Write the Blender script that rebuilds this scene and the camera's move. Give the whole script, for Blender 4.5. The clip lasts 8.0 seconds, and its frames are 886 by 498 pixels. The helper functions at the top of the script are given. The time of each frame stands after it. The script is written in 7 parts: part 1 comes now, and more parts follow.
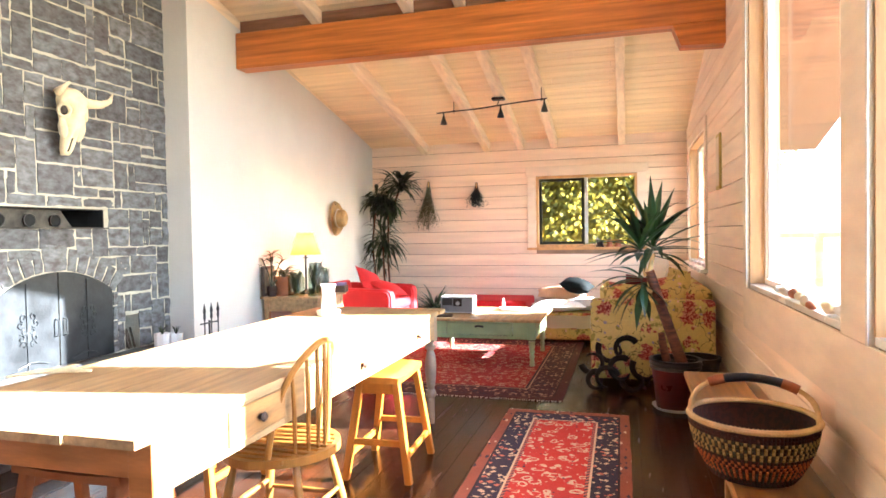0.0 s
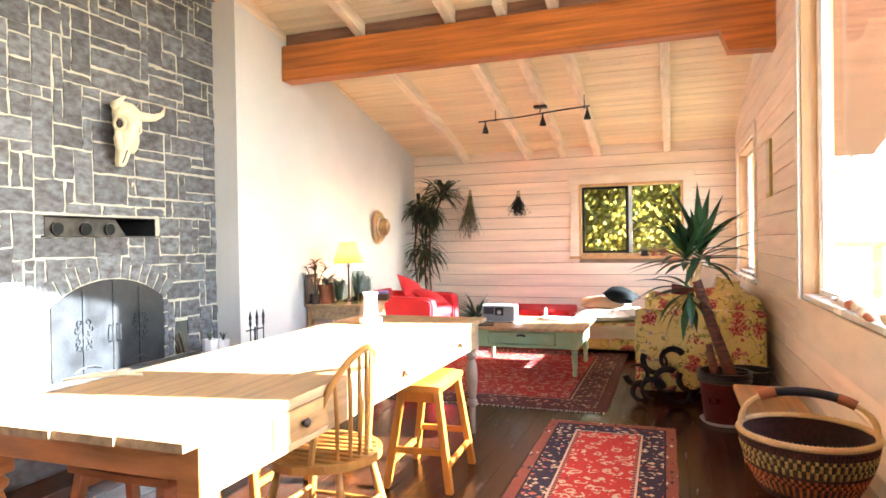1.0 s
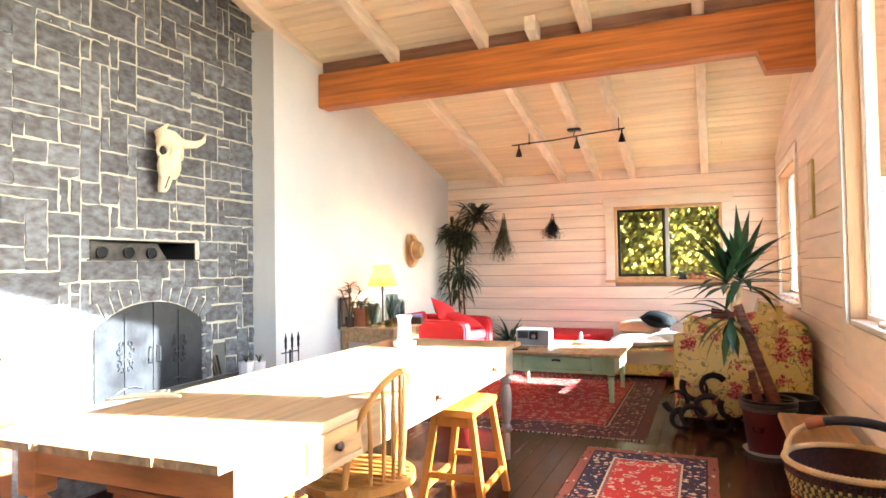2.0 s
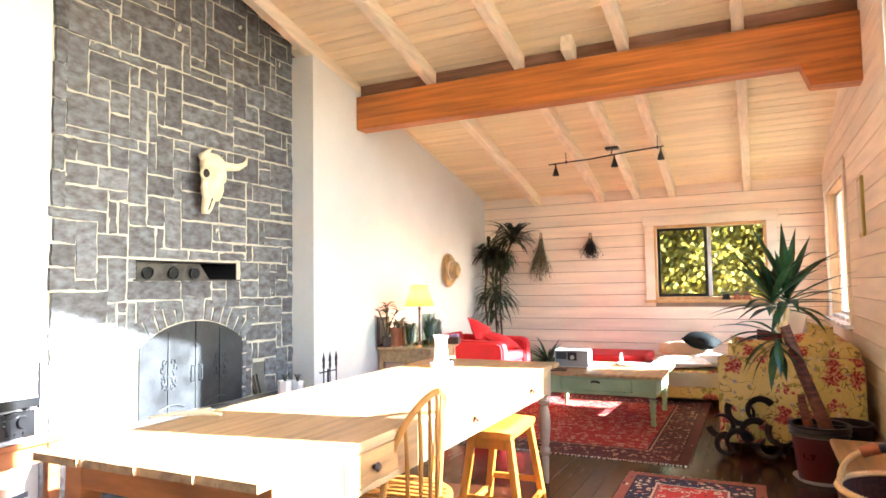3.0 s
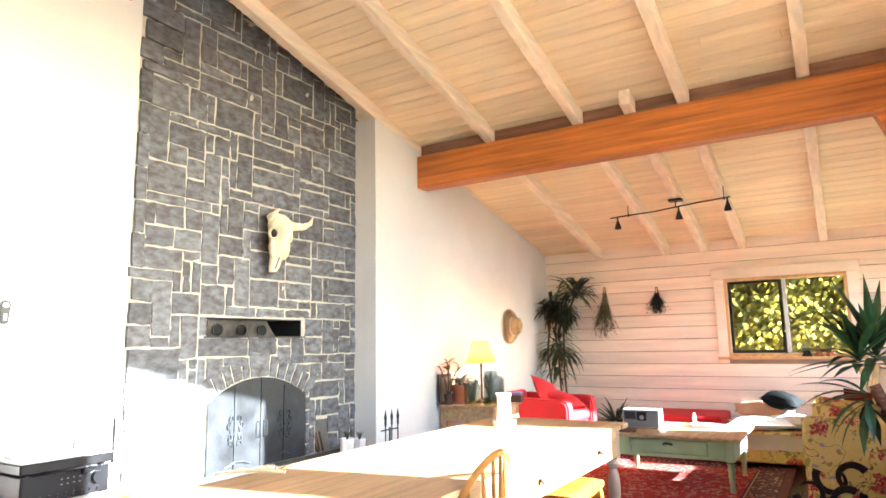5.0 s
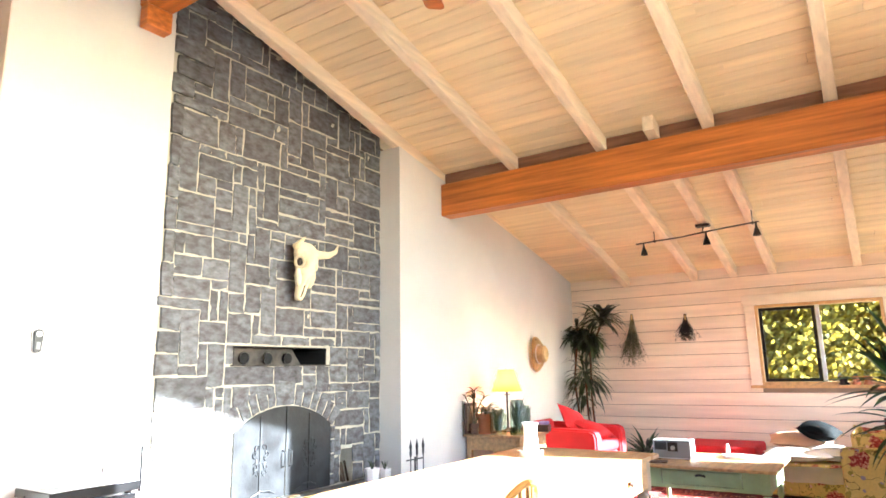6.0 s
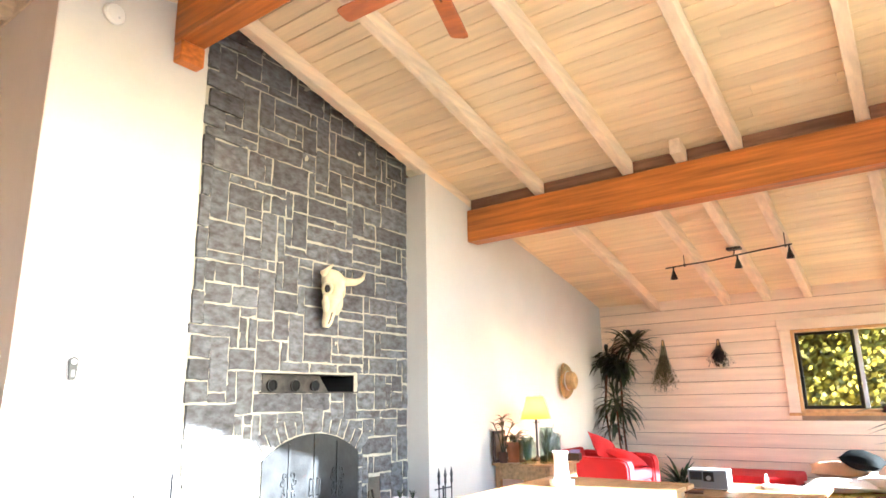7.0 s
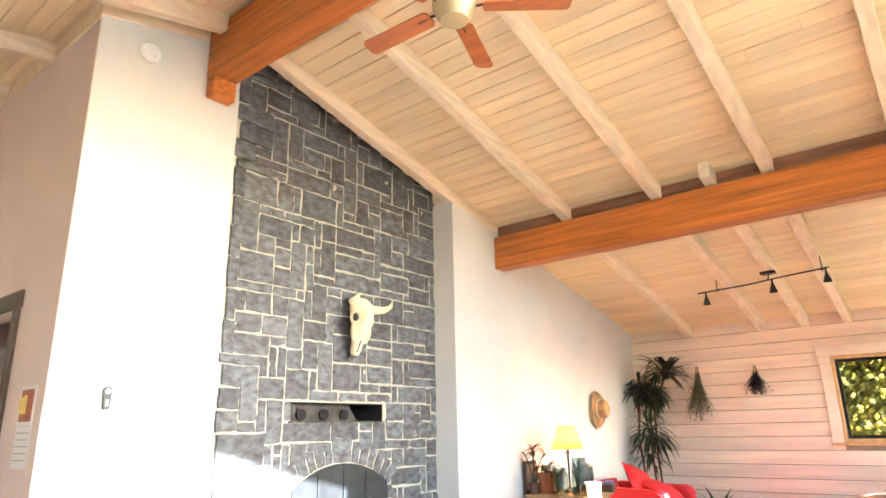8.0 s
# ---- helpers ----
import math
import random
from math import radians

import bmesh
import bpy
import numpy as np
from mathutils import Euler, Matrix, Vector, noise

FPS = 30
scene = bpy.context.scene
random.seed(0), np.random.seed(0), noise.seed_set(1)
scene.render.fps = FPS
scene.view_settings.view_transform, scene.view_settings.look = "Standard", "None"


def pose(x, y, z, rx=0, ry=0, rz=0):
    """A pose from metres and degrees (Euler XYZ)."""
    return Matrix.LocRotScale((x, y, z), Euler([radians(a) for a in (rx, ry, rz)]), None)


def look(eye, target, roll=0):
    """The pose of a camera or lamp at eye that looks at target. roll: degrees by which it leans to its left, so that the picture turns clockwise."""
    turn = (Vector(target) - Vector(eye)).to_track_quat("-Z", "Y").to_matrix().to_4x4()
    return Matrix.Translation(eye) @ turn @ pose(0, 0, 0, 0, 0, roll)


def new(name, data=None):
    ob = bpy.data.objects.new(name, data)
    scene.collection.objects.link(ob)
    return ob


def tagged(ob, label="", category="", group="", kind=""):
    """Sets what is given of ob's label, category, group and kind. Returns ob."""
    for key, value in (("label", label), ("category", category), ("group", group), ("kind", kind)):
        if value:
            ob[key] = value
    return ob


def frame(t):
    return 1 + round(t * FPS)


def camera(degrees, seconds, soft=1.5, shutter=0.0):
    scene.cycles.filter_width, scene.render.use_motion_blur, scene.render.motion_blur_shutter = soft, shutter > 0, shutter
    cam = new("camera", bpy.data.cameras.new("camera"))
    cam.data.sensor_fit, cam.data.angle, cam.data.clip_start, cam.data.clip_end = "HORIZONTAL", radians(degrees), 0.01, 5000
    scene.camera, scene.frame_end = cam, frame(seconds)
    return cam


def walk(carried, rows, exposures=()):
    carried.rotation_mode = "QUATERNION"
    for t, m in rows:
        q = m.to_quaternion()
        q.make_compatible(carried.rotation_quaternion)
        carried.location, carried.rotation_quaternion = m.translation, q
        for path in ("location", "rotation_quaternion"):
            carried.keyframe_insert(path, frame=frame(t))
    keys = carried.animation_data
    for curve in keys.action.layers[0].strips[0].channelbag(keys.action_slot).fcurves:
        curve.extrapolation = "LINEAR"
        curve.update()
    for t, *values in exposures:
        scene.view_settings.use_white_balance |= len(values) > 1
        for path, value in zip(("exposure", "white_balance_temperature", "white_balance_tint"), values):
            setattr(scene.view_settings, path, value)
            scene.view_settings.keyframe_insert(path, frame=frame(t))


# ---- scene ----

# camera: it stands in one place and turns to its left and upwards
cam = camera(69.92, 8.0, soft=1.6)
EYE = (0.0, 0.0, 1.28)
TURNS = [
    (0.0, 16.12, -1.41, 0.96), (0.5, 18.09, -1.20, 0.95), (1.0, 19.87, -0.57, 0.93), (1.5, 21.38, 0.56, 0.93),
    (3.0, 26.23, 3.43, 0.94), (3.5, 27.92, 4.55, 0.94), (4.0, 29.36, 5.82, 0.95), (4.5, 30.61, 7.22, 1.01),
    (6.0, 33.98, 11.09, 1.06), (6.5, 35.20, 12.31, 1.08), (7.0, 36.43, 13.48, 1.08), (7.5, 37.68, 14.80, 1.13),
    (8.0, 38.99, 16.01, 1.10)]
walk(cam, [(t, pose(*EYE, 90 + pitch, roll, yaw)) for t, yaw, pitch, roll in TURNS],
     exposures=[(0.0, 4.17, 5550, 8), (8.0, 4.17, 5550, 8)])

# daylight: a low sun square to the window wall, and the sky
SUN_EL, SUN_SLANT = 23.6, 0.176
world = bpy.data.worlds.new("world")
scene.world = world
world.use_nodes = True
sky = world.node_tree.nodes.new("ShaderNodeTexSky")
sky.sky_type, sky.sun_disc = "NISHITA", False
sky.sun_elevation, sky.sun_rotation = radians(SUN_EL), radians(90 - math.degrees(math.atan(SUN_SLANT)))
world.node_tree.links.new(sky.outputs[0], world.node_tree.nodes["Background"].inputs[0])
world.node_tree.nodes["Background"].inputs[1].default_value = 0.13
sun = new("sun", bpy.data.lights.new("sun", "SUN"))
sun.data.energy, sun.data.angle, sun.data.color = 5.0, radians(0.6), (1.0, 0.95, 0.87)
ce = math.cos(radians(SUN_EL))
sun.matrix_world = look((10 * ce, 10 * ce * SUN_SLANT, 10 * math.sin(radians(SUN_EL))), (0, 0, 0))

# ---------------- materials ----------------
def mat(name, base, rough=0.6, metal=0.0, var=0.12, scale=6.0, stretch=(1, 1, 1), bump=0.15, fine=60.0, spec=0.5,
        dark=None, island=0.0, obrand=0.0, coords="Object", streak=None):
    """A painted, wooden, stone or cloth surface: two scales of variation in colour, and relief."""
    m = bpy.data.materials.new(name)
    m.use_nodes = True
    nt = m.node_tree
    nd, lk = nt.nodes, nt.links
    b = nd["Principled BSDF"]
    b.inputs["Metallic"].default_value = metal
    b.inputs["Specular IOR Level"].default_value = spec
    tc = nd.new("ShaderNodeTexCoord")
    mp = nd.new("ShaderNodeMapping")
    mp.inputs["Scale"].default_value = stretch
    lk.new(tc.outputs[coords], mp.inputs["Vector"])
    vec = mp.outputs["Vector"]
    geo = nd.new("ShaderNodeNewGeometry")
    oi = nd.new("ShaderNodeObjectInfo")
    if island or obrand:
        mul = nd.new("ShaderNodeMath"); mul.operation = "MULTIPLY"
        lk.new(geo.outputs["Random Per Island"] if island else oi.outputs["Random"], mul.inputs[0])
        mul.inputs[1].default_value = 37.0
        add = nd.new("ShaderNodeVectorMath"); add.operation = "ADD"
        lk.new(vec, add.inputs[0]); lk.new(mul.outputs[0], add.inputs[1])
        vec = add.outputs[0]
    n1 = nd.new("ShaderNodeTexNoise"); n1.inputs["Scale"].default_value = scale; n1.inputs["Detail"].default_value = 5
    n2 = nd.new("ShaderNodeTexNoise"); n2.inputs["Scale"].default_value = fine; n2.inputs["Detail"].default_value = 3
    lk.new(vec, n1.inputs["Vector"]); lk.new(vec, n2.inputs["Vector"])
    base = Vector(base)
    dk = Vector(dark) if dark else base * (1 - 2.2 * var)
    r1 = nd.new("ShaderNodeValToRGB")
    r1.color_ramp.elements[0].position, r1.color_ramp.elements[1].position = 0.3, 0.7
    r1.color_ramp.elements[0].color = (*dk, 1)
    r1.color_ramp.elements[1].color = (*[min(1, c * (1 + var * 0.6)) for c in base], 1)
    lk.new(n1.outputs["Fac"], r1.inputs["Fac"])
    hs = nd.new("ShaderNodeHueSaturation")
    lk.new(r1.outputs["Color"], hs.inputs["Color"])
    mr = nd.new("ShaderNodeMapRange")
    mr.inputs["To Min"].default_value, mr.inputs["To Max"].default_value = 1 - var * 0.7, 1 + var * 0.7
    lk.new(n2.outputs["Fac"], mr.inputs["Value"])
    val = mr.outputs["Result"]
    k = island or obrand
    if k:
        m2 = nd.new("ShaderNodeMapRange")
        m2.inputs["To Min"].default_value, m2.inputs["To Max"].default_value = 1 - k, 1 + k
        lk.new(geo.outputs["Random Per Island"] if island else oi.outputs["Random"], m2.inputs["Value"])
        mm = nd.new("ShaderNodeMath"); mm.operation = "MULTIPLY"
        lk.new(val, mm.inputs[0]); lk.new(m2.outputs["Result"], mm.inputs[1])
        val = mm.outputs[0]
    lk.new(val, hs.inputs["Value"])
    lk.new(hs.outputs["Color"], b.inputs["Base Color"])
    rr = nd.new("ShaderNodeMapRange")
    rr.inputs["To Min"].default_value, rr.inputs["To Max"].default_value = max(0.03, rough - 0.1), min(1, rough + 0.1)
    lk.new(n1.outputs["Fac"], rr.inputs["Value"]); lk.new(rr.outputs["Result"], b.inputs["Roughness"])
    if bump:
        bp = nd.new("ShaderNodeBump"); bp.inputs["Strength"].default_value = bump; bp.inputs["Distance"].default_value = 0.01
        lk.new(n2.outputs["Fac"], bp.inputs["Height"]); lk.new(bp.outputs["Normal"], b.inputs["Normal"])
    return m


M = {}
M["plaster"] = mat("plaster", (0.68, 0.655, 0.605), 0.85, var=0.03, scale=2.0, bump=0.12, fine=35)
M["board"] = mat("whitewashed_board", (0.74, 0.63, 0.52), 0.6, var=0.10, scale=2.5, stretch=(0.6, 0.6, 9), bump=0.12, fine=24, island=0.07)
M["boardpiece"] = mat("whitewashed_board_piece", (0.88, 0.73, 0.575), 0.6, var=0.07, scale=1.6, stretch=(0.8, 0.8, 9), bump=0.1, fine=18, obrand=0.07)
M["ceiling"] = mat("whitewashed_ceiling", (0.87, 0.705, 0.45), 0.6, var=0.07, scale=2.0, stretch=(0.5, 7, 7), bump=0.1, fine=20, island=0.055)
M["rafter"] = mat("whitewashed_rafter", (0.86, 0.71, 0.51), 0.6, var=0.09, scale=2.5, stretch=(8, 0.6, 8), bump=0.1, fine=24, obrand=0.04)
M["fir"] = mat("oiled_fir", (0.58, 0.175, 0.028), 0.42, var=0.22, scale=2.2, stretch=(0.6, 8, 14), bump=0.1, fine=30)
M["trim"] = mat("pine_trim", (0.62, 0.36, 0.15), 0.45, var=0.13, scale=3, stretch=(6, 6, 0.7), bump=0.05, fine=30)
M["whitetrim"] = mat("whitewashed_trim", (0.80, 0.69, 0.55), 0.55, var=0.06, scale=3, stretch=(1, 1, 4), bump=0.05, fine=30)
M["floor"] = mat("dark_plank", (0.050, 0.0165, 0.0062), 0.24, spec=0.32, var=0.22, scale=3, stretch=(8, 0.7, 8), bump=0.04, fine=30, obrand=0.3)
M["joint"] = mat("dark_joint", (0.03, 0.016, 0.01), 0.7, var=0.1)
M["stone"] = mat("bluestone", (0.128, 0.134, 0.148), 0.62, var=0.36, scale=17, stretch=(1, 0.8, 1.5), bump=1.0, fine=40, obrand=0.30, dark=(0.048, 0.043, 0.039))
M["mortar"] = mat("mortar", (0.50, 0.46, 0.36), 0.9, var=0.1, scale=9, bump=0.6, fine=70)
M["iron"] = mat("black_iron", (0.026, 0.0285, 0.031), 0.42, spec=0.4, var=0.3, bump=0.12, fine=60)
M["steel"] = mat("sooty_steel", (0.075, 0.066, 0.056), 0.5, metal=0.3, var=0.38, scale=9, bump=0.1)
# near-black standing for the shade inside the vent and the niche
M["dark"] = mat("recess_shade", (0.006, 0.006, 0.006), 0.9, var=0.2)
M["bone"] = mat("bone", (0.78, 0.66, 0.42), 0.6, var=0.12, scale=9, bump=0.25, fine=40)
M["horn"] = mat("horn", (0.50, 0.38, 0.20), 0.4, var=0.25, scale=9, bump=0.1)
M["tablewood"] = mat("worn_pine", (0.45, 0.275, 0.125), 0.5, var=0.2, scale=3, stretch=(9, 0.7, 9), bump=0.15, fine=25, obrand=0.12)
M["redpine"] = mat("red_stained_pine", (0.33, 0.105, 0.03), 0.4, var=0.18, scale=3, stretch=(1, 1, 6), bump=0.08, fine=25)
M["endpine"] = mat("orange_stained_pine", (0.52, 0.175, 0.042), 0.42, var=0.2, scale=3, stretch=(1, 1, 6), bump=0.1, fine=25)
M["drawerpine"] = mat("orange_worn_pine", (0.40, 0.20, 0.068), 0.48, var=0.25, scale=4, stretch=(2, 1, 6), bump=0.12, fine=25)
M["stool"] = mat("golden_pine", (0.47, 0.165, 0.016), 0.36, var=0.14, scale=3, stretch=(5, 5, 1), bump=0.06, fine=30)
M["chair"] = mat("oiled_oak", (0.37, 0.155, 0.028), 0.38, var=0.16, scale=4, stretch=(4, 4, 1), bump=0.06, fine=30)
M["greywood"] = mat("grey_turned_wood", (0.30, 0.22, 0.15), 0.5, var=0.2, scale=4, bump=0.1)
M["green"] = mat("sage_green_paint", (0.35, 0.46, 0.25), 0.42, var=0.1, scale=5, bump=0.08)
M["red"] = mat("red_upholstery", (0.56, 0.012, 0.018), 0.8, var=0.1, scale=4, bump=0.3, fine=220)
M["white"] = mat("white_cloth", (0.80, 0.78, 0.74), 0.85, var=0.05, scale=5, bump=0.3, fine=120)
M["cream"] = mat("cream_cloth", (0.74, 0.66, 0.52), 0.85, var=0.07, scale=5, bump=0.3, fine=120)
M["peach"] = mat("peach_cloth", (0.70, 0.46, 0.30), 0.85, var=0.08, scale=5, bump=0.3, fine=120)
M["navy"] = mat("dark_teal_cloth", (0.0018, 0.0045, 0.0052), 0.8, spec=0.15, var=0.35, scale=14, bump=0.3, fine=120)
M["maroon"] = mat("maroon_cloth", (0.16, 0.02, 0.025), 0.85, var=0.2, scale=7, bump=0.3, fine=120)
M["leaf"] = mat("yucca_leaf", (0.024, 0.075, 0.022), 0.4, var=0.3, scale=9, bump=0.05, island=0.35)
M["leaf2"] = mat("hanging_leaf", (0.034, 0.052, 0.014), 0.45, var=0.35, scale=9, bump=0.05, island=0.5)
M["dried"] = mat("dried_herb", (0.16, 0.15, 0.08), 0.9, var=0.3, scale=12, bump=0.1, island=0.3)
M["driedflower"] = mat("dried_flower", (0.035, 0.028, 0.028), 0.9, var=0.3, scale=12, bump=0.1, island=0.4)
M["trunk"] = mat("cane_bark", (0.17, 0.055, 0.024), 0.7, var=0.35, scale=14, stretch=(1, 1, 4), bump=0.5, fine=50)
M["plasticred"] = mat("dark_red_glaze", (0.075, 0.009, 0.008), 0.3, var=0.15, bump=0.03)
M["blackplastic"] = mat("black_plastic", (0.0065, 0.0065, 0.0075), 0.3, spec=0.4, var=0.1, bump=0.03)
M["terracotta"] = mat("terracotta", (0.42, 0.15, 0.075), 0.85, var=0.14, bump=0.15)
M["soil"] = mat("soil", (0.03, 0.02, 0.012), 0.95, var=0.3, scale=40, bump=0.8)
M["straw"] = mat("straw", (0.70, 0.47, 0.21), 0.75, var=0.15, scale=12, bump=0.4, fine=130)
M["leather"] = mat("black_leather", (0.012, 0.012, 0.018), 0.4, var=0.2, bump=0.2)
M["tan"] = mat("tan_leather", (0.33, 0.10, 0.035), 0.5, var=0.2, bump=0.2)
M["ceramic"] = mat("white_glaze", (0.82, 0.81, 0.78), 0.25, var=0.03, bump=0.02)
M["wax"] = mat("white_wax", (0.82, 0.80, 0.75), 0.5, var=0.03, bump=0.03)
M["chrome"] = mat("brushed_metal", (0.5, 0.5, 0.5), 0.3, metal=1.0, var=0.08, bump=0.02)
M["bench"] = mat("bench_wood", (0.36, 0.19, 0.075), 0.45, var=0.2, scale=3, stretch=(9, 0.7, 9), bump=0.1, fine=25)
M["brown"] = mat("dark_brown_wood", (0.07, 0.035, 0.022), 0.5, var=0.2, scale=3, stretch=(5, 5, 1), bump=0.08)
M["wallpink"] = mat("beige_paint", (0.72, 0.615, 0.545), 0.85, var=0.03, scale=2, bump=0.08, fine=35)
M["purple"] = mat("lilac_cloth", (0.24, 0.18, 0.42), 0.8, var=0.1)
M["silver"] = mat("silver_plastic", (0.55, 0.56, 0.58), 0.4, var=0.04, bump=0.02)
M["grass"] = mat("autumn_ground", (0.20, 0.175, 0.105), 0.95, var=0.35, scale=1.5, bump=0.4, fine=8)
M["bark"] = mat("tree_bark", (0.10, 0.075, 0.05), 0.9, var=0.3, scale=9, stretch=(1, 1, 0.3), bump=0.5)
M["autumn"] = mat("autumn_leaf", (0.22, 0.150, 0.007), 0.7, spec=0.08, var=0.35, scale=1.0, bump=0.02, island=0.5, dark=(0.060, 0.060, 0.013))
M["radiofront"] = mat("grey_radio_front", (0.22, 0.235, 0.25), 0.4, var=0.05, bump=0.02)
M["yellow"] = mat("ochre_paint", (0.55, 0.42, 0.10), 0.5, var=0.1)
M["paper"] = mat("white_paper", (0.78, 0.77, 0.74), 0.8, var=0.03, bump=0.02)
M["driedhorn"] = mat("dark_horn", (0.013, 0.008, 0.0055), 0.6, spec=0.2, var=0.35, scale=16, stretch=(1, 1, 1), bump=0.4, fine=70)
M["cedar"] = mat("weathered_cedar", (0.30, 0.15, 0.09), 0.7, var=0.2, scale=3, stretch=(0.6, 8, 8), bump=0.1)
M["grey"] = mat("grey_plastic", (0.022, 0.025, 0.030), 0.4, var=0.06, bump=0.02)
M["backing"] = mat("shadowed_backing", (0.30, 0.22, 0.16), 0.8, var=0.1)
# dark brown standing for the shade inside the skull's hollows
M["hollow"] = mat("shaded_bone_hollow", (0.05, 0.038, 0.026), 0.8, var=0.2)
M["fanblade"] = mat("fan_blade_wood", (0.52, 0.15, 0.03), 0.4, var=0.15, scale=3, stretch=(1, 6, 1), bump=0.04)
M["brass"] = mat("pale_brass", (0.62, 0.52, 0.30), 0.35, metal=0.5, var=0.06, bump=0.02)


def glass(name, tint=(1, 1, 1), rough=0.0):
    """A clear pane: it lets light straight through, with a thin film of gloss by angle."""
    m = bpy.data.materials.new(name)
    m.use_nodes = True
    nt = m.node_tree
    nt.nodes.remove(nt.nodes["Principled BSDF"])
    tr, gl, mx, lw, pw, sc = (nt.nodes.new("ShaderNode" + k) for k in ("BsdfTransparent", "BsdfGlossy", "MixShader", "LayerWeight", "Math", "Math"))
    tr.inputs[0].default_value = (*tint, 1)
    gl.inputs["Roughness"].default_value = rough
    pw.operation, sc.operation = "POWER", "MULTIPLY_ADD"
    pw.inputs[1].default_value, sc.inputs[1].default_value, sc.inputs[2].default_value = 5.0, 0.35, 0.03
    nt.links.new(lw.outputs["Facing"], pw.inputs[0]); nt.links.new(pw.outputs[0], sc.inputs[0])
    nt.links.new(sc.outputs[0], mx.inputs[0]); nt.links.new(tr.outputs[0], mx.inputs[1]); nt.links.new(gl.outputs[0], mx.inputs[2])
    nt.links.new(mx.outputs[0], nt.nodes["Material Output"].inputs[0])
    return m


M["glass"] = glass("window_glass", (0.97, 0.98, 0.97))
M["jar"] = glass("jar_glass", (0.80, 0.86, 0.82), 0.05)


M["shade"] = bpy.data.materials.new("lamp_shade_cloth")
M["shade"].use_nodes = True
_b = M["shade"].node_tree.nodes["Principled BSDF"]
_b.inputs["Base Color"].default_value = (0.80, 0.40, 0.06, 1)
_b.inputs["Roughness"].default_value = 0.8
_t = M["shade"].node_tree.nodes.new("ShaderNodeBsdfTranslucent")
_t.inputs[0].default_value = (0.90, 0.45, 0.07, 1)
_m = M["shade"].node_tree.nodes.new("ShaderNodeMixShader")
_m.inputs[0].default_value = 0.6
M["shade"].node_tree.links.new(_b.outputs[0], _m.inputs[1])
M["shade"].node_tree.links.new(_t.outputs[0], _m.inputs[2])
M["shade"].node_tree.links.new(_m.outputs[0], M["shade"].node_tree.nodes["Material Output"].inputs[0])


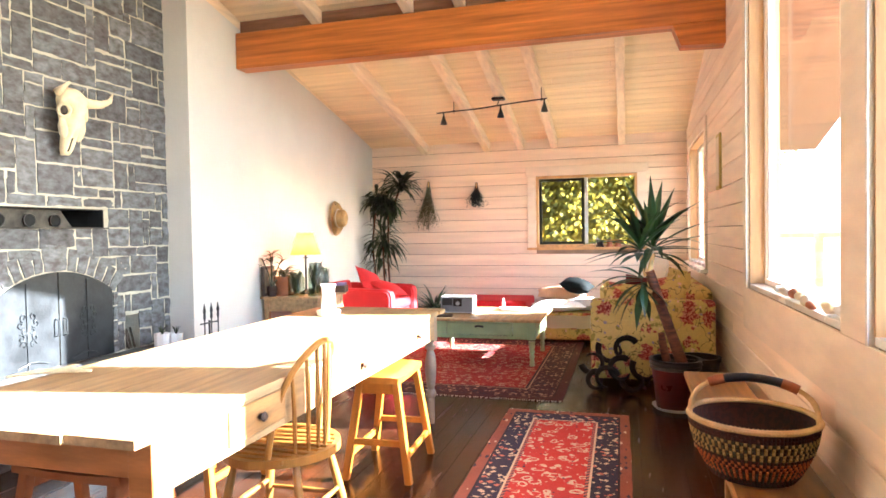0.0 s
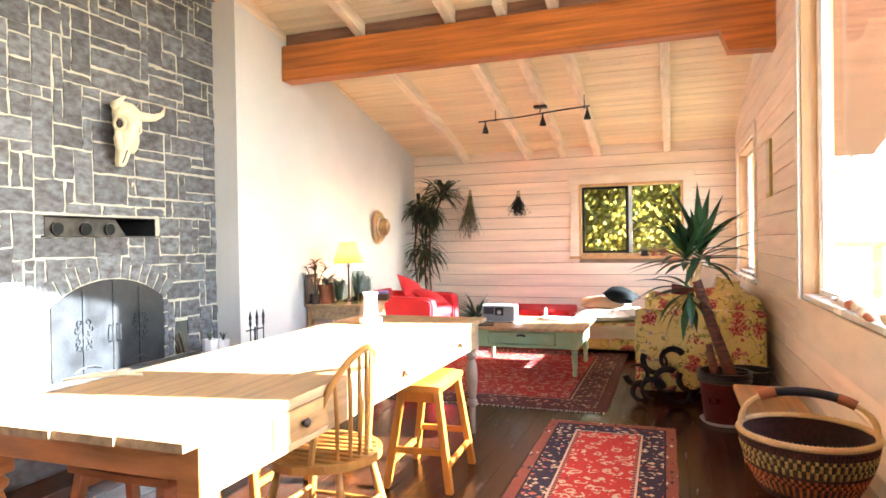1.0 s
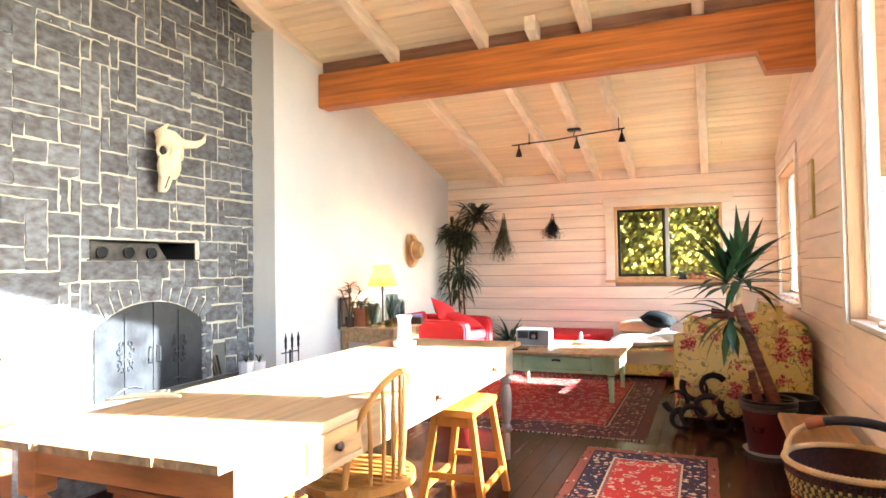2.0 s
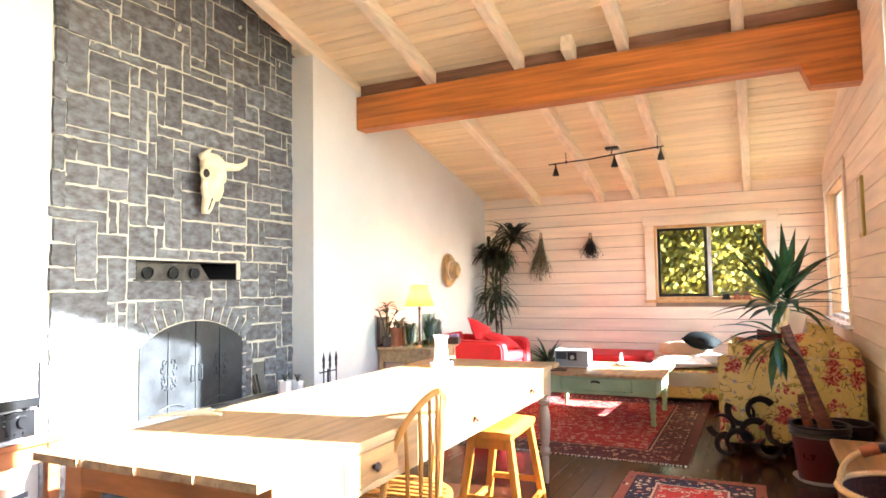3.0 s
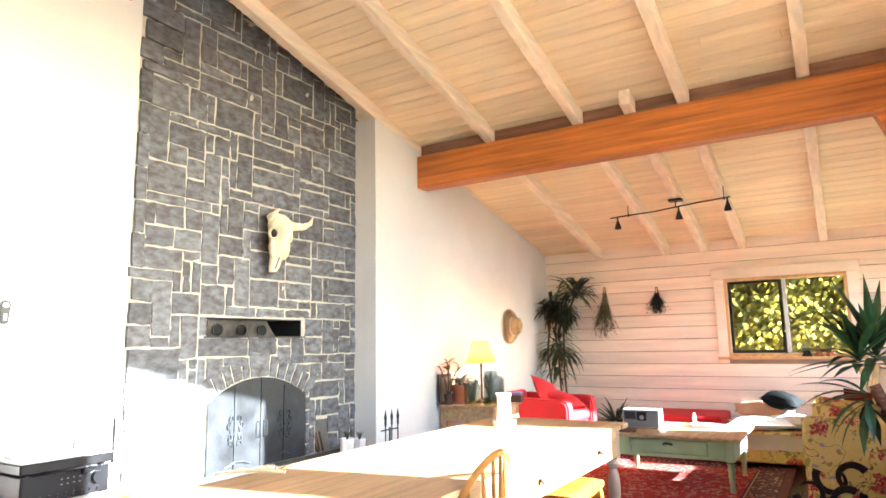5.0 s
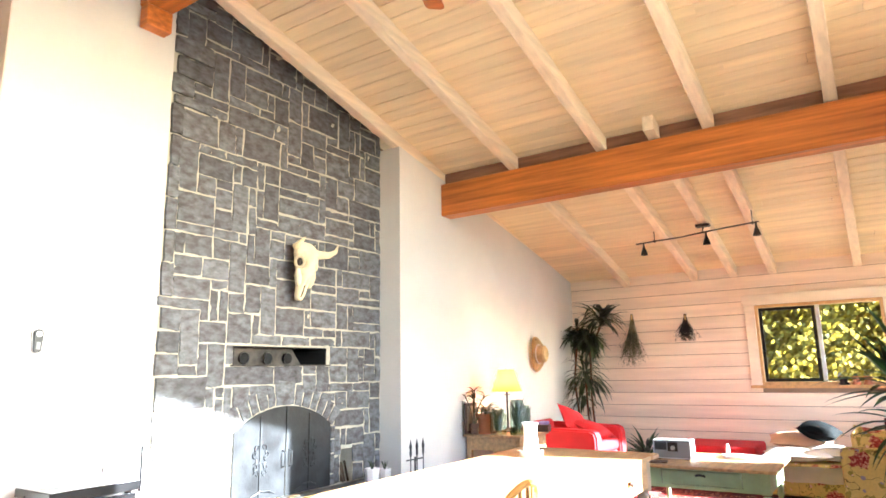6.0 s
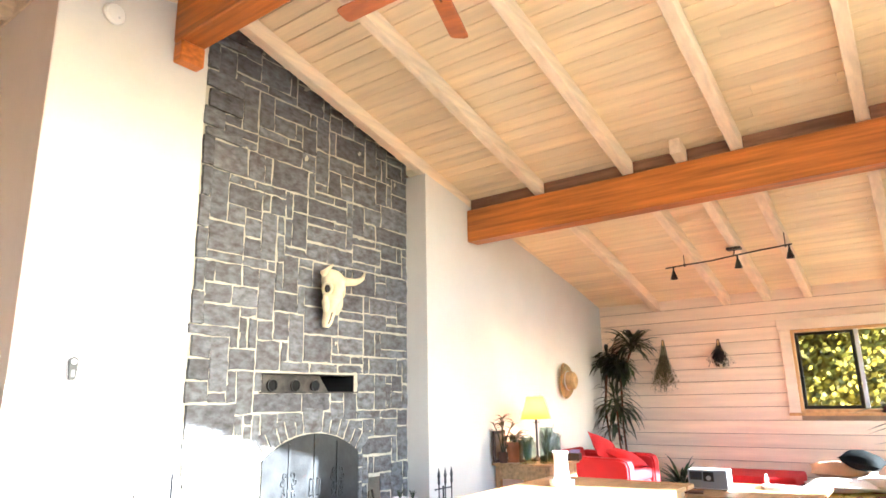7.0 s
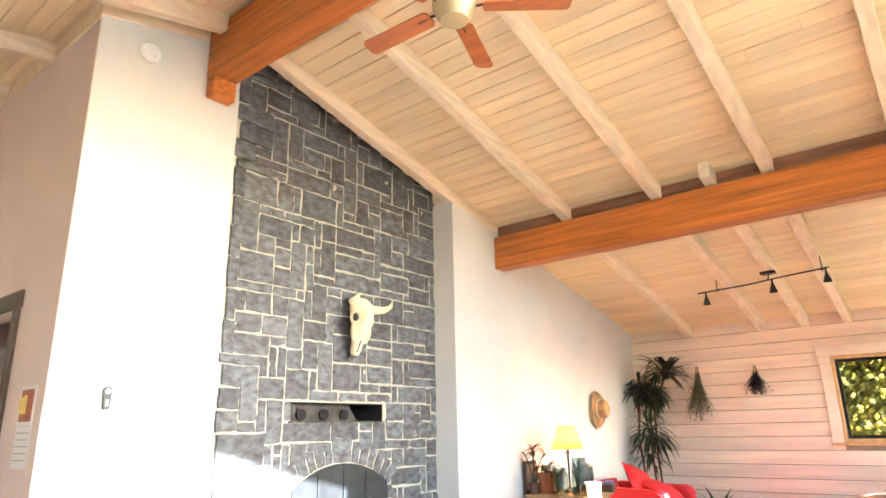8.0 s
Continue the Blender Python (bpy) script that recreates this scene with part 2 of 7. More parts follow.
class Graph:
    """Short forms for building a patterned material."""

    def __init__(self, name, rough=0.85, bump=0.25, fine=160.0):
        self.m = bpy.data.materials.new(name)
        self.m.use_nodes = True
        self.nt = self.m.node_tree
        self.out = self.nt.nodes["Principled BSDF"]
        self.out.inputs["Roughness"].default_value = rough
        self.vec = self.node("TexCoord").outputs["Object"]
        if bump:
            n = self.noise(fine, 2)
            b = self.node("Bump")
            b.inputs["Strength"].default_value, b.inputs["Distance"].default_value = bump, 0.008
            self.nt.links.new(n, b.inputs["Height"])
            self.nt.links.new(b.outputs["Normal"], self.out.inputs["Normal"])

    def node(self, kind):
        return self.nt.nodes.new("ShaderNode" + kind)

    def put(self, socket, value):
        if hasattr(value, "links"):
            self.nt.links.new(value, socket)
        else:
            socket.default_value = value

    def math(self, op, a, b=0.0, clamp=False):
        n = self.node("Math")
        n.operation, n.use_clamp = op, clamp
        self.put(n.inputs[0], a); self.put(n.inputs[1], b)
        return n.outputs[0]

    def mix(self, f, a, b):
        n = self.node("Mix")
        n.data_type = "RGBA"
        self.put(n.inputs[0], f)
        for s, v in ((n.inputs[6], a), (n.inputs[7], b)):
            self.put(s, v if hasattr(v, "links") else (*v, 1))
        return n.outputs[2]

    def moved(self, scale=(1, 1, 1), at=(0, 0, 0)):
        n = self.node("Mapping")
        n.inputs["Scale"].default_value, n.inputs["Location"].default_value = scale, at
        self.nt.links.new(self.vec, n.inputs[0])
        return n.outputs[0]

    def noise(self, scale, detail=3, vec=None, color=False):
        n = self.node("TexNoise")
        n.inputs["Scale"].default_value, n.inputs["Detail"].default_value = scale, detail
        self.nt.links.new(vec or self.vec, n.inputs["Vector"])
        return n.outputs["Color" if color else "Fac"]

    def voro(self, scale, vec=None, rand=1.0, metric="EUCLIDEAN"):
        n = self.node("TexVoronoi")
        n.distance = metric
        n.inputs["Scale"].default_value, n.inputs["Randomness"].default_value = scale, rand
        self.nt.links.new(vec or self.vec, n.inputs["Vector"])
        sep = self.node("SeparateColor")
        self.nt.links.new(n.outputs["Color"], sep.inputs[0])
        return n.outputs["Distance"], sep.outputs[0], sep.outputs[1]

    def warped(self, amount, scale):
        c = self.noise(scale, 2, color=True)
        s = self.node("VectorMath"); s.operation = "SUBTRACT"
        self.put(s.inputs[0], c); s.inputs[1].default_value = (0.5, 0.5, 0.5)
        k = self.node("VectorMath"); k.operation = "SCALE"
        self.put(k.inputs[0], s.outputs[0]); k.inputs["Scale"].default_value = amount
        a = self.node("VectorMath"); a.operation = "ADD"
        self.put(a.inputs[0], self.vec); self.put(a.inputs[1], k.outputs[0])
        return a.outputs[0]

    def less(self, a, b):
        return self.math("LESS_THAN", a, b)

    def more(self, a, b):
        return self.math("GREATER_THAN", a, b)

    def both(self, a, b):
        return self.math("MULTIPLY", a, b)

    def axes(self):
        s = self.node("SeparateXYZ")
        self.nt.links.new(self.vec, s.inputs[0])
        return s.outputs

    def done(self, color):
        n = self.noise(70, 2)
        h = self.node("HueSaturation")
        self.put(h.inputs["Color"], color)
        r = self.node("MapRange")
        r.inputs["To Min"].default_value, r.inputs["To Max"].default_value = 0.82, 1.18
        self.put(r.inputs["Value"], n); self.put(h.inputs["Value"], r.outputs[0])
        self.put(self.out.inputs["Base Color"], h.outputs[0])
        return self.m


def floral():
    g = Graph("floral_upholstery")
    base = g.mix(g.noise(4), (0.54, 0.40, 0.10), (0.70, 0.56, 0.23))
    d, r1, r2 = g.voro(15, g.warped(0.12, 18))
    base = g.mix(g.both(g.less(d, 0.36), g.more(r1, 0.35)), base, g.mix(g.noise(34), (0.17, 0.17, 0.035), (0.42, 0.33, 0.09)))
    stem = g.less(g.math("ABSOLUTE", g.math("SUBTRACT", g.noise(7, 2), 0.5)), 0.006)
    base = g.mix(stem, base, (0.13, 0.10, 0.035))
    d, r1, r2 = g.voro(19, g.warped(0.06, 16))
    base = g.mix(g.both(g.less(d, 0.24), g.more(r1, 0.52)), base, g.mix(g.more(r2, 0.55), (0.72, 0.50, 0.36), (0.30, 0.26, 0.30)))
    d, r1, r2 = g.voro(6.6, g.warped(0.15, 20))
    pet = g.mix(g.more(g.noise(55, 2), 0.52), (0.27, 0.030, 0.026), (0.56, 0.27, 0.18))
    pet = g.mix(g.more(g.noise(38, 2, g.moved(at=(3, 1, 2))), 0.60), pet, (0.42, 0.11, 0.075))
    base = g.mix(g.both(g.less(d, 0.43), g.more(r1, 0.45)), base, pet)
    base = g.mix(g.both(g.less(d, 0.12), g.more(r1, 0.42)), base, (0.20, 0.012, 0.015))
    return g.done(base)


def rug_cloth(name, w, l, outer, border, field, motif, accent, bands, ms=11, fs=8):
    """A knotted rug: an edge band, a figured border and a field with motifs; w and l are half sizes."""
    g = Graph(name, 0.95, 0.5, 240)
    x, y, z = g.axes()
    ex = g.math("SUBTRACT", w, g.math("ABSOLUTE", x))
    ey = g.math("SUBTRACT", l, g.math("ABSOLUTE", y))
    e = g.math("MINIMUM", ex, ey)
    wv = g.warped(0.05, 16)
    d, r1, r2 = g.voro(ms, wv, 0.85, "MANHATTAN")
    bcol = g.mix(g.less(g.math("ADD", d, g.math("MULTIPLY", g.noise(60, 2), 0.35)), 0.66), border, g.mix(g.more(r1, 0.7), motif, accent))
    d2, q1, q2 = g.voro(fs, g.warped(0.09, 11), 0.9)
    fig = g.both(g.less(g.math("ABSOLUTE", g.math("SUBTRACT", d2, 0.34)), 0.085), g.more(g.noise(18), 0.42))
    fcol = g.mix(g.noise(5), field, [c * 0.8 for c in field])
    fcol = g.mix(fig, fcol, motif)
    fcol = g.mix(g.both(g.less(d2, 0.14), g.more(q1, 0.45)), fcol, accent)
    d3, s1, s2 = g.voro(fs * 2.6, g.warped(0.04, 20), 1.0)
    fcol = g.mix(g.both(g.less(d3, 0.24), g.more(s1, 0.62)), fcol, g.mix(g.more(s2, 0.5), motif, border))
    d4, u1, u2 = g.voro(30, g.moved((1.0, 0.45, 1.0)), 0.9, "MANHATTAN")
    stripe = g.mix(g.noise(9), outer, [c * 0.6 for c in outer])
    stripe = g.mix(g.both(g.less(d4, 0.4), g.more(u1, 0.55)), stripe, g.mix(g.more(u2, 0.5), motif, border))
    a, b, c, d_ = bands
    col = g.mix(g.more(e, a), stripe, [v * 0.5 for v in border])
    col = g.mix(g.more(e, a + 0.012), col, bcol)
    col = g.mix(g.more(e, b), col, motif)
    col = g.mix(g.more(e, b + 0.012), col, g.mix(g.more(g.math("SINE", g.math("MULTIPLY", g.math("SUBTRACT", y, x), 160.0)), 0.0), accent, border))
    col = g.mix(g.more(e, c), col, fcol)
    fade = g.noise(1.3, 3)
    col = g.mix(g.math("MULTIPLY", fade, 0.12), col, outer)
    return g.done(col)


M["floral"] = floral()
M["runner"] = rug_cloth("runner_rug", 0.42, 1.35, (0.34, 0.10, 0.06), (0.012, 0.017, 0.045), (0.62, 0.035, 0.028), (0.68, 0.52, 0.34), (0.58, 0.17, 0.11), (0.065, 0.205, 0.235, 0), 22, 14)
M["bigrug"] = rug_cloth("large_rug", 1.15, 1.3, (0.085, 0.016, 0.012), (0.055, 0.008, 0.010), (0.30, 0.012, 0.010), (0.40, 0.22, 0.13), (0.012, 0.012, 0.026), (0.07, 0.30, 0.33, 0), 22, 15)


def straw_weave(name, a, b):
    g = Graph(name, 0.7, 0.5, 200)
    return g.done(g.mix(g.more(g.noise(60), 0.5), a, b))


M["weave_tan"] = straw_weave("tan_grass_weave", (0.50, 0.33, 0.12), (0.40, 0.25, 0.08))
M["weave_dark"] = straw_weave("dark_green_weave", (0.05, 0.055, 0.03), (0.025, 0.02, 0.015))
M["weave_orange"] = straw_weave("orange_weave", (0.50, 0.14, 0.035), (0.40, 0.09, 0.03))
M["weave_red"] = straw_weave("maroon_weave", (0.055, 0.012, 0.008), (0.03, 0.007, 0.006))


# ---------------- shaping helpers ----------------
def box(bm, x0, x1, y0, y1, z0, z1, bevel=0.0, m=None, seg=1):
    r = bmesh.ops.create_cube(bm, size=1.0)
    vs = r["verts"]
    for v in vs:
        v.co = Vector((x0 + (v.co.x + 0.5) * (x1 - x0), y0 + (v.co.y + 0.5) * (y1 - y0), z0 + (v.co.z + 0.5) * (z1 - z0)))
    if bevel:
        es = list({e for v in vs for e in v.link_edges})
        r2 = bmesh.ops.bevel(bm, geom=es, offset=bevel, segments=seg, affect="EDGES", profile=0.6)
        vs = list({v for f in r2["faces"] for v in f.verts} | {v for v in vs if v.is_valid})
    if m is not None:
        bmesh.ops.transform(bm, matrix=m, verts=vs)
    return vs


def tube(bm, pts, radii, seg=10, cap=True, flat=1.0):
    """A round bar along points, with a radius at each."""
    pts = [Vector(p) for p in pts]
    if not isinstance(radii, (list, tuple)):
        radii = [radii] * len(pts)
    rings = []
    side = None
    for i, p in enumerate(pts):
        d = (pts[min(i + 1, len(pts) - 1)] - pts[max(i - 1, 0)]).normalized()
        if side is None:
            side = d.orthogonal().normalized()
        side = (side - d * side.dot(d)).normalized()
        up = d.cross(side)
        rings.append([bm.verts.new(p + (side * math.cos(a) + up * math.sin(a) * flat) * radii[i])
                      for a in [2 * math.pi * k / seg for k in range(seg)]])
    for a, b in zip(rings, rings[1:]):
        for k in range(seg):
            bm.faces.new((a[k], a[(k + 1) % seg], b[(k + 1) % seg], b[k]))
    if cap:
        bm.faces.new(rings[0][::-1])
        bm.faces.new(rings[-1])
    return [v for r in rings for v in r]


def lathe(bm, profile, at=(0, 0, 0), seg=20, cap=True, squash=(1, 1)):
    """Turns a profile of (radius, height) round the upright axis at a place."""
    rings = []
    for r, z in profile:
        rings.append([bm.verts.new((at[0] + r * squash[0] * math.cos(2 * math.pi * k / seg),
                                    at[1] + r * squash[1] * math.sin(2 * math.pi * k / seg), at[2] + z)) for k in range(seg)])
    for a, b in zip(rings, rings[1:]):
        for k in range(seg):
            bm.faces.new((a[k], a[(k + 1) % seg], b[(k + 1) % seg], b[k]))
    if cap:
        bm.faces.new(rings[0][::-1])
        bm.faces.new(rings[-1])
    return [v for r in rings for v in r]


def prism(bm, poly, axis, lo, hi):
    """Extrudes a polygon. axis 'x': poly is (y, z); axis 'y': poly is (x, z); axis 'z': poly is (x, y)."""
    put = {"x": lambda a, b, c: (c, a, b), "y": lambda a, b, c: (a, c, b), "z": lambda a, b, c: (a, b, c)}[axis]
    a = [bm.verts.new(put(p[0], p[1], lo)) for p in poly]
    b = [bm.verts.new(put(p[0], p[1], hi)) for p in poly]
    n = len(poly)
    bm.faces.new(a)
    bm.faces.new(b[::-1])
    for k in range(n):
        bm.faces.new((a[k], b[k], b[(k + 1) % n], a[(k + 1) % n]))
    return a + b


def cushion(bm, cx, cy, cz, sx, sy, sz, m=None, sag=0.0, n=10, power=0.55):
    """A soft pillow: full in the middle, thin at its seams, with drawn corners."""
    vs = []
    for s in (1, -1):
        grid = []
        for i in range(n + 1):
            row = []
            for j in range(n + 1):
                u, w = 2 * i / n - 1, 2 * j / n - 1
                h = max(0.0, (1 - u * u) * (1 - w * w)) ** power
                pinch = 1 - 0.08 * (u * u * w * w) * 0 - 0.07 * ((1 - w * w) * abs(u) ** 3 + (1 - u * u) * abs(w) ** 3)
                z = s * h * 0.5 * sz + sag * noise.noise(Vector((u * 1.7 + cx * 9, w * 1.7 + cy * 9, s + cz * 7))) * sz
                if i in (0, n) or j in (0, n):
                    z = 0.0
                row.append(bm.verts.new((u * 0.5 * sx * pinch, w * 0.5 * sy * pinch, z)))
            grid.append(row)
        for i in range(n):
            for j in range(n):
                q = (grid[i][j], grid[i + 1][j], grid[i + 1][j + 1], grid[i][j + 1])
                bm.faces.new(q if s > 0 else q[::-1])
        vs += [v for r in grid for v in r]
    mm = Matrix.Translation((cx, cy, cz)) @ (m or Matrix())
    bmesh.ops.transform(bm, matrix=mm, verts=vs)
    bmesh.ops.remove_doubles(bm, verts=vs, dist=0.0005)
    return vs


def mesh_of(bm, name, material, smooth=False):
    me = bpy.data.meshes.new(name)
    bmesh.ops.recalc_face_normals(bm, faces=bm.faces)
    bm.to_mesh(me)
    bm.free()
    for p in me.polygons:
        p.use_smooth = smooth
    if material is not None:
        me.materials.append(material)
    return me


def part(name, bm, material, parent=None, label="", smooth=False):
    """One mesh object from a bmesh, under a thing or a part."""
    ob = new(name, mesh_of(bm, name, material, smooth))
    if smooth:
        ob.data.set_sharp_from_angle(angle=radians(42))
    if parent is not None:
        ob.parent = parent
        ob.matrix_parent_inverse = parent.matrix_world.inverted() if parent.parent is None else Matrix()
    if label:
        tagged(ob, label)
    return ob


def thing(name, label, category, at=(0, 0, 0), turn=0.0, group=""):
    """An Empty at the base of a thing; its parts are shaped round the origin."""
    ob = new(name)
    ob.empty_display_size = 0.05
    ob.matrix_world = pose(*at, 0, 0, turn)
    return tagged(ob, label, category, group)


def sub(name, bm, material, parent, label="", smooth=False):
    """A part shaped in its parent's own coordinates."""
    ob = new(name, mesh_of(bm, name, material, smooth))
    if smooth:
        ob.data.set_sharp_from_angle(angle=radians(42))
    ob.parent = parent
    if label:
        tagged(ob, label)
    return ob


def setting(name, bm, material, label, category="", smooth=False):
    ob = new(name, mesh_of(bm, name, material, smooth))
    return tagged(ob, label, category or name.split("_")[0], kind="structure")


def B():
    return bmesh.new()


# ---------------- the room's plan (metres) ----------------
XR, YF, XL, XS = 0.74, 8.55, -3.52, -3.76     # window wall, far wall, left wall, chimney face
YSTEP, YSTONE, YBREAST = 4.55, 2.35, 1.34     # where the left wall steps out; stone's end; the breast's corner
YRIDGE, SLOPE = 2.15, 0.2545
XB, YB = -6.6, -3.6                           # the unseen side and back
PITCH, PHASE = 0.1566, -0.1095            # wall boards: height of a course, and the lowest joint


def zu(y):
    """Underside of the rafters."""
    return 2.39 + SLOPE * (YF - YRIDGE) - SLOPE * abs(y - YRIDGE)


def zc(y):
    """Underside of the ceiling boards."""
    return zu(y) + 0.13


def wall_strips(bm, lo, hi, y0, y1, openings, top, base=0.0):
    """A wall along y, from x lo to hi, with openings (y0, y1, bottom, head(y)) through it."""
    ys = sorted({y0, y1, YRIDGE, *[o[0] for o in openings], *[o[1] for o in openings]})
    ys = [y for y in ys if y0 <= y <= y1]
    for a, b in zip(ys, ys[1:]):
        spans = [(lambda y: base, top)]
        for o in sorted(openings, key=lambda q: q[2]):
            if o[0] <= a + 1e-6 and o[1] >= b - 1e-6:
                bot = spans[-1][0]
                spans[-1] = (bot, (lambda y, z=o[2]: z))
                spans.append((o[3], top))
        for f, g in spans:
            if g(0.5 * (a + b)) - f(0.5 * (a + b)) > 0.005:
                prism(bm, [(a, f(a)), (b, f(b)), (b, g(b)), (a, g(a))], "x", lo, hi)


roof_top = lambda y: zc(y) + 0.03
head_big = lambda y: zc(y) - 0.22
W1, W2, W3 = (2.55, 4.35, 0.905, head_big), (0.70, 2.27, 0.905, head_big), (6.55, 8.14, 0.90, lambda y: 2.25)
# extra opening out of view, added to let in more light
W4 = (-1.35, 0.37, 0.905, head_big)

# window wall
bm = B()
wall_strips(bm, XR + 0.016, XR + 0.17, YB, YF + 0.17, [W1, W2, W3, W4], roof_top)
wall_east = setting("wall_east", bm, M["backing"], "whitewashed board wall with tall windows", "wall")
# far wall
FW = (-1.16, 0.14, 1.10, 2.02)
bm = B()
for x0, x1, z0, z1 in ((XL - 0.4, FW[0], 0, 2.6), (FW[1], XR + 0.016, 0, 2.6), (FW[0], FW[1], 0, FW[2]), (FW[0], FW[1], FW[3], 2.6)):
    box(bm, x0, x1, YF + 0.016, YF + 0.17, z0, z1)
wall_north = setting("wall_north", bm, M["backing"], "whitewashed shiplap end wall with a window", "wall")
# left wall with its step, the chimney face behind the stone, and the partition beyond
bm = B()
prism(bm, [(YSTEP, 0), (YF + 0.016, 0), (YF + 0.016, roof_top(YF)), (YSTEP, zu(YSTEP) + 0.005)], "x", XL - 0.4, XL)
wall_west = setting("wall_west", bm, M["plaster"], "smooth cream plaster wall beside the chimney", "wall")
SLOT, NICHE = (2.93, 3.86, 1.365, lambda y: 1.50), (4.04, 4.19, 0.41, lambda y: 0.68)
bm = B()
wall_strips(bm, XS - 0.14, XS, YSTONE - 0.02, YSTEP, [SLOT, NICHE], roof_top)
wall_chimney = setting("wall_chimney", bm, M["mortar"], "mortar bed behind the chimney's stones", "wall")
bm = B()
wall_strips(bm, XS - 0.14, XS + 0.004, YBREAST, YSTONE - 0.02, [], roof_top)
wall_breast = setting("wall_breast", bm, M["plaster"], "cream plaster wall beside the stone chimney", "wall")
bm = B()
DOOR = (-5.25, -4.42, 2.04)
for x0, x1, z0, z1 in ((DOOR[1], XS - 0.14, 0, 4.0), (XB, DOOR[0], 0, 4.0), (DOOR[0], DOOR[1], DOOR[2], 4.0)):
    prism(bm, [(x0, z0), (x1, z0), (x1, zc(YBREAST) + 0.02), (x0, zc(YBREAST) + 0.02)], "y", YBREAST, YBREAST + 0.12)
box(bm, XS - 0.14, XS + 0.003, YBREAST - 0.006, YBREAST - 0.001, 0, zc(YBREAST) - 0.14)
wall_partition = setting("wall_partition", bm, M["wallpink"], "beige painted partition wall with a doorway", "wall")
bm = B()
wall_strips(bm, XB - 0.15, XB, YB, YBREAST + 0.12, [], roof_top)
setting("wall_side", bm, M["plaster"], "plain cream plaster wall closing the hall", "wall")
bm = B()
prism(bm, [(XB - 0.15, 0), (XR + 0.17, 0), (XR + 0.17, roof_top(YB)), (XB - 0.15, roof_top(YB))], "y", YB - 0.15, YB)
setting("wall_south", bm, M["plaster"], "plain cream plaster wall closing the room", "wall")
# the room behind the doorway
bm = B()
for x0, x1, y0, y1, z0, z1 in ((-5.9, -3.95, 2.6, 2.7, 0, 2.5), (-5.9, -5.8, 1.46, 2.6, 0, 2.5), (-5.8, -3.95, 1.46, 2.6, 2.42, 2.5)):
    box(bm, x0, x1, y0, y1, z0, z1)
setting("wall_closet", bm, M["wallpink"], "beige walls of a small dark side room", "wall")

# floor
bm = B()
box(bm, XB - 0.1, XR + 0.16, YB - 0.1, YF + 0.16, -0.08, -0.012)
floor = setting("floor", bm, M["joint"], "dark reddish brown varnished plank floor", "floor")

# ceiling boards, one mesh, and the roof deck above them
rng = random.Random(4)
bm = B()
CA = math.atan(SLOPE)


def slope_pt(s, h, way):
    """A point s metres down the slope from the ridge and h above the boards' underside."""
    return (YRIDGE + way * (s * math.cos(CA) + h * math.sin(CA)), zc(YRIDGE) - s * math.sin(CA) + h * math.cos(CA))


for way, length, x0, x1 in ((1, (YF + 0.1 - YRIDGE) / math.cos(CA), XS - 0.1, XR + 0.016), (-1, (YRIDGE - YB + 0.1) / math.cos(CA), XB - 0.1, XR + 0.016)):
    s, w = 0.032 - 0.1327, 0.1327
    while s < length:
        xs = [x0]
        while xs[-1] < x1:
            xs.append(min(x1, xs[-1] + rng.uniform(3.0, 6.0)))
        for a, b in zip(xs, xs[1:]):
            g, lift = 0.0022, rng.uniform(0, 0.0015)
            pr = [slope_pt(s + g + 0.003, lift, way), slope_pt(s + w - g - 0.003, lift, way), slope_pt(s + w - g, 0.005, way),
                  slope_pt(s + w - g, 0.02, way), slope_pt(s + g, 0.02, way), slope_pt(s + g, 0.005, way)]
            prism(bm, pr, "x", a + 0.001, b - 0.001)
        s += w
setting("ceiling", bm, M["ceiling"], "sloping ceiling of whitewashed pine boards", "ceiling")
bm = B()
for way, length in ((1, (YF + 0.9 - YRIDGE) / math.cos(CA)), (-1, (YRIDGE - YB + 0.8) / math.cos(CA))):
    pr = [slope_pt(0, 0.021, way), slope_pt(length, 0.021, way), slope_pt(length, 0.2, way), slope_pt(0, 0.2, way)]
    prism(bm, pr, "x", XB - 0.7, 2.42)
setting("roof", bm, M["cedar"], "reddish cedar roof deck with deep eaves", "roof")

# rafters, ridge beam and purlin
RW, RH = 0.045, 0.13


def rafter(x, y0, y1, label="whitewashed pine rafter under the sloping ceiling"):
    bm = B()
    c = 0.006
    for sgn in (1,):
        a = [bm.verts.new((x + dx, y0, zu(y0) + dz)) for dx, dz in ((-RW + c, 0), (RW - c, 0), (RW, c), (RW, RH - 0.001), (-RW, RH - 0.001), (-RW, c))]
        b = [bm.verts.new((x + dx, y1, zu(y1) + dz)) for dx, dz in ((-RW + c, 0), (RW - c, 0), (RW, c), (RW, RH - 0.001), (-RW, RH - 0.001), (-RW, c))]
        bm.faces.new(a); bm.faces.new(b[::-1])
        for k in range(6):
            bm.faces.new((a[k], b[k], b[(k + 1) % 6], a[(k + 1) % 6]))
    return tagged(new("rafter", mesh_of(bm, "rafter", M["rafter"])), label, "rafter", "roof rafters", "structure")


for x in (-3.57, -2.71, -1.822, -0.912, -0.045):
    rafter(x, YRIDGE + 0.09, YF)
rafter(-1.352, 5.16, YF, "short whitewashed rafter ending on the beam")
for x in (-6.3, -5.41, -4.51, -3.575, -2.71, -1.822, -0.912, -0.045):
    rafter(x, YRIDGE - 0.09, YB)

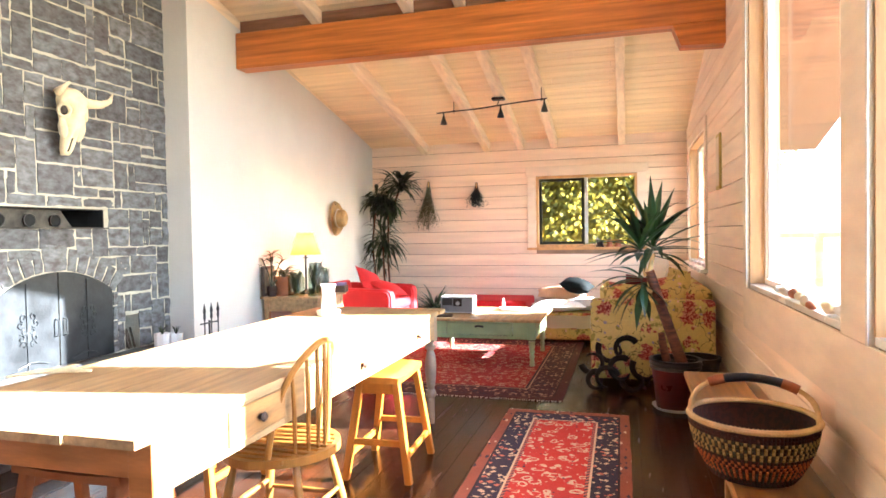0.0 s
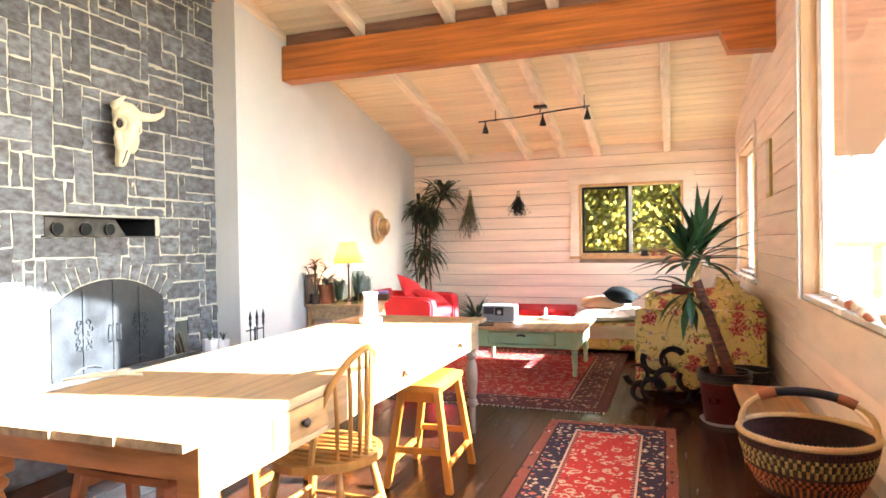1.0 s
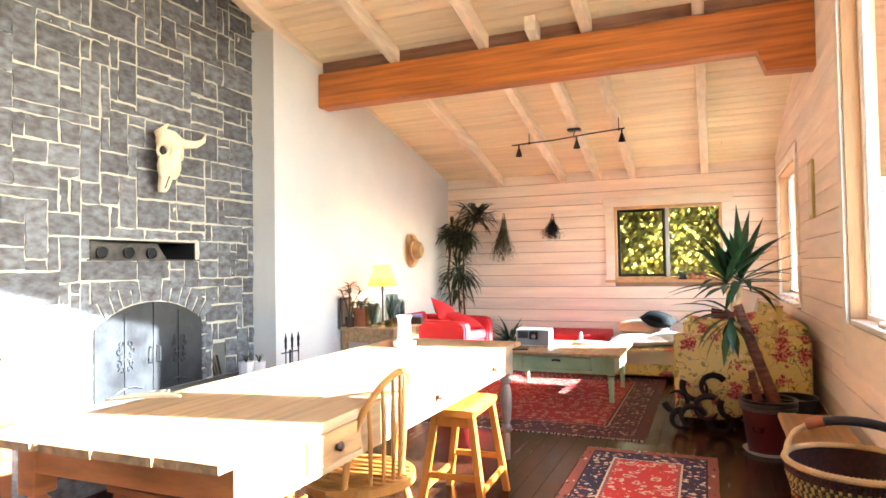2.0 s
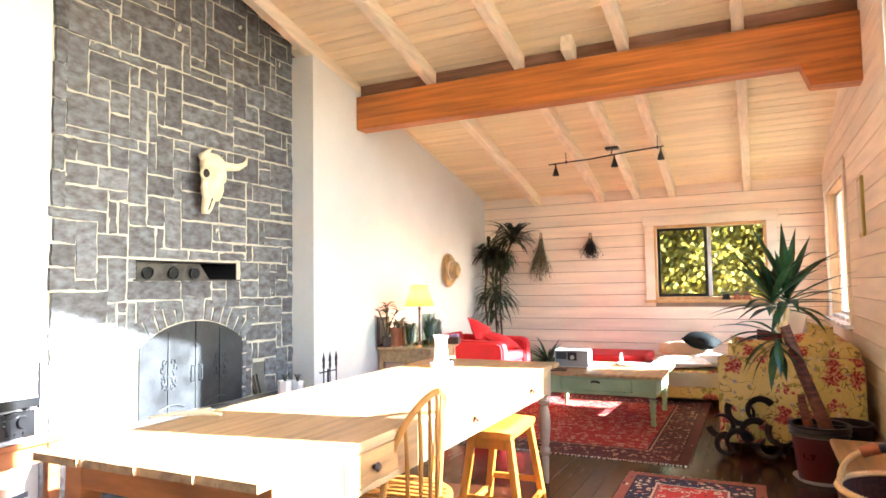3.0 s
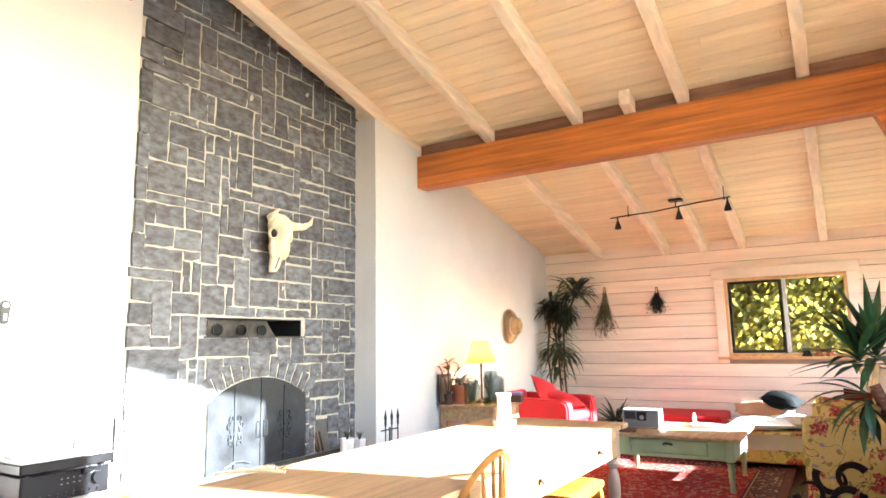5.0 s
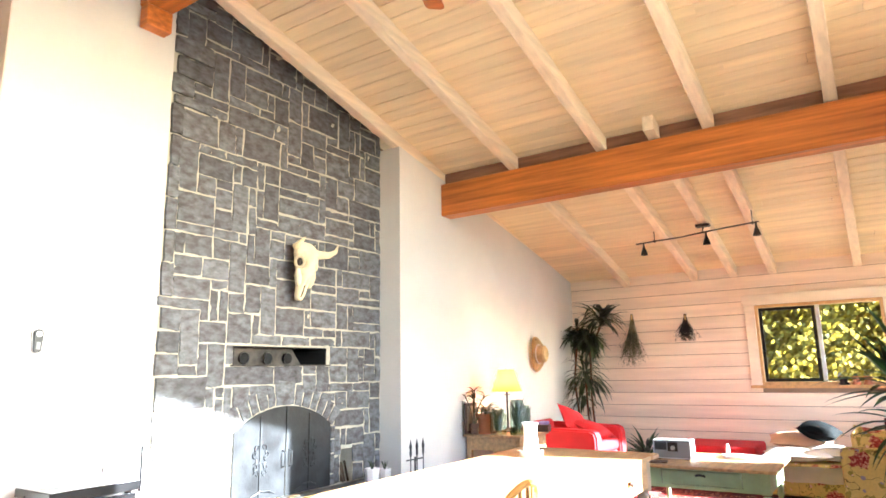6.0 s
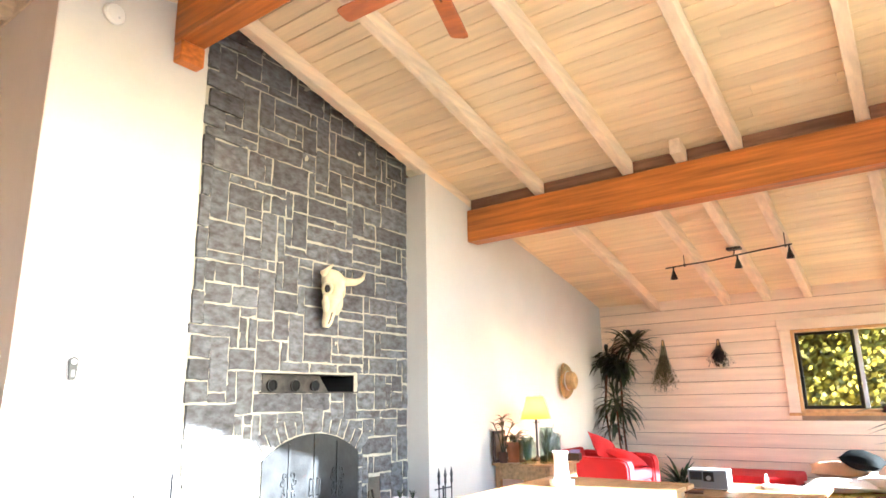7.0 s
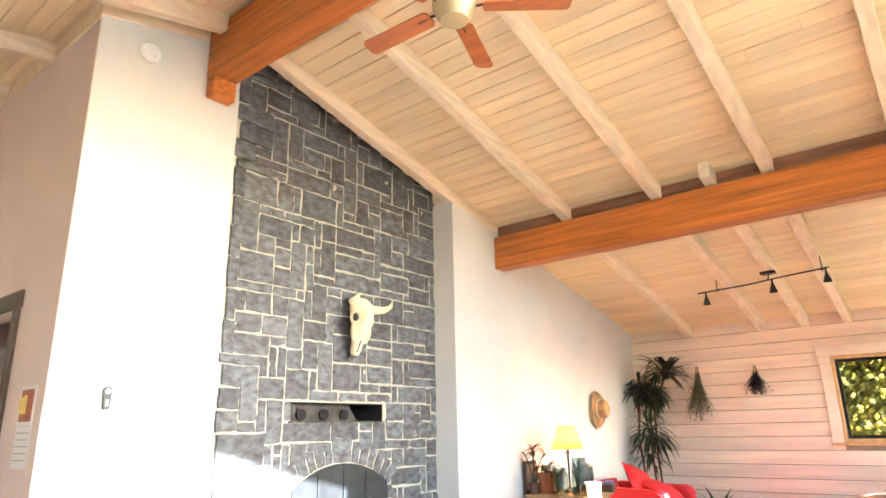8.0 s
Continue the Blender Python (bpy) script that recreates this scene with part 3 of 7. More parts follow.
ridge = thing("ridge_beam", "heavy orange fir ridge beam resting on a corbel", "beam", (0, 0, 0))
bm = B(); box(bm, XS, XR + 0.016, YRIDGE - 0.09, YRIDGE + 0.10, 3.70, 4.09, 0.01)
sub("beam", bm, M["fir"], ridge)
bm = B(); box(bm, XS + 0.004, XS + 0.10, YRIDGE - 0.085, YRIDGE + 0.095, 3.55, 3.70, 0.008)
sub("corbel", bm, M["fir"], ridge)
purlin = thing("purlin_beam", "long knotty orange fir beam crossing the room", "beam", (0, 0, 0))
bm = B(); box(bm, XL, XR, 5.24, 5.42, 2.86, 3.195, 0.008)
sub("beam", bm, M["fir"], purlin)
bm = B()                                                # blocking between the rafters over the purlin, darkened in colour for its shade
for xa, xb in ((-3.52, -2.757), (-2.663, -1.869), (-1.775, -1.399), (-1.305, -0.959), (-0.865, -0.092), (0.002, XR)):
    box(bm, xa, xb, 5.33, 5.365, 3.196, zc(5.365) - 0.002)
setting("trim_blocking", bm, M["cedar"], "whitewashed blocking over the cross beam, darkened as shade", "trim")
bm = B(); prism(bm, [(0.36, 2.859), (0.42, 2.70), (XR - 0.03, 2.69), (XR, 2.69), (XR, 2.859)], "y", 5.25, 5.41)
sub("corbel", bm, M["fir"], purlin)


# ---------------- windows ----------------
def pane(name, poly, axis, at, parent):
    bm = B(); prism(bm, poly, axis, at, at + 0.006)
    ob = sub(name, bm, M["glass"], parent)
    ob.visible_shadow = False
    return ob


def side_window(name, o, label, frame_w=0.034):
    """A window in the window wall; its head may slope with the roof."""
    y0, y1, z0, head = o
    w = tagged(new(name), label, "window", kind="structure")
    for nm, a, b in (("jamb", y0, y0 + 0.016), ("jamb", y1 - 0.016, y1)):
        bm = B(); prism(bm, [(a, z0 + 0.03), (b, z0 + 0.03), (b, head(b)), (a, head(a))], "x", XR + 0.002, XR + 0.172)
        sub(nm, bm, M["trim"], w)
    bm = B(); prism(bm, [(y0 + 0.022, head(y0 + 0.022) - 0.022), (y1 - 0.022, head(y1 - 0.022) - 0.022), (y1 - 0.022, head(y1 - 0.022)), (y0 + 0.022, head(y0 + 0.022))], "x", XR + 0.002, XR + 0.172)
    sub("head_jamb", bm, M["trim"], w)
    # pine sill; its white colour stands for the sun's glare on it
    bm = B(); box(bm, XR + 0.003, XR + 0.19, y0 + 0.001, y1 - 0.001, z0 - 0.002, z0 + 0.03, 0.004)
    sub("window_sill", bm, M["ceramic"], w, "pine sill coloured white for sun glare")
    f = frame_w
    a, b = y0 + 0.016, y1 - 0.016
    bm = B()
    h = lambda y: head(y) - 0.022
    for q in ([(a, z0 + 0.03), (a + f, z0 + 0.03), (a + f, h(a + f)), (a, h(a))], [(b - f, z0 + 0.03), (b, z0 + 0.03), (b, h(b)), (b - f, h(b - f))],
              [(a + f, z0 + 0.03), (b - f, z0 + 0.03), (b - f, z0 + 0.03 + f), (a + f, z0 + 0.03 + f)],
              [(a + f, h(a + f) - f), (b - f, h(b - f) - f), (b - f, h(b - f)), (a + f, h(a + f))]):
        prism(bm, q, "x", XR + 0.085, XR + 0.135)
    sub("window_frame", bm, M["whitetrim"], w)
    bm = B()
    for q in ([(a + f, z0 + 0.03 + f), (a + f + 0.02, z0 + 0.03 + f), (a + f + 0.02, h(a + f + 0.02) - f), (a + f, h(a + f) - f)],
              [(b - f - 0.02, z0 + 0.03 + f), (b - f, z0 + 0.03 + f), (b - f, h(b - f) - f), (b - f - 0.02, h(b - f - 0.02) - f)]):
        prism(bm, q, "x", XR + 0.1, XR + 0.125)
    sub("sash", bm, M["white"], w)
    pane("pane", [(a + f, z0 + 0.03 + f), (b - f, z0 + 0.03 + f), (b - f, h(b - f) - f), (a + f, h(a + f) - f)], "x", XR + 0.11, w)
    return w


def casing(bm, o, lo, hi, width=0.10):
    """Flat trim round an opening in the window wall: two uprights and the head."""
    y0, y1, z0, head = o
    for a, b in ((y0 - width, y0), (y1, y1 + width)):
        prism(bm, [(a, z0 - 0.002), (b, z0 - 0.002), (b, head(b) + width), (a, head(a) + width)], "x", lo, hi)
    prism(bm, [(y0, head(y0)), (y1, head(y1)), (y1, head(y1) + width), (y0, head(y0) + width)], "x", lo, hi)


w_a = side_window("window_2", W1, "tall pine-framed window looking onto a porch")
w_b = side_window("window_3", W2, "tall pine-framed window near the table")
w_c = side_window("window_4", W3, "small pine-framed side window with a white sill")
# the last of these is an unseen addition that brightens the room
w_d = side_window("fill_window", W4, "unseen window added at the near end for more light")
bm = B(); casing(bm, W3, XR - 0.02, XR + 0.001, 0.10)
sub("casing", bm, M["whitetrim"], w_c)
for w, o, far in ((w_a, W1, 0.14), (w_b, W2, 0.276), (w_d, W4, 0.326)):
    y0, y1, z0, head = o
    for nm, a, b, za, zb in (("casing", y1 + 0.002, y1 + far, z0 - 0.002, None), ("apron_board", y0 - 0.004, y1 + far, z0 - 0.26, z0 - 0.004)):
        bm = B(); prism(bm, [(a, za), (b, za), (b, zb or head(b) + 0.1), (a, zb or head(a) + 0.1)], "x", XR - 0.012, XR + 0.001)
        sub(nm, bm, M["whitetrim"], w)
    bm = B(); prism(bm, [(y0, head(y0)), (y1, head(y1)), (y1, head(y1) + 0.1), (y0, head(y0) + 0.1)], "x", XR - 0.012, XR + 0.001)
    sub("header", bm, M["whitetrim"], w)
    bm = B(); box(bm, XR - 0.018, XR - 0.013, y1 - 0.004, y1 + 0.014, z0, head(y1))
    sub("edge_bead", bm, M["ceramic"], w, "white painted edge strip")
bm = B(); box(bm, XR - 0.07, XR + 0.03, 6.43, 8.32, 0.86, 0.897, 0.004)
sub("stool_board", bm, M["ceramic"], w_c, "white painted window board")

# window in the far wall: pine frame, black sliding sash, whitewashed casing
wn = tagged(new("window_1"), "sliding window with pine frame and whitewashed casing", "window", kind="structure")
x0, x1, z0, z1 = FW
for nm, q, mt in (("casing", (x0 - 0.115, x0 - 0.002, z0 - 0.03, z1 + 0.002), "whitetrim"), ("casing", (x1 + 0.002, x1 + 0.115, z0 - 0.03, z1 + 0.002), "whitetrim"),
                  ("header", (x0 - 0.135, x1 + 0.135, z1 + 0.003, z1 + 0.13), "whitetrim")):
    bm = B(); box(bm, q[0], q[1], YF - 0.024 - (0.008 if nm == "header" else 0), YF - 0.001, q[2], q[3], 0.003)
    sub(nm, bm, M[mt], wn)
bm = B(); box(bm, x0 - 0.12, x1 + 0.12, YF - 0.055, YF + 0.10, z0 - 0.065, z0 - 0.031, 0.004)
sub("window_sill", bm, M["trim"], wn)
for q in ((x0, x0 + 0.03, z0 - 0.03, z1), (x1 - 0.03, x1, z0 - 0.03, z1), (x0 + 0.03, x1 - 0.03, z1 - 0.03, z1), (x0 + 0.03, x1 - 0.03, z0 - 0.03, z0 + 0.005)):
    bm = B(); box(bm, q[0], q[1], YF - 0.006, YF + 0.165, q[2], q[3], 0.002)
    sub("window_frame", bm, M["trim"], wn)
xm = -0.53
sash = None
for q in ((x0 + 0.035, x0 + 0.07, z0 + 0.01, z1 - 0.035), (xm - 0.035, xm, z0 + 0.01, z1 - 0.035), (x0 + 0.07, xm - 0.035, z1 - 0.07, z1 - 0.035), (x0 + 0.07, xm - 0.035, z0 + 0.01, z0 + 0.045)):
    bm = B(); box(bm, q[0], q[1], YF + 0.04, YF + 0.07, q[2], q[3], 0.002)
    sub("sash", bm, M["blackplastic"], wn, "black sliding sash rail")
bm = B(); box(bm, xm + 0.005, xm + 0.045, YF + 0.05, YF + 0.10, z0 + 0.006, z1 - 0.031, 0.002)
sub("mullion", bm, M["silver"], wn)
pane("pane", [(x0 + 0.07, z0 + 0.045), (xm - 0.035, z0 + 0.045), (xm - 0.035, z1 - 0.07), (x0 + 0.07, z1 - 0.07)], "y", YF + 0.052, wn)
pane("pane", [(xm + 0.045, z0 + 0.006), (x1 - 0.03, z0 + 0.006), (x1 - 0.03, z1 - 0.031), (xm + 0.045, z1 - 0.031)], "y", YF + 0.08, wn)

# doorway in the partition
dw = tagged(new("door_1"), "dark stained door frame around an open doorway", "door", kind="structure")
for nm, q in (("casing", (DOOR[1], DOOR[1] + 0.09, 0, DOOR[2])), ("casing", (DOOR[0] - 0.09, DOOR[0], 0, DOOR[2])), ("header", (DOOR[0] - 0.11, DOOR[1] + 0.11, DOOR[2] + 0.001, DOOR[2] + 0.11))):
    bm = B(); box(bm, q[0], q[1], YBREAST - 0.02, YBREAST - 0.001, q[2], q[3], 0.003)
    sub(nm, bm, M["brown"], dw)
bm = B(); box(bm, DOOR[1] - 0.045, DOOR[1] - 0.001, YBREAST + 0.125, YBREAST + 0.9, 0.01, DOOR[2] - 0.01, 0.003)
sub("door_leaf", bm, M["redpine"], dw, "red-brown door leaf standing open")

# boards that finish the plaster under the back slope
bm = B()
prism(bm, [(YBREAST - 0.012, zc(YBREAST) - 0.13), (YRIDGE - 0.092, zc(YRIDGE) - 0.145), (YRIDGE - 0.092, zc(YRIDGE) - 0.03), (YBREAST - 0.012, zc(YBREAST) - 0.004)], "x", XS + 0.005, XS + 0.016)
box(bm, XB, XS + 0.005, YBREAST - 0.013, YBREAST - 0.001, zc(YBREAST) - 0.14, zc(YBREAST) - 0.006)
setting("trim_frieze", bm, M["rafter"], "whitewashed frieze board under the ceiling", "trim")

# ---------------- outside ----------------
bm = B(); box(bm, -400, 400, -400, 400, -0.62, -0.55)
setting("ground", bm, M["grass"], "dry autumn grass reaching the horizon", "ground")
bm = B(); box(bm, XR + 0.175, 3.2, -2.5, 6.3, -0.14, -0.05)
setting("porch_floor", bm, M["greywood"], "weathered wooden porch floor outside", "porch")
rail = thing("porch_railing", "pine porch railing with square posts", "railing", (3.1, 0, -0.05))
for y in (-2.3, -0.6, 1.1, 2.8, 4.5, 6.2):
    bm = B(); box(bm, -0.05, 0.05, y - 0.05, y + 0.05, 0, 1.0, 0.005); sub("post", bm, M["trim"], rail)
for z in (0.15, 0.92):
    bm = B(); box(bm, -0.04, 0.04, -2.25, 6.15, z, z + 0.05, 0.004); sub("rail", bm, M["trim"], rail)

end_rail = thing("porch_end_railing", "orange pine railing closing the porch end", "railing", (0.95, 6.2, -0.05))
for x in (0.02, 0.66, 0.86, 1.4, 2.0):
    bm = B(); box(bm, x - 0.03, x + 0.03, -0.03, 0.03, 0, 1.24, 0.004); sub("post", bm, M["trim"], end_rail)
for z in (0.45, 1.24):
    bm = B(); box(bm, 0.0, 2.1, -0.045, 0.045, z, z + 0.045, 0.004); sub("rail", bm, M["trim"], end_rail)


def tree(x, y, h, spread, seed, n=22000, leaf="autumn", size=0.11):
    """A tapered trunk, limbs, and a loose crown of single leaves."""
    r = random.Random(seed)
    t = thing("tree", "autumn tree with a loose crown of yellow leaves", "tree", (x, y, -0.56), group="trees outside")
    bm = B()
    tube(bm, [(0, 0, 0), (r.uniform(-.1, .1), 0.05, h * 0.3), (r.uniform(-.2, .2), 0, h * 0.65), (r.uniform(-.2, .2), 0, h * 0.95)], [0.16, 0.12, 0.07, 0.015], 8)
    tips = []
    for k in range(9):
        z = h * r.uniform(0.12, 0.8)
        a = r.uniform(0, 6.28)
        L = spread * r.uniform(0.6, 1.0)
        e = Vector((math.cos(a) * L, math.sin(a) * L, z + h * r.uniform(0.05, 0.2)))
        tube(bm, [(0, 0, z), (e.x * 0.5, e.y * 0.5, z + (e.z - z) * 0.65), tuple(e)], [0.05, 0.03, 0.008], 6)
        tips += [e, e * 0.7 + Vector((0, 0, z * 0.3))]
    sub("trunk", bm, M["bark"], t, smooth=True)
    vs, fs = [], []
    blobs = [(tp + Vector((r.gauss(0, .3), r.gauss(0, .3), r.gauss(0, .3))), r.uniform(0.35, 0.8) * spread * 0.5) for tp in tips for _ in range(2)]
    blobs += [(Vector((r.gauss(0, spread * .5), r.gauss(0, spread * .5), h * r.uniform(.1, .95))), spread * 0.4) for _ in range(8)]
    for k in range(n):
        c, rad = r.choice(blobs)
        p = c + Vector((r.gauss(0, 1), r.gauss(0, 1), r.gauss(0, 0.8))) * rad * 0.6
        if p.z < 0.1:
            continue
        u = Vector((r.gauss(0, 1), r.gauss(0, 1), r.gauss(0, 1))).normalized() * size * r.uniform(0.5, 1.1)
        w = u.orthogonal().normalized() * size * 0.4
        i = len(vs)
        vs += [p - u * .5, p + w, p + u * .5, p - w]
        fs.append((i, i + 1, i + 2, i + 3))
    me = bpy.data.meshes.new("crown")
    me.from_pydata([tuple(v) for v in vs], [], fs)
    me.materials.append(M[leaf])
    ob = new("crown", me)
    ob.parent = t
    tagged(ob, "loose yellow autumn leaves")
    return t


for k, (x, y, h, s) in enumerate(((-2.6, 13.0, 5.0, 1.9), (-0.6, 14.2, 5.5, 2.1), (0.7, 13.4, 4.6, 1.6), (-4.2, 16.5, 6.5, 2.3), (0.9, 19.5, 7.5, 2.4), (0.2, 17.5, 7.0, 2.6), (-2.0, 18.5, 7.5, 2.6))):
    tree(x, y, h, s, 20 + k)

# woods behind the trees, thinning out towards their tops
rw = random.Random(77)
vs, fs = [], []
for k in range(15000):
    p = Vector((rw.uniform(-11.0, 4.3), 24.0 + rw.gauss(0, 0.8), 8.5 * rw.random() ** 1.25 - 0.5))
    p.z += 1.2 * noise.noise(Vector((p.x * 0.6, 3, 1)))
    u = Vector((rw.gauss(0, 1), rw.gauss(0, 1), rw.gauss(0, 1))).normalized() * rw.uniform(0.12, 0.3)
    w = u.orthogonal().normalized() * rw.uniform(0.06, 0.13)
    i = len(vs)
    vs += [tuple(p - u), tuple(p + w), tuple(p + u), tuple(p - w)]
    fs.append((i, i + 1, i + 2, i + 3))
me = bpy.data.meshes.new("far_woods")
me.from_pydata(vs, [], fs)
me.materials.append(M["autumn"])
tagged(new("far_woods", me), "yellow autumn woods far behind the house", "woods", kind="stuff")


# ---------------- fireplace ----------------
bm = B(); box(bm, XS, -3.30, YSTONE - 0.05, YSTEP - 0.002, 0.0, 0.41, 0.012, seg=2)
setting("hearth", bm, M["stone"], "raised hearth of grey bluestone slabs", "hearth")
AC, AHW, ASPR, ATOP = 3.43, 0.48, 0.90, 1.065        # arch: centre, half span, spring, crown
AR = (AHW ** 2 + (ATOP - ASPR) ** 2) / (2 * (ATOP - ASPR))
AZ = ATOP - AR


def arch_z(y, grow=0.0):
    return AZ + math.sqrt(max(0.0, (AR + grow) ** 2 - (y - AC) ** 2))


def stone_piece(bm, poly, depth, r):
    """A rough stone from four corners: a chipped, uneven face, and edges broken back to the mortar."""
    p00, p10, p11, p01 = (Vector(p) for p in poly)
    nu = max(3, min(6, round((p10 - p00).length / 0.045)))
    nv = max(3, min(6, round((p01 - p00).length / 0.045)))
    off = Vector((r.uniform(0, 50), r.uniform(0, 50), r.uniform(0, 50)))
    grid = []
    for i in range(nu + 1):
        row = []
        for j in range(nv + 1):
            u, v = i / nu, j / nv
            edge = i in (0, nu) or j in (0, nv)
            if not edge:
                u, v = u + r.gauss(0, 0.03), v + r.gauss(0, 0.03)
            p = p00.lerp(p10, u).lerp(p01.lerp(p11, u), v)
            if edge:
                p = p + Vector((r.gauss(0, 0.0025), r.gauss(0, 0.0025)))
            n = noise.noise(Vector((p.x * 14, p.y * 26, 0)) + off) * 0.008 + r.gauss(0, 0.0016)
            row.append((bm.verts.new((XS + (depth * 0.75 if edge else depth) + n, p.x, p.y)), p))
        grid.append(row)
    for i in range(nu):
        for j in range(nv):
            bm.faces.new((grid[i][j][0], grid[i + 1][j][0], grid[i + 1][j + 1][0], grid[i][j + 1][0]))
    rim = [grid[i][0] for i in range(nu + 1)] + [grid[nu][j] for j in range(1, nv + 1)] + [grid[i][nv] for i in range(nu - 1, -1, -1)] + [grid[0][j] for j in range(nv - 1, 0, -1)]
    back = [bm.verts.new((XS - 0.004, p.x, p.y)) for _, p in rim]
    for k in range(len(rim)):
        q = (k + 1) % len(rim)
        bm.faces.new((rim[k][0], rim[q][0], back[q], back[k]))


doors = thing("fireplace_doors", "black iron arched double doors with scroll hinges", "fireplace door", (0, 0, 0))
for s in (-1, 1):
    ys = [AC + s * (0.006 + (AHW - 0.012) * k / 8) for k in range(9)]
    bm = B(); prism(bm, [(ys[0], 0.415)] + [(y, arch_z(y) - 0.006) for y in ys] + [(ys[-1], 0.415)], "x", XS + 0.002, XS + 0.018)
    d = sub("door_panel", bm, M["iron"], doors)
    bm = B(); box(bm, XS + 0.018, XS + 0.026, AC + s * 0.24 - 0.009, AC + s * 0.24 + 0.009, 0.43, arch_z(AC + s * 0.24) - 0.03)
    sub("strap", bm, M["iron"], d)
    bm = B()
    for q in range(5):
        for sg in (-1, 1):
            a0 = q * 1.25
            cy, cz = AC + s * 0.24 + sg * (0.03 + 0.022 * (q % 2)), 0.60 + q * 0.045
            pts = [(XS + 0.024, cy + sg * 0.03 * (1 - k / 9) * math.cos(a0 + k * 0.75), cz + 0.03 * (1 - k / 11) * math.sin(a0 + k * 0.75)) for k in range(9)]
            tube(bm, pts, 0.004, 5)
    sub("scroll", bm, M["iron"], d, "wrought iron scrollwork")
    bm = B(); tube(bm, [(XS + 0.02, AC + s * 0.03, 0.62), (XS + 0.05, AC + s * 0.035, 0.63), (XS + 0.05, AC + s * 0.035, 0.73), (XS + 0.02, AC + s * 0.03, 0.74)], 0.005, 6)
    sub("handle", bm, M["iron"], d)
    bm = B(); tube(bm, [(XS + 0.02, AC + s * 0.1, 0.45), (XS + 0.03, AC + s * 0.17, 0.475), (XS + 0.03, AC + s * 0.24, 0.48), (XS + 0.02, AC + s * 0.32, 0.45)], 0.006, 6)
    sub("vent", bm, M["iron"], d)

vent = thing("heat_vent", "sooty steel heat exchanger with round pipe mouths", "heat vent", (0, 0, 0))
bm = B()
for q in ((2.9, 3.9, 1.33, 1.53),):
    box(bm, XS - 0.45, XS - 0.142, q[0], q[0] + 0.03, q[2], q[3]); box(bm, XS - 0.45, XS - 0.142, q[1] - 0.03, q[1], q[2], q[3])
    box(bm, XS - 0.47, XS - 0.45, q[0], q[1], q[2], q[3]); box(bm, XS - 0.45, XS - 0.142, q[0] + .03, q[1] - .03, q[3] - 0.03, q[3]); box(bm, XS - 0.45, XS - 0.142, q[0] + .03, q[1] - .03, q[2], q[2] + 0.03)
sub("box", bm, M["dark"], vent)
# lining blackened so that the slot's sides read as shaded
for q in ((3.851, 3.859, 1.366, 1.4995), (2.931, 2.939, 1.366, 1.4995), (2.939, 3.851, 1.493, 1.4995)):
    bm = B(); box(bm, XS - 0.1415, XS - 0.001, *q)
    sub("lining", bm, M["dark"], vent)
bm = B(); prism(bm, [(2.94, 1.367), (3.66, 1.367), (3.56, 1.492), (2.94, 1.492)], "x", XS - 0.10, XS - 0.088)
sub("plate", bm, M["steel"], vent)
# solid black discs, their colour giving the darkness inside the pipes
for y in (3.09, 3.31, 3.51):
    bm = B(); tube(bm, [(XS - 0.088, y, 1.415), (XS - 0.075, y, 1.415)], 0.043, 16)
    p_ = sub("pipe_mouth", bm, M["dark"], vent)
    bm = B(); tube(bm, [(XS - 0.073, y + 0.045 * math.cos(a), 1.415 + 0.045 * math.sin(a)) for a in [k * 0.42 for k in range(16)]], 0.004, 5)
    sub("rim", bm, M["steel"], p_)
bm = B(); box(bm, XS - 0.09, XS + 0.03, 2.91, 3.88, 1.355, 1.366)
sub("ledge", bm, M["steel"], vent)
kind_ = thing("kindling_bundle", "small dark kindling pushed into the stone niche", "kindling", (0, 0, 0))
for k in range(6):
    bm = B(); tube(bm, [(XS - 0.06 + 0.02 * (k % 3), 4.06 + 0.02 * k, 0.412), (XS - 0.09 + 0.015 * (k % 2), 4.07 + 0.02 * k, 0.52 + 0.01 * k)], 0.009, 6)
    sub("stick", bm, M["bark"], kind_)
# back of the niche, its depth's shade put into the colour
bm = B(); box(bm, XS - 0.3, XS - 0.142, 4.0, 4.23, 0.38, 0.72)
setting("niche_back", bm, M["dark"], "back of the niche, coloured black as shade", "niche")

# ox skull on the stone
bm = B()
rows = [(1.845, 0.028, 0.03, 0.085), (1.89, 0.045, 0.04, 0.09), (1.96, 0.05, 0.055, 0.10), (2.03, 0.062, 0.07, 0.11), (2.09, 0.085, 0.08, 0.12),
        (2.15, 0.105, 0.085, 0.12), (2.21, 0.115, 0.085, 0.11), (2.26, 0.10, 0.075, 0.09), (2.30, 0.085, 0.05, 0.07), (2.315, 0.03, 0.02, 0.06)]
rings = []
for z, hy, hx, cx in rows:
    rings.append([bm.verts.new((XS + 0.02 + cx + hx * math.cos(a) * (1 if math.cos(a) > 0 else 0.9), 3.475 + (z - 1.845) * 0.12 + hy * math.sin(a) * (1 + 0.12 * math.cos(2 * a)), z)) for a in [2 * math.pi * k / 20 for k in range(20)]])
for a, b in zip(rings, rings[1:]):
    for k in range(20):
        bm.faces.new((a[k], a[(k + 1) % 20], b[(k + 1) % 20], b[k]))
bm.faces.new(rings[0][::-1]); bm.faces.new(rings[-1])
bmesh.ops.subdivide_edges(bm, edges=bm.edges[:], cuts=1, use_grid_fill=True, smooth=0.6)
dents = set()
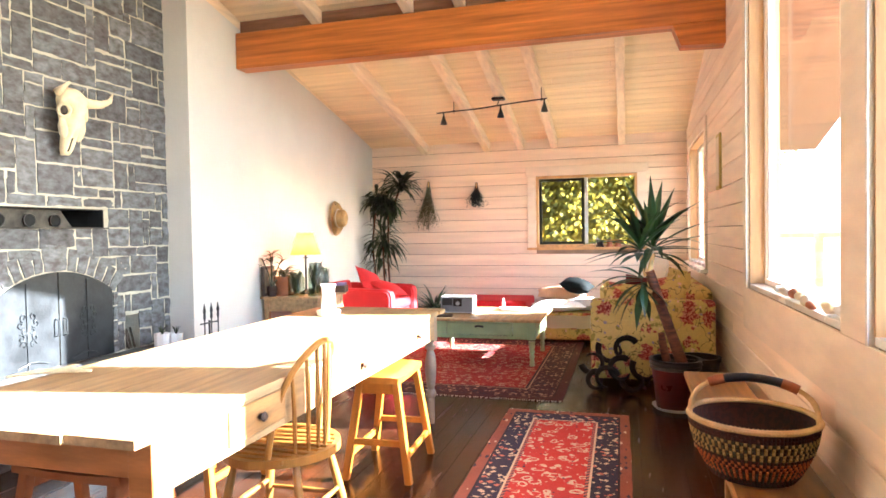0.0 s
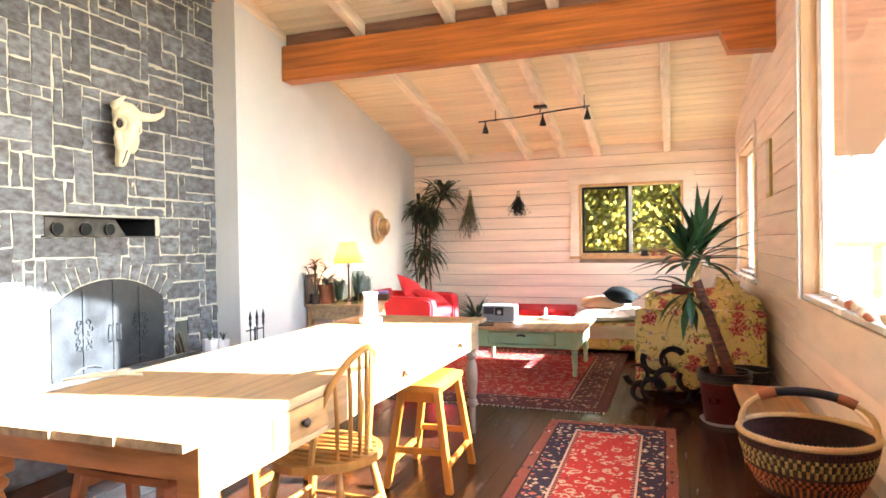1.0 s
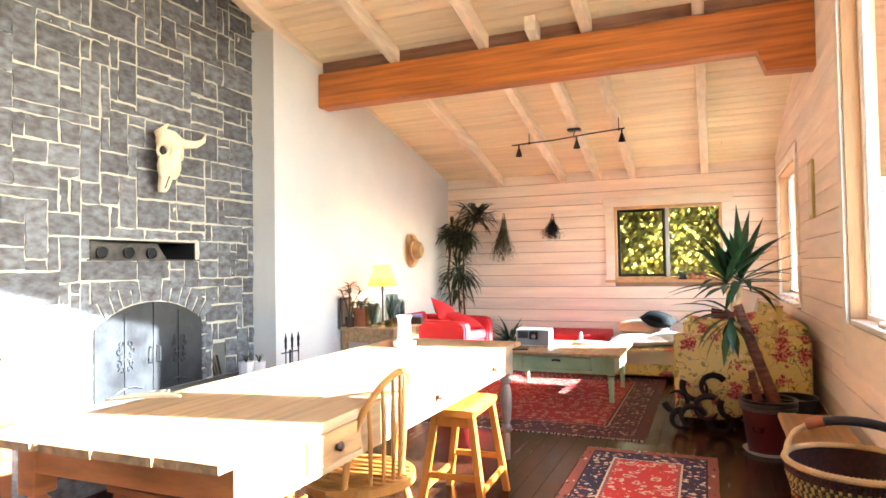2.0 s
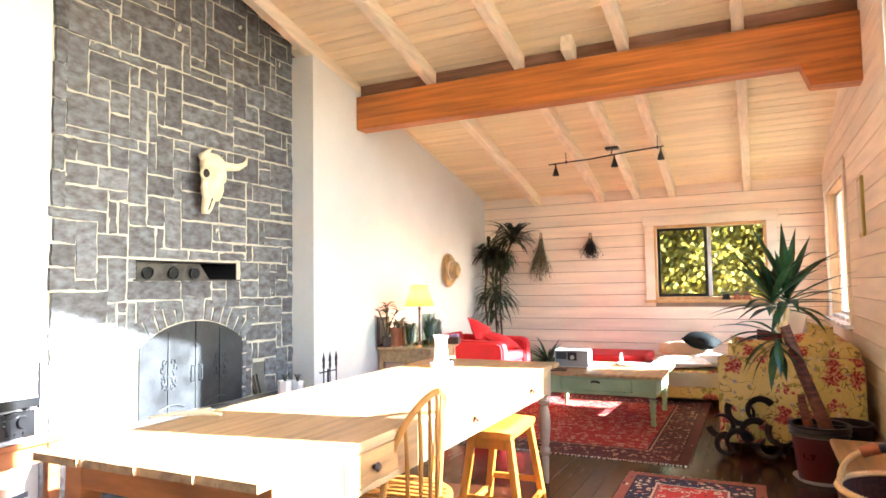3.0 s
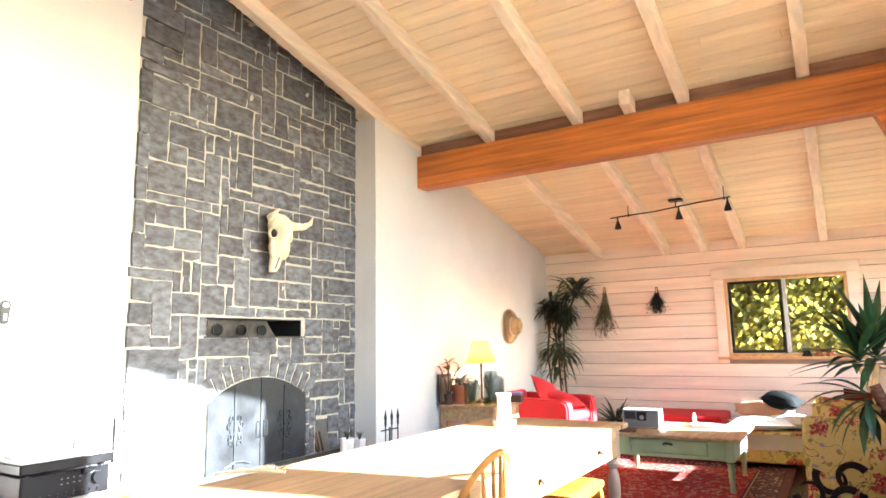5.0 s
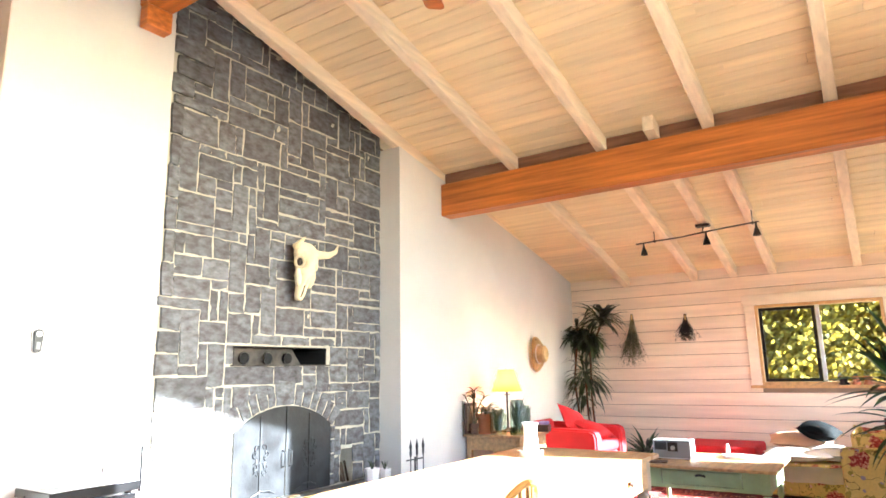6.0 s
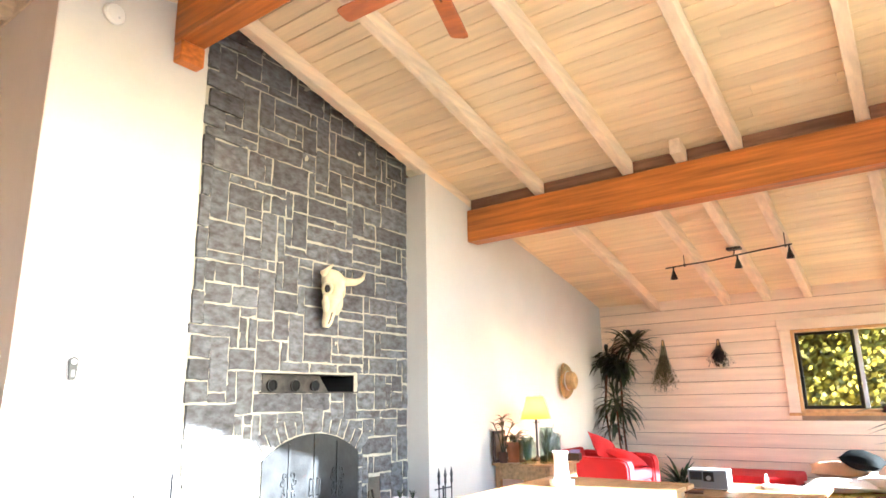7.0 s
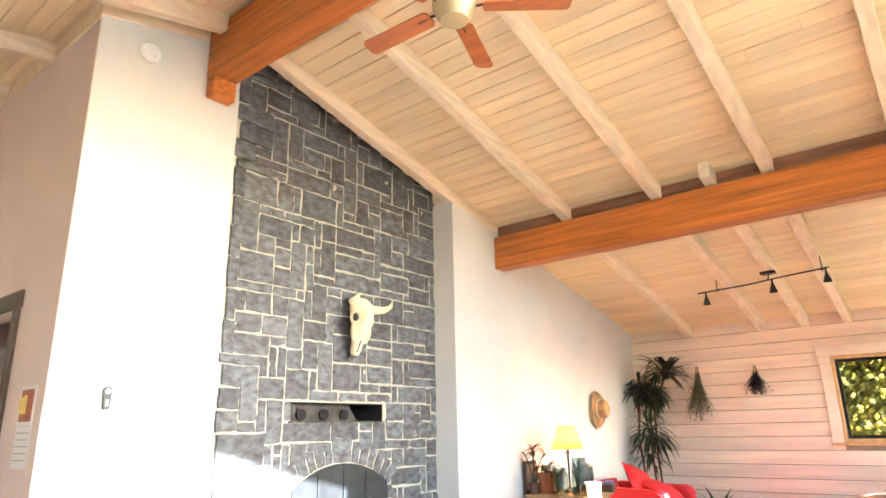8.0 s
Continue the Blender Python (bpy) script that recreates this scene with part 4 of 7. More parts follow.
for v in bm.verts:                                   # eye sockets, nasal hollow and cheek ridges; the deep faces get a painted shade
    for sg in (-1, 1):
        hollow = Vector((XS + 0.190, 3.508 + sg * 0.080, 2.14))
        d = (v.co - hollow).length
        if d < 0.034:
            dents.add(v)
        if d < 0.05:
            v.co += Vector((-0.8, -sg * 0.5, 0.0)) * 0.095 * (1 - d / 0.05) ** 0.5
        elif d < 0.07:
            v.co += (v.co - hollow).normalized() * 0.006
    d = abs(v.co.y - (3.475 + (v.co.z - 1.845) * 0.12))
    if 1.86 < v.co.z < 1.99 and d < 0.014 and v.co.x > XS + 0.1:
        dents.add(v)
    if 1.86 < v.co.z < 2.0 and d < 0.02 and v.co.x > XS + 0.1:
        v.co.x -= 0.03 * (1 - d / 0.02)
    if v.co.z < 2.06:
        v.co.y += 0.008 * noise.noise(v.co * 22)
    v.co += Vector((1, 1, 1)) * 0.004 * noise.noise(v.co * 30)
for f in bm.faces:
    f.material_index = 1 if all(v in dents for v in f.verts) else 0
tube(bm, [(XS + 0.10, 3.57, 2.245), (XS + 0.12, 3.66, 2.225), (XS + 0.14, 3.76, 2.235), (XS + 0.14, 3.84, 2.275), (XS + 0.13, 3.88, 2.335)], [0.04, 0.036, 0.028, 0.018, 0.005], 12)
tube(bm, [(XS + 0.10, 3.46, 2.26), (XS + 0.12, 3.42, 2.265), (XS + 0.16, 3.425, 2.29), (XS + 0.18, 3.46, 2.33)], [0.034, 0.028, 0.018, 0.008], 12)
tube(bm, [(XS, 3.53, 2.3), (XS + 0.06, 3.53, 2.3)], 0.006, 6)
# dark ball filling the near socket, coloured as its shade
eye_in = bmesh.ops.create_icosphere(bm, subdivisions=2, radius=0.030)["verts"]
for sg in (-1, 1):                                   # bony orbits, and the cheek ridges below them
    c = Vector((XS + 0.165, 3.507 + sg * 0.088, 2.135))
    t_ = Vector((0.8, -sg * 0.6, 0))
    tube(bm, [c + t_ * 0.036 * math.cos(a) + Vector((0, 0, 0.042 * math.sin(a))) for a in [2 * math.pi * k / 14 for k in range(15)]], 0.011, 7, cap=False)
    tube(bm, [c + Vector((-0.02, -sg * 0.004, -0.045)), c + Vector((-0.03, -sg * 0.012, -0.10)), c + Vector((-0.035, -sg * 0.03, -0.155)), c + Vector((-0.035, -sg * 0.04, -0.19))], [0.016, 0.030, 0.030, 0.010], 9)
for v in eye_in:
    v.co = Vector((v.co.x * 0.7 + XS + 0.163, v.co.y * 0.7 + 3.507 - 0.084, v.co.z * 1.15 + 2.135))
    for f in v.link_faces:
        f.material_index = 1
bmesh.ops.translate(bm, vec=(0.0, -0.035, 0.01), verts=bm.verts[:])
skull_mesh = mesh_of(bm, "ox_skull", M["bone"], True)
skull_mesh.materials.append(M["hollow"])
tagged(new("ox_skull", skull_mesh), "bleached ox skull with horns hanging on stone", "skull")

# stones of the chimney, laid in a rough coursed pattern
pieces = random.Random(11)
CY = 0.0733
NY, NZ = round((YSTEP - YSTONE) / CY), 50
Z0 = 0.41
used = [[False] * NZ for _ in range(NY)]
for i in range(NY):
    for j in range(NZ):
        y, z = YSTONE + (i + 0.5) * CY, Z0 + (j + 0.5) * CY
        ring = math.hypot(y - AC, z - AZ) < AR + 0.125 and abs(math.atan2(y - AC, z - AZ)) < math.atan2(AHW + 0.03, ASPR - AZ)
        if abs(y - AC) < AHW + 0.02 and z < arch_z(y) or ring:
            used[i][j] = True
        if SLOT[0] - 0.02 < y < SLOT[1] + 0.02 and SLOT[2] - 0.02 < z < 1.52 or NICHE[0] < y < NICHE[1] and z < 0.68:
            used[i][j] = True
        if z > zc(y) + 0.03:
            used[i][j] = True
laid = []


def lay_stone(i, j, w, h):
    """Takes a block of the wall's cells for one stone, if all of them are free."""
    if i < 0 or j < 0 or i + w > NY or j + h > NZ or any(used[a][b] for a in range(i, i + w) for b in range(j, j + h)):
        return False
    for a in range(i, i + w):
        for b in range(j, j + h):
            used[a][b] = True
    laid.append((i, j, w, h))
    return True


for shapes, tries in ((((5, 3), (4, 3), (5, 2), (6, 2), (2, 4), (2, 5)), 170), (((4, 2), (3, 2), (5, 2), (3, 3), (2, 3), (4, 2)), 420), (((3, 2), (4, 1), (2, 2), (3, 1), (2, 3), (1, 3)), 260)):
    for _ in range(tries):
        w, h = pieces.choice(shapes)
        lay_stone(pieces.randrange(-1, NY), pieces.randrange(0, NZ), w, h)
for j in range(NZ):
    for i in range(NY):
        if used[i][j]:
            continue
        w = 1
        while w < 4 and i + w < NY and not used[i + w][j]:
            w += 1
        h = 1
        while h < (2 if w > 1 else 3) and j + h < NZ and not any(used[a][j + h] for a in range(i, i + w)):
            h += 1
        lay_stone(i, j, w, h)
for i, j, w, h in laid:
    g = 0.0070
    jt = lambda: pieces.gauss(0, 0.0035)
    ya, yb, za, zb = YSTONE + i * CY + g, YSTONE + (i + w) * CY - g, Z0 + j * CY + g, Z0 + (j + h) * CY - g
    if i == 0:
        ya -= pieces.uniform(0.0, 0.035)
    bm = B()
    stone_piece(bm, [(ya + jt(), za + jt()), (yb + jt(), za + jt()), (yb + jt(), zb + jt()), (ya + jt(), zb + jt())], pieces.uniform(0.004, 0.012) + (0.022 if i == 0 else 0), pieces)
    part("stone", bm, M["stone"], wall_chimney)
A0 = math.atan2(AHW + 0.05, ASPR - AZ + 0.0)
KEY = 0.115                                             # the broad keystone's half angle
wing = [KEY + (A0 - KEY) * k / 6 for k in range(7)]
cuts = [-a + pieces.uniform(-0.008, 0.008) for a in reversed(wing)] + [a + pieces.uniform(-0.008, 0.008) for a in wing]
for a, b in zip(cuts, cuts[1:]):
    ga = 0.007 / AR
    top = (0.185 if a < 0 < b else 0.15) + pieces.uniform(-0.008, 0.008)
    bm = B()
    stone_piece(bm, [(AC + (AR + r_) * math.sin(t_), AZ + (AR + r_) * math.cos(t_)) for r_, t_ in ((0.004, a + ga), (0.004, b - ga), (top, b - ga), (top, a + ga))], pieces.uniform(0.008, 0.016), pieces)
    part("arch_stone", bm, M["stone"], wall_chimney)

zj = 0.415
while zj < 0.86:                                        # narrow jamb stones beside the door
    zk = min(0.885, zj + pieces.uniform(0.09, 0.17))
    bm = B(); stone_piece(bm, [(AC + AHW + 0.006, zj), (3.958, zj), (3.958, zk - 0.012), (AC + AHW + 0.006, zk - 0.012)], pieces.uniform(0.015, 0.026), pieces)
    part("stone", bm, M["stone"], wall_chimney)
    zj = zk

# hearth things
def planter(x, y, s):
    t = thing("white_planter", "small white ceramic pot with a sprout", "plant pot", (x, y, 0.41), group="pots on the hearth")
    bm = B(); lathe(bm, [(0.03 * s, 0), (0.045 * s, 0.02), (0.05 * s, 0.10 * s), (0.045 * s, 0.10 * s), (0.04 * s, 0.085 * s)], seg=8)
    sub("pot", bm, M["ceramic"], t)
    bm = B()
    r = random.Random(int(x * 100))
    for k in range(9):
        a = r.uniform(0, 6.3)
        tube(bm, [(0, 0, 0.08 * s), (0.02 * math.cos(a), 0.02 * math.sin(a), 0.13 * s), (0.04 * math.cos(a), 0.04 * math.sin(a), 0.15 * s)], [0.002, 0.003, 0.001], 4)
    sub("sprout", bm, M["leaf2"], t)


planter(-3.50, 4.14, 1.25)
planter(-3.47, 4.26, 1.1)
tools = thing("fire_tools", "black iron fireplace tools on a stand", "fire tools", (-3.20, 4.32, 0.0))
bm = B(); lathe(bm, [(0.11, 0), (0.11, 0.012), (0.03, 0.03)], seg=16); sub("base", bm, M["iron"], tools)
bm = B(); tube(bm, [(0, 0, 0.02), (0, 0, 0.62)], 0.008, 8); tube(bm, [(0, -0.11, 0.6), (0, 0.11, 0.6)], 0.006, 8); sub("stand", bm, M["iron"], tools)
for y in (-0.085, 0.0, 0.085):
    bm = B(); tube(bm, [(0.02, y, 0.06), (0.02, y, 0.63)], 0.005, 6)
    lathe(bm, [(0.005, 0.63), (0.011, 0.65), (0.008, 0.68), (0.013, 0.70), (0.007, 0.73), (0.002, 0.76)], (0.02, y, 0), 8)
    if y < 0:
        box(bm, 0.012, 0.028, y - 0.05, y + 0.05, 0.05, 0.15, 0.004)
    sub("tool", bm, M["iron"], tools)


# ---------------- dining end ----------------
TX0, TX1, TY0, TY1, TZ = -2.175, -1.222, 1.312, 4.24, 0.755
table = thing("farm_table", "long worn pine farm table with drawers", "table", ((TX0 + TX1) / 2, (TY0 + TY1) / 2, 0))
ox, oy = (TX0 + TX1) / 2, (TY0 + TY1) / 2
tr = random.Random(5)
xs = [TX0]
for w in (0.225, 0.255, 0.235, 0.232):
    xs.append(xs[-1] + w)
for k in range(4):                                       # lengthwise boards, ends ragged by wear
    bm = B()
    a, b = xs[k] + 0.0015, min(xs[k + 1], TX1) - 0.0015
    n = 26
    ends0 = [(a + (b - a) * i / n, TY0 + 0.009 * k + tr.uniform(0, 0.0015) + (0.012 if tr.random() < 0.03 else 0)) for i in range(n + 1)]
    poly = ends0 + [(b, TY1 - 0.13), (a, TY1 - 0.13)]
    prism(bm, [(x - ox, y - oy) for x, y in poly], "z", TZ - 0.026, TZ)
    sub("top_board", bm, M["tablewood"], table)
bm = B(); box(bm, TX0 - ox - 0.004, TX1 - ox + 0.004, TY1 - 0.128 - oy, TY1 - oy, TZ - 0.027, TZ + 0.001, 0.004)
sub("end_board", bm, M["tablewood"], table)
AZ0, AZ1 = 0.575, TZ - 0.027
ax0, ax1, ay0, ay1 = TX0 + 0.03, TX1 - 0.012, TY0 + 0.10, TY1 - 0.15
for q in ((ax0 + 0.07, ax1 - 0.07, ay0, ay0 + 0.025), (ax0 + 0.07, ax1 - 0.07, ay1 - 0.025, ay1)):
    bm = B(); box(bm, q[0] - ox, q[1] - ox, q[2] - oy, q[3] - oy, 0.622 if q[2] < 2 else AZ0, AZ1, 0.002)
    sub("apron", bm, M["endpine"] if q[2] < 2 else M["tablewood"], table)
bm = B(); box(bm, ax0 - ox, ax0 + 0.025 - ox, ay0 + .07 - oy, ay1 - .07 - oy, AZ0, AZ1, 0.002)
sub("apron", bm, M["tablewood"], table)
DR = [(1.745, 2.10), (2.62, 3.0), (3.48, 3.84)]
ys = [ay0 + 0.07] + [v for d in DR for v in d] + [ay1 - 0.07]
for a, b in zip(ys[::2], ys[1::2]):
    bm = B(); box(bm, ax1 - 0.025 - ox, ax1 - ox, a - oy, b - oy, AZ0, AZ1, 0.001)
    sub("apron", bm, M["tablewood"], table)
for a, b in DR:
    for z0, z1 in ((AZ0, AZ0 + 0.022), (AZ1 - 0.012, AZ1)):
        bm = B(); box(bm, ax1 - 0.025 - ox, ax1 - ox, a - oy, b - oy, z0, z1, 0.001)
        sub("rail", bm, M["tablewood"], table)
    bm = B(); box(bm, ax1 - 0.12 - ox, ax1 + 0.004 - ox, a + 0.004 - oy, b - 0.004 - oy, AZ0 + 0.025, AZ1 - 0.015, 0.003)
    d = sub("drawer", bm, M["drawerpine"], table, "plain drawer front with a dark knob")
    bm = B(); tube(bm, [(ax1 + 0.004 - ox, (a + b) / 2 - oy, 0.655), (ax1 + 0.012 - ox, (a + b) / 2 - oy, 0.655), (ax1 + 0.022 - ox, (a + b) / 2 - oy, 0.655), (ax1 + 0.03 - ox, (a + b) / 2 - oy, 0.655)], [0.008, 0.009, 0.018, 0.012], 12)
    sub("knob", bm, M["brown"], d, smooth=True)
TURN = [(0.018, 0.0), (0.021, 0.02), (0.023, 0.17), (0.020, 0.19), (0.034, 0.205), (0.036, 0.225), (0.030, 0.245), (0.020, 0.255), (0.026, 0.27), (0.036, 0.36),
        (0.039, 0.43), (0.033, 0.50), (0.024, 0.53), (0.022, 0.54), (0.038, 0.555), (0.040, 0.575), (0.024, 0.595), (0.024, 0.605)]
for x in (ax0 + 0.04, ax1 - 0.04):
    bm = B(); lathe(bm, [(r_, z_ * 0.918) for r_, z_ in TURN], (x - ox, ay1 - 0.035 - oy, 0), 18); box(bm, x - 0.038 - ox, x + 0.038 - ox, ay1 - 0.073 - oy, ay1 + 0.003 - oy, 0.555, AZ1, 0.002)
    sub("leg", bm, M["greywood"], table, "turned greyed wooden leg", smooth=True)


for x in (ax0 + 0.04, ax1 - 0.04):
    bm = B(); lathe(bm, [(r_, z_ * 0.9) for r_, z_ in TURN], (x - ox, ay0 + 0.036 - oy, 0), 18)
    box(bm, x - 0.041 - ox, x + 0.041 - ox, ay0 - 0.006 - oy, ay0 + 0.076 - oy, 0.545, AZ1, 0.003)
    sub("leg", bm, M["endpine"], table, "red-brown leg, square above and turned below", smooth=True)


def stool_at(x, y, turn, group="wooden stools", label="golden pine saddle stool standing by the table", mt="stool"):
    t = thing("stool", label, "stool", (x, y, 0), turn, group)
    H = 0.545
    bm = B()
    n = 10
    w, d, th = 0.125, 0.235, 0.036
    ringu, ringl = [], []
    for i in range(n + 1):
        u = -1 + 2 * i / n
        for s in (0,):
            ringu.append([bm.verts.new((w * v_, d * u * (1 - 0.04 * v_ * v_), H - 0.018 * (1 - u * u) * 0.6 - 0.006 * v_ ** 4)) for v_ in (-1, -0.93, -0.5, 0, 0.5, 0.93, 1)])
            ringl.append([bm.verts.new((w * v_ * 0.97, d * u * 0.98, H - th - 0.006 * (1 - u * u))) for v_ in (-1, -0.93, -0.5, 0, 0.5, 0.93, 1)])
    for i in range(n):
        for k in range(6):
            bm.faces.new((ringu[i][k], ringu[i + 1][k], ringu[i + 1][k + 1], ringu[i][k + 1]))
            bm.faces.new((ringl[i][k], ringl[i][k + 1], ringl[i + 1][k + 1], ringl[i + 1][k]))
        bm.faces.new((ringu[i][0], ringl[i][0], ringl[i + 1][0], ringu[i + 1][0]))
        bm.faces.new((ringu[i][6], ringu[i + 1][6], ringl[i + 1][6], ringl[i][6]))
    for i in (0, n):
        bm.faces.new(ringu[i] + ringl[i][::-1])
    sub("seat", bm, M[mt], t)
    top = {}
    for sx in (-1, 1):
        for sy in (-1, 1):
            a, b = Vector((sx * 0.098, sy * 0.185, H - th + 0.004)), Vector((sx * 0.172, sy * 0.232, 0))
            bm = B()
            ca = [bm.verts.new(a + Vector((dx * 0.019, dy * 0.019, 0))) for dx, dy in ((-1, -1), (1, -1), (1, 1), (-1, 1))]
            cb = [bm.verts.new(b + Vector((dx * 0.019, dy * 0.019, 0))) for dx, dy in ((-1, -1), (1, -1), (1, 1), (-1, 1))]
            bm.faces.new(ca); bm.faces.new(cb[::-1])
            for k in range(4):
                bm.faces.new((ca[k], cb[k], cb[(k + 1) % 4], ca[(k + 1) % 4]))
            bmesh.ops.bevel(bm, geom=bm.edges[:], offset=0.004, segments=1, affect="EDGES")
            sub("leg", bm, M[mt], t)
            top[sx, sy] = (a, b)
    at = lambda k, z: top[k][1].lerp(top[k][0], z / (H - th))
    for k1, k2, z in (((-1, -1), (-1, 1), 0.13), ((1, -1), (1, 1), 0.13), ((-1, -1), (1, -1), 0.2), ((-1, 1), (1, 1), 0.2), ((-1, -1), (1, -1), 0.46), ((-1, 1), (1, 1), 0.46)):
        p, q = at(k1, z), at(k2, z)
        bm = B()
        dd = (q - p).normalized()
        if z > 0.4:
            box(bm, min(p.x, q.x), max(p.x, q.x), p.y - 0.01, p.y + 0.01, z - 0.01, z + 0.07, 0.002)
        elif abs(dd.x) > abs(dd.y):
            box(bm, min(p.x, q.x), max(p.x, q.x), p.y - 0.011, p.y + 0.011, z - 0.016, z + 0.016, 0.003)
        else:
            box(bm, p.x - 0.011, p.x + 0.011, min(p.y, q.y), max(p.y, q.y), z - 0.016, z + 0.016, 0.003)
        sub("stretcher", bm, M[mt], t)
    return t


stool_at(-1.262, 3.25, 3)
stool_at(-1.74, 1.72, 88, label="red-brown pine stool tucked under the table end", mt="redpine")
stool_at(-2.05, 2.75, 0, label="golden pine stool on the table's chimney side")

# spindle-back chair with a slatted seat
chair = thing("windsor_chair", "hoop-back oak chair with a slatted seat", "chair", (-1.342, 2.26, 0), 90)
SH = 0.452
bm = B()
seatp = [(0.245 * math.cos(a) * (1.0 if math.sin(a) > 0 else 0.94), 0.232 * math.sin(a)) for a in [2 * math.pi * k / 28 for k in range(28)]]
inner = [(x * 0.90, y * 0.90) for x, y in seatp]
n = len(seatp)
A = [[bm.verts.new((x, y, z)) for x, y in pl] for pl, z in ((seatp, SH), (seatp, SH - 0.032), (inner, SH - 0.032), (inner, SH))]
for r0, r1 in zip(A, A[1:] + A[:1]):
    for k in range(n):
        bm.faces.new((r0[k], r0[(k + 1) % n], r1[(k + 1) % n], r1[k]))
sub("seat_rim", bm, M["chair"], chair)
for k in range(9):
    x = -0.190 + 0.0475 * k
    h = 0.232 * 0.93 * math.sqrt(max(0, 1 - (x / 0.226) ** 2))
    bm = B(); box(bm, x - 0.0145, x + 0.0145, -h, h, SH - 0.020, SH + 0.001, 0.003)
    sub("slat", bm, M["chair"], chair)
hoop = []
for k in range(25):
    a = math.pi * k / 24
    x = 0.205 * math.cos(a) * (1 + 0.04 * math.sin(a))
    z = SH - 0.02 + 0.435 * math.sin(a) ** 0.66
    hoop.append((x, -0.055 - 0.075 * (1 - abs(math.cos(a)) ** 2.2) - 0.15 * (z - SH), z))
bm = B(); tube(bm, hoop, 0.0135, 8); sub("hoop", bm, M["chair"], chair, smooth=True)
for k in range(7):
    x = -0.120 + 0.040 * k
    xt = x * 1.30
    zt = SH - 0.02 + 0.435 * (1 - (abs(xt) / 0.213) ** 2) ** 0.33
    yb = -0.185 + 0.06 * (x / 0.117) ** 2
    yt = -0.055 - 0.075 * (1 - (abs(xt) / 0.207) ** 2.2) - 0.15 * (zt - SH)
    bm = B(); tube(bm, [(x, yb, SH - 0.01), ((x + xt) / 2, (yb + yt) / 2 - 0.004, (SH + zt) / 2), (xt, yt, zt)], [0.008, 0.0095, 0.007], 7)
    sub("spindle", bm, M["chair"], chair, smooth=True)
feet = {}
for sx in (-1, 1):
    for sy in (-1, 1):
        a, b = Vector((sx * 0.13, sy * 0.13, SH - 0.03)), Vector((sx * 0.20, sy * 0.205, 0))
        bm = B(); tube(bm, [a, a.lerp(b, 0.3), a.lerp(b, 0.55), a.lerp(b, 0.62), b], [0.012, 0.018, 0.019, 0.017, 0.011], 10)
        sub("leg", bm, M["chair"], chair, smooth=True)
        feet[sx, sy] = (a, b)
for p, q, f in (((-1, -1), (-1, 1), 0.55), ((1, -1), (1, 1), 0.55), ((-1, -1), (1, -1), 0.48), ((-1, 1), (1, 1), 0.48)):
    u, w = feet[p][0].lerp(feet[p][1], f), feet[q][0].lerp(feet[q][1], f)
    bm = B(); tube(bm, [u, u.lerp(w, 0.5), w], [0.008, 0.012, 0.008], 8)
    sub("stretcher", bm, M["chair"], chair, smooth=True)

# on the table
jug = thing("white_jug", "tall white glazed jug standing on the table", "jug", (-1.885, 3.78, TZ + 0.001))
bm = B(); lathe(bm, [(0.048, 0), (0.052, 0.01), (0.048, 0.06), (0.042, 0.13), (0.044, 0.18), (0.052, 0.205), (0.048, 0.205), (0.040, 0.18), (0.038, 0.05)], seg=20)
sub("body", bm, M["ceramic"], jug, smooth=True)
bm = B(); lathe(bm, [(0.075, 0.0), (0.078, 0.035), (0.074, 0.035), (0.07, 0.006)], seg=20)
sub("dish", bm, M["ceramic"], jug, smooth=True)
ant = thing("deer_antler", "small pale forked antler lying on the table", "antler", (-2.11, 1.90, TZ + 0.012), 30)
bm = B(); tube(bm, [(-0.16, 0, 0), (-0.06, 0.02, 0.008), (0.06, 0.01, 0.012), (0.14, -0.03, 0.01)], [0.004, 0.010, 0.012, 0.006], 8)
sub("beam", bm, M["bone"], ant, smooth=True)
for a, b in (((0.02, 0.015, 0.01), (0.07, 0.07, 0.02)), ((0.08, 0.0, 0.012), (0.15, 0.03, 0.03))):
    bm = B(); tube(bm, [a, ((a[0] + b[0]) / 2, (a[1] + b[1]) / 2 + 0.008, 0.02), b], [0.008, 0.006, 0.002], 6)
    sub("tine", bm, M["horn"], ant, smooth=True)

# stereo on its cabinet, beside the chimney
cab = thing("stereo_cabinet", "red-brown wooden stand holding the stereo", "cabinet", (-3.50, 1.80, 0))
bm = B(); box(bm, -0.25, 0.25, -0.42, 0.32, 0.52, 0.55, 0.006); sub("top", bm, M["redpine"], cab)
for x in (-0.215, 0.215):
    for y in (-0.38, 0.28):
        bm = B(); box(bm, x - 0.025, x + 0.025, y - 0.03, y + 0.03, 0, 0.52, 0.003); sub("leg", bm, M["redpine"], cab)
for q in ((-0.24, 0.24, 0.255, 0.275), (-0.24, 0.24, -0.375, -0.355)):
    bm = B(); box(bm, q[0] + .05, q[1] - .05, q[2], q[3], 0.43, 0.52, 0.002); sub("apron", bm, M["redpine"], cab)
bm = B(); box(bm, 0.205, 0.225, -0.35, 0.25, 0.43, 0.52, 0.002); sub("apron", bm, M["redpine"], cab)
bm = B(); box(bm, -0.22, 0.22, -0.35, 0.25, 0.18, 0.205, 0.003); sub("shelf", bm, M["redpine"], cab)
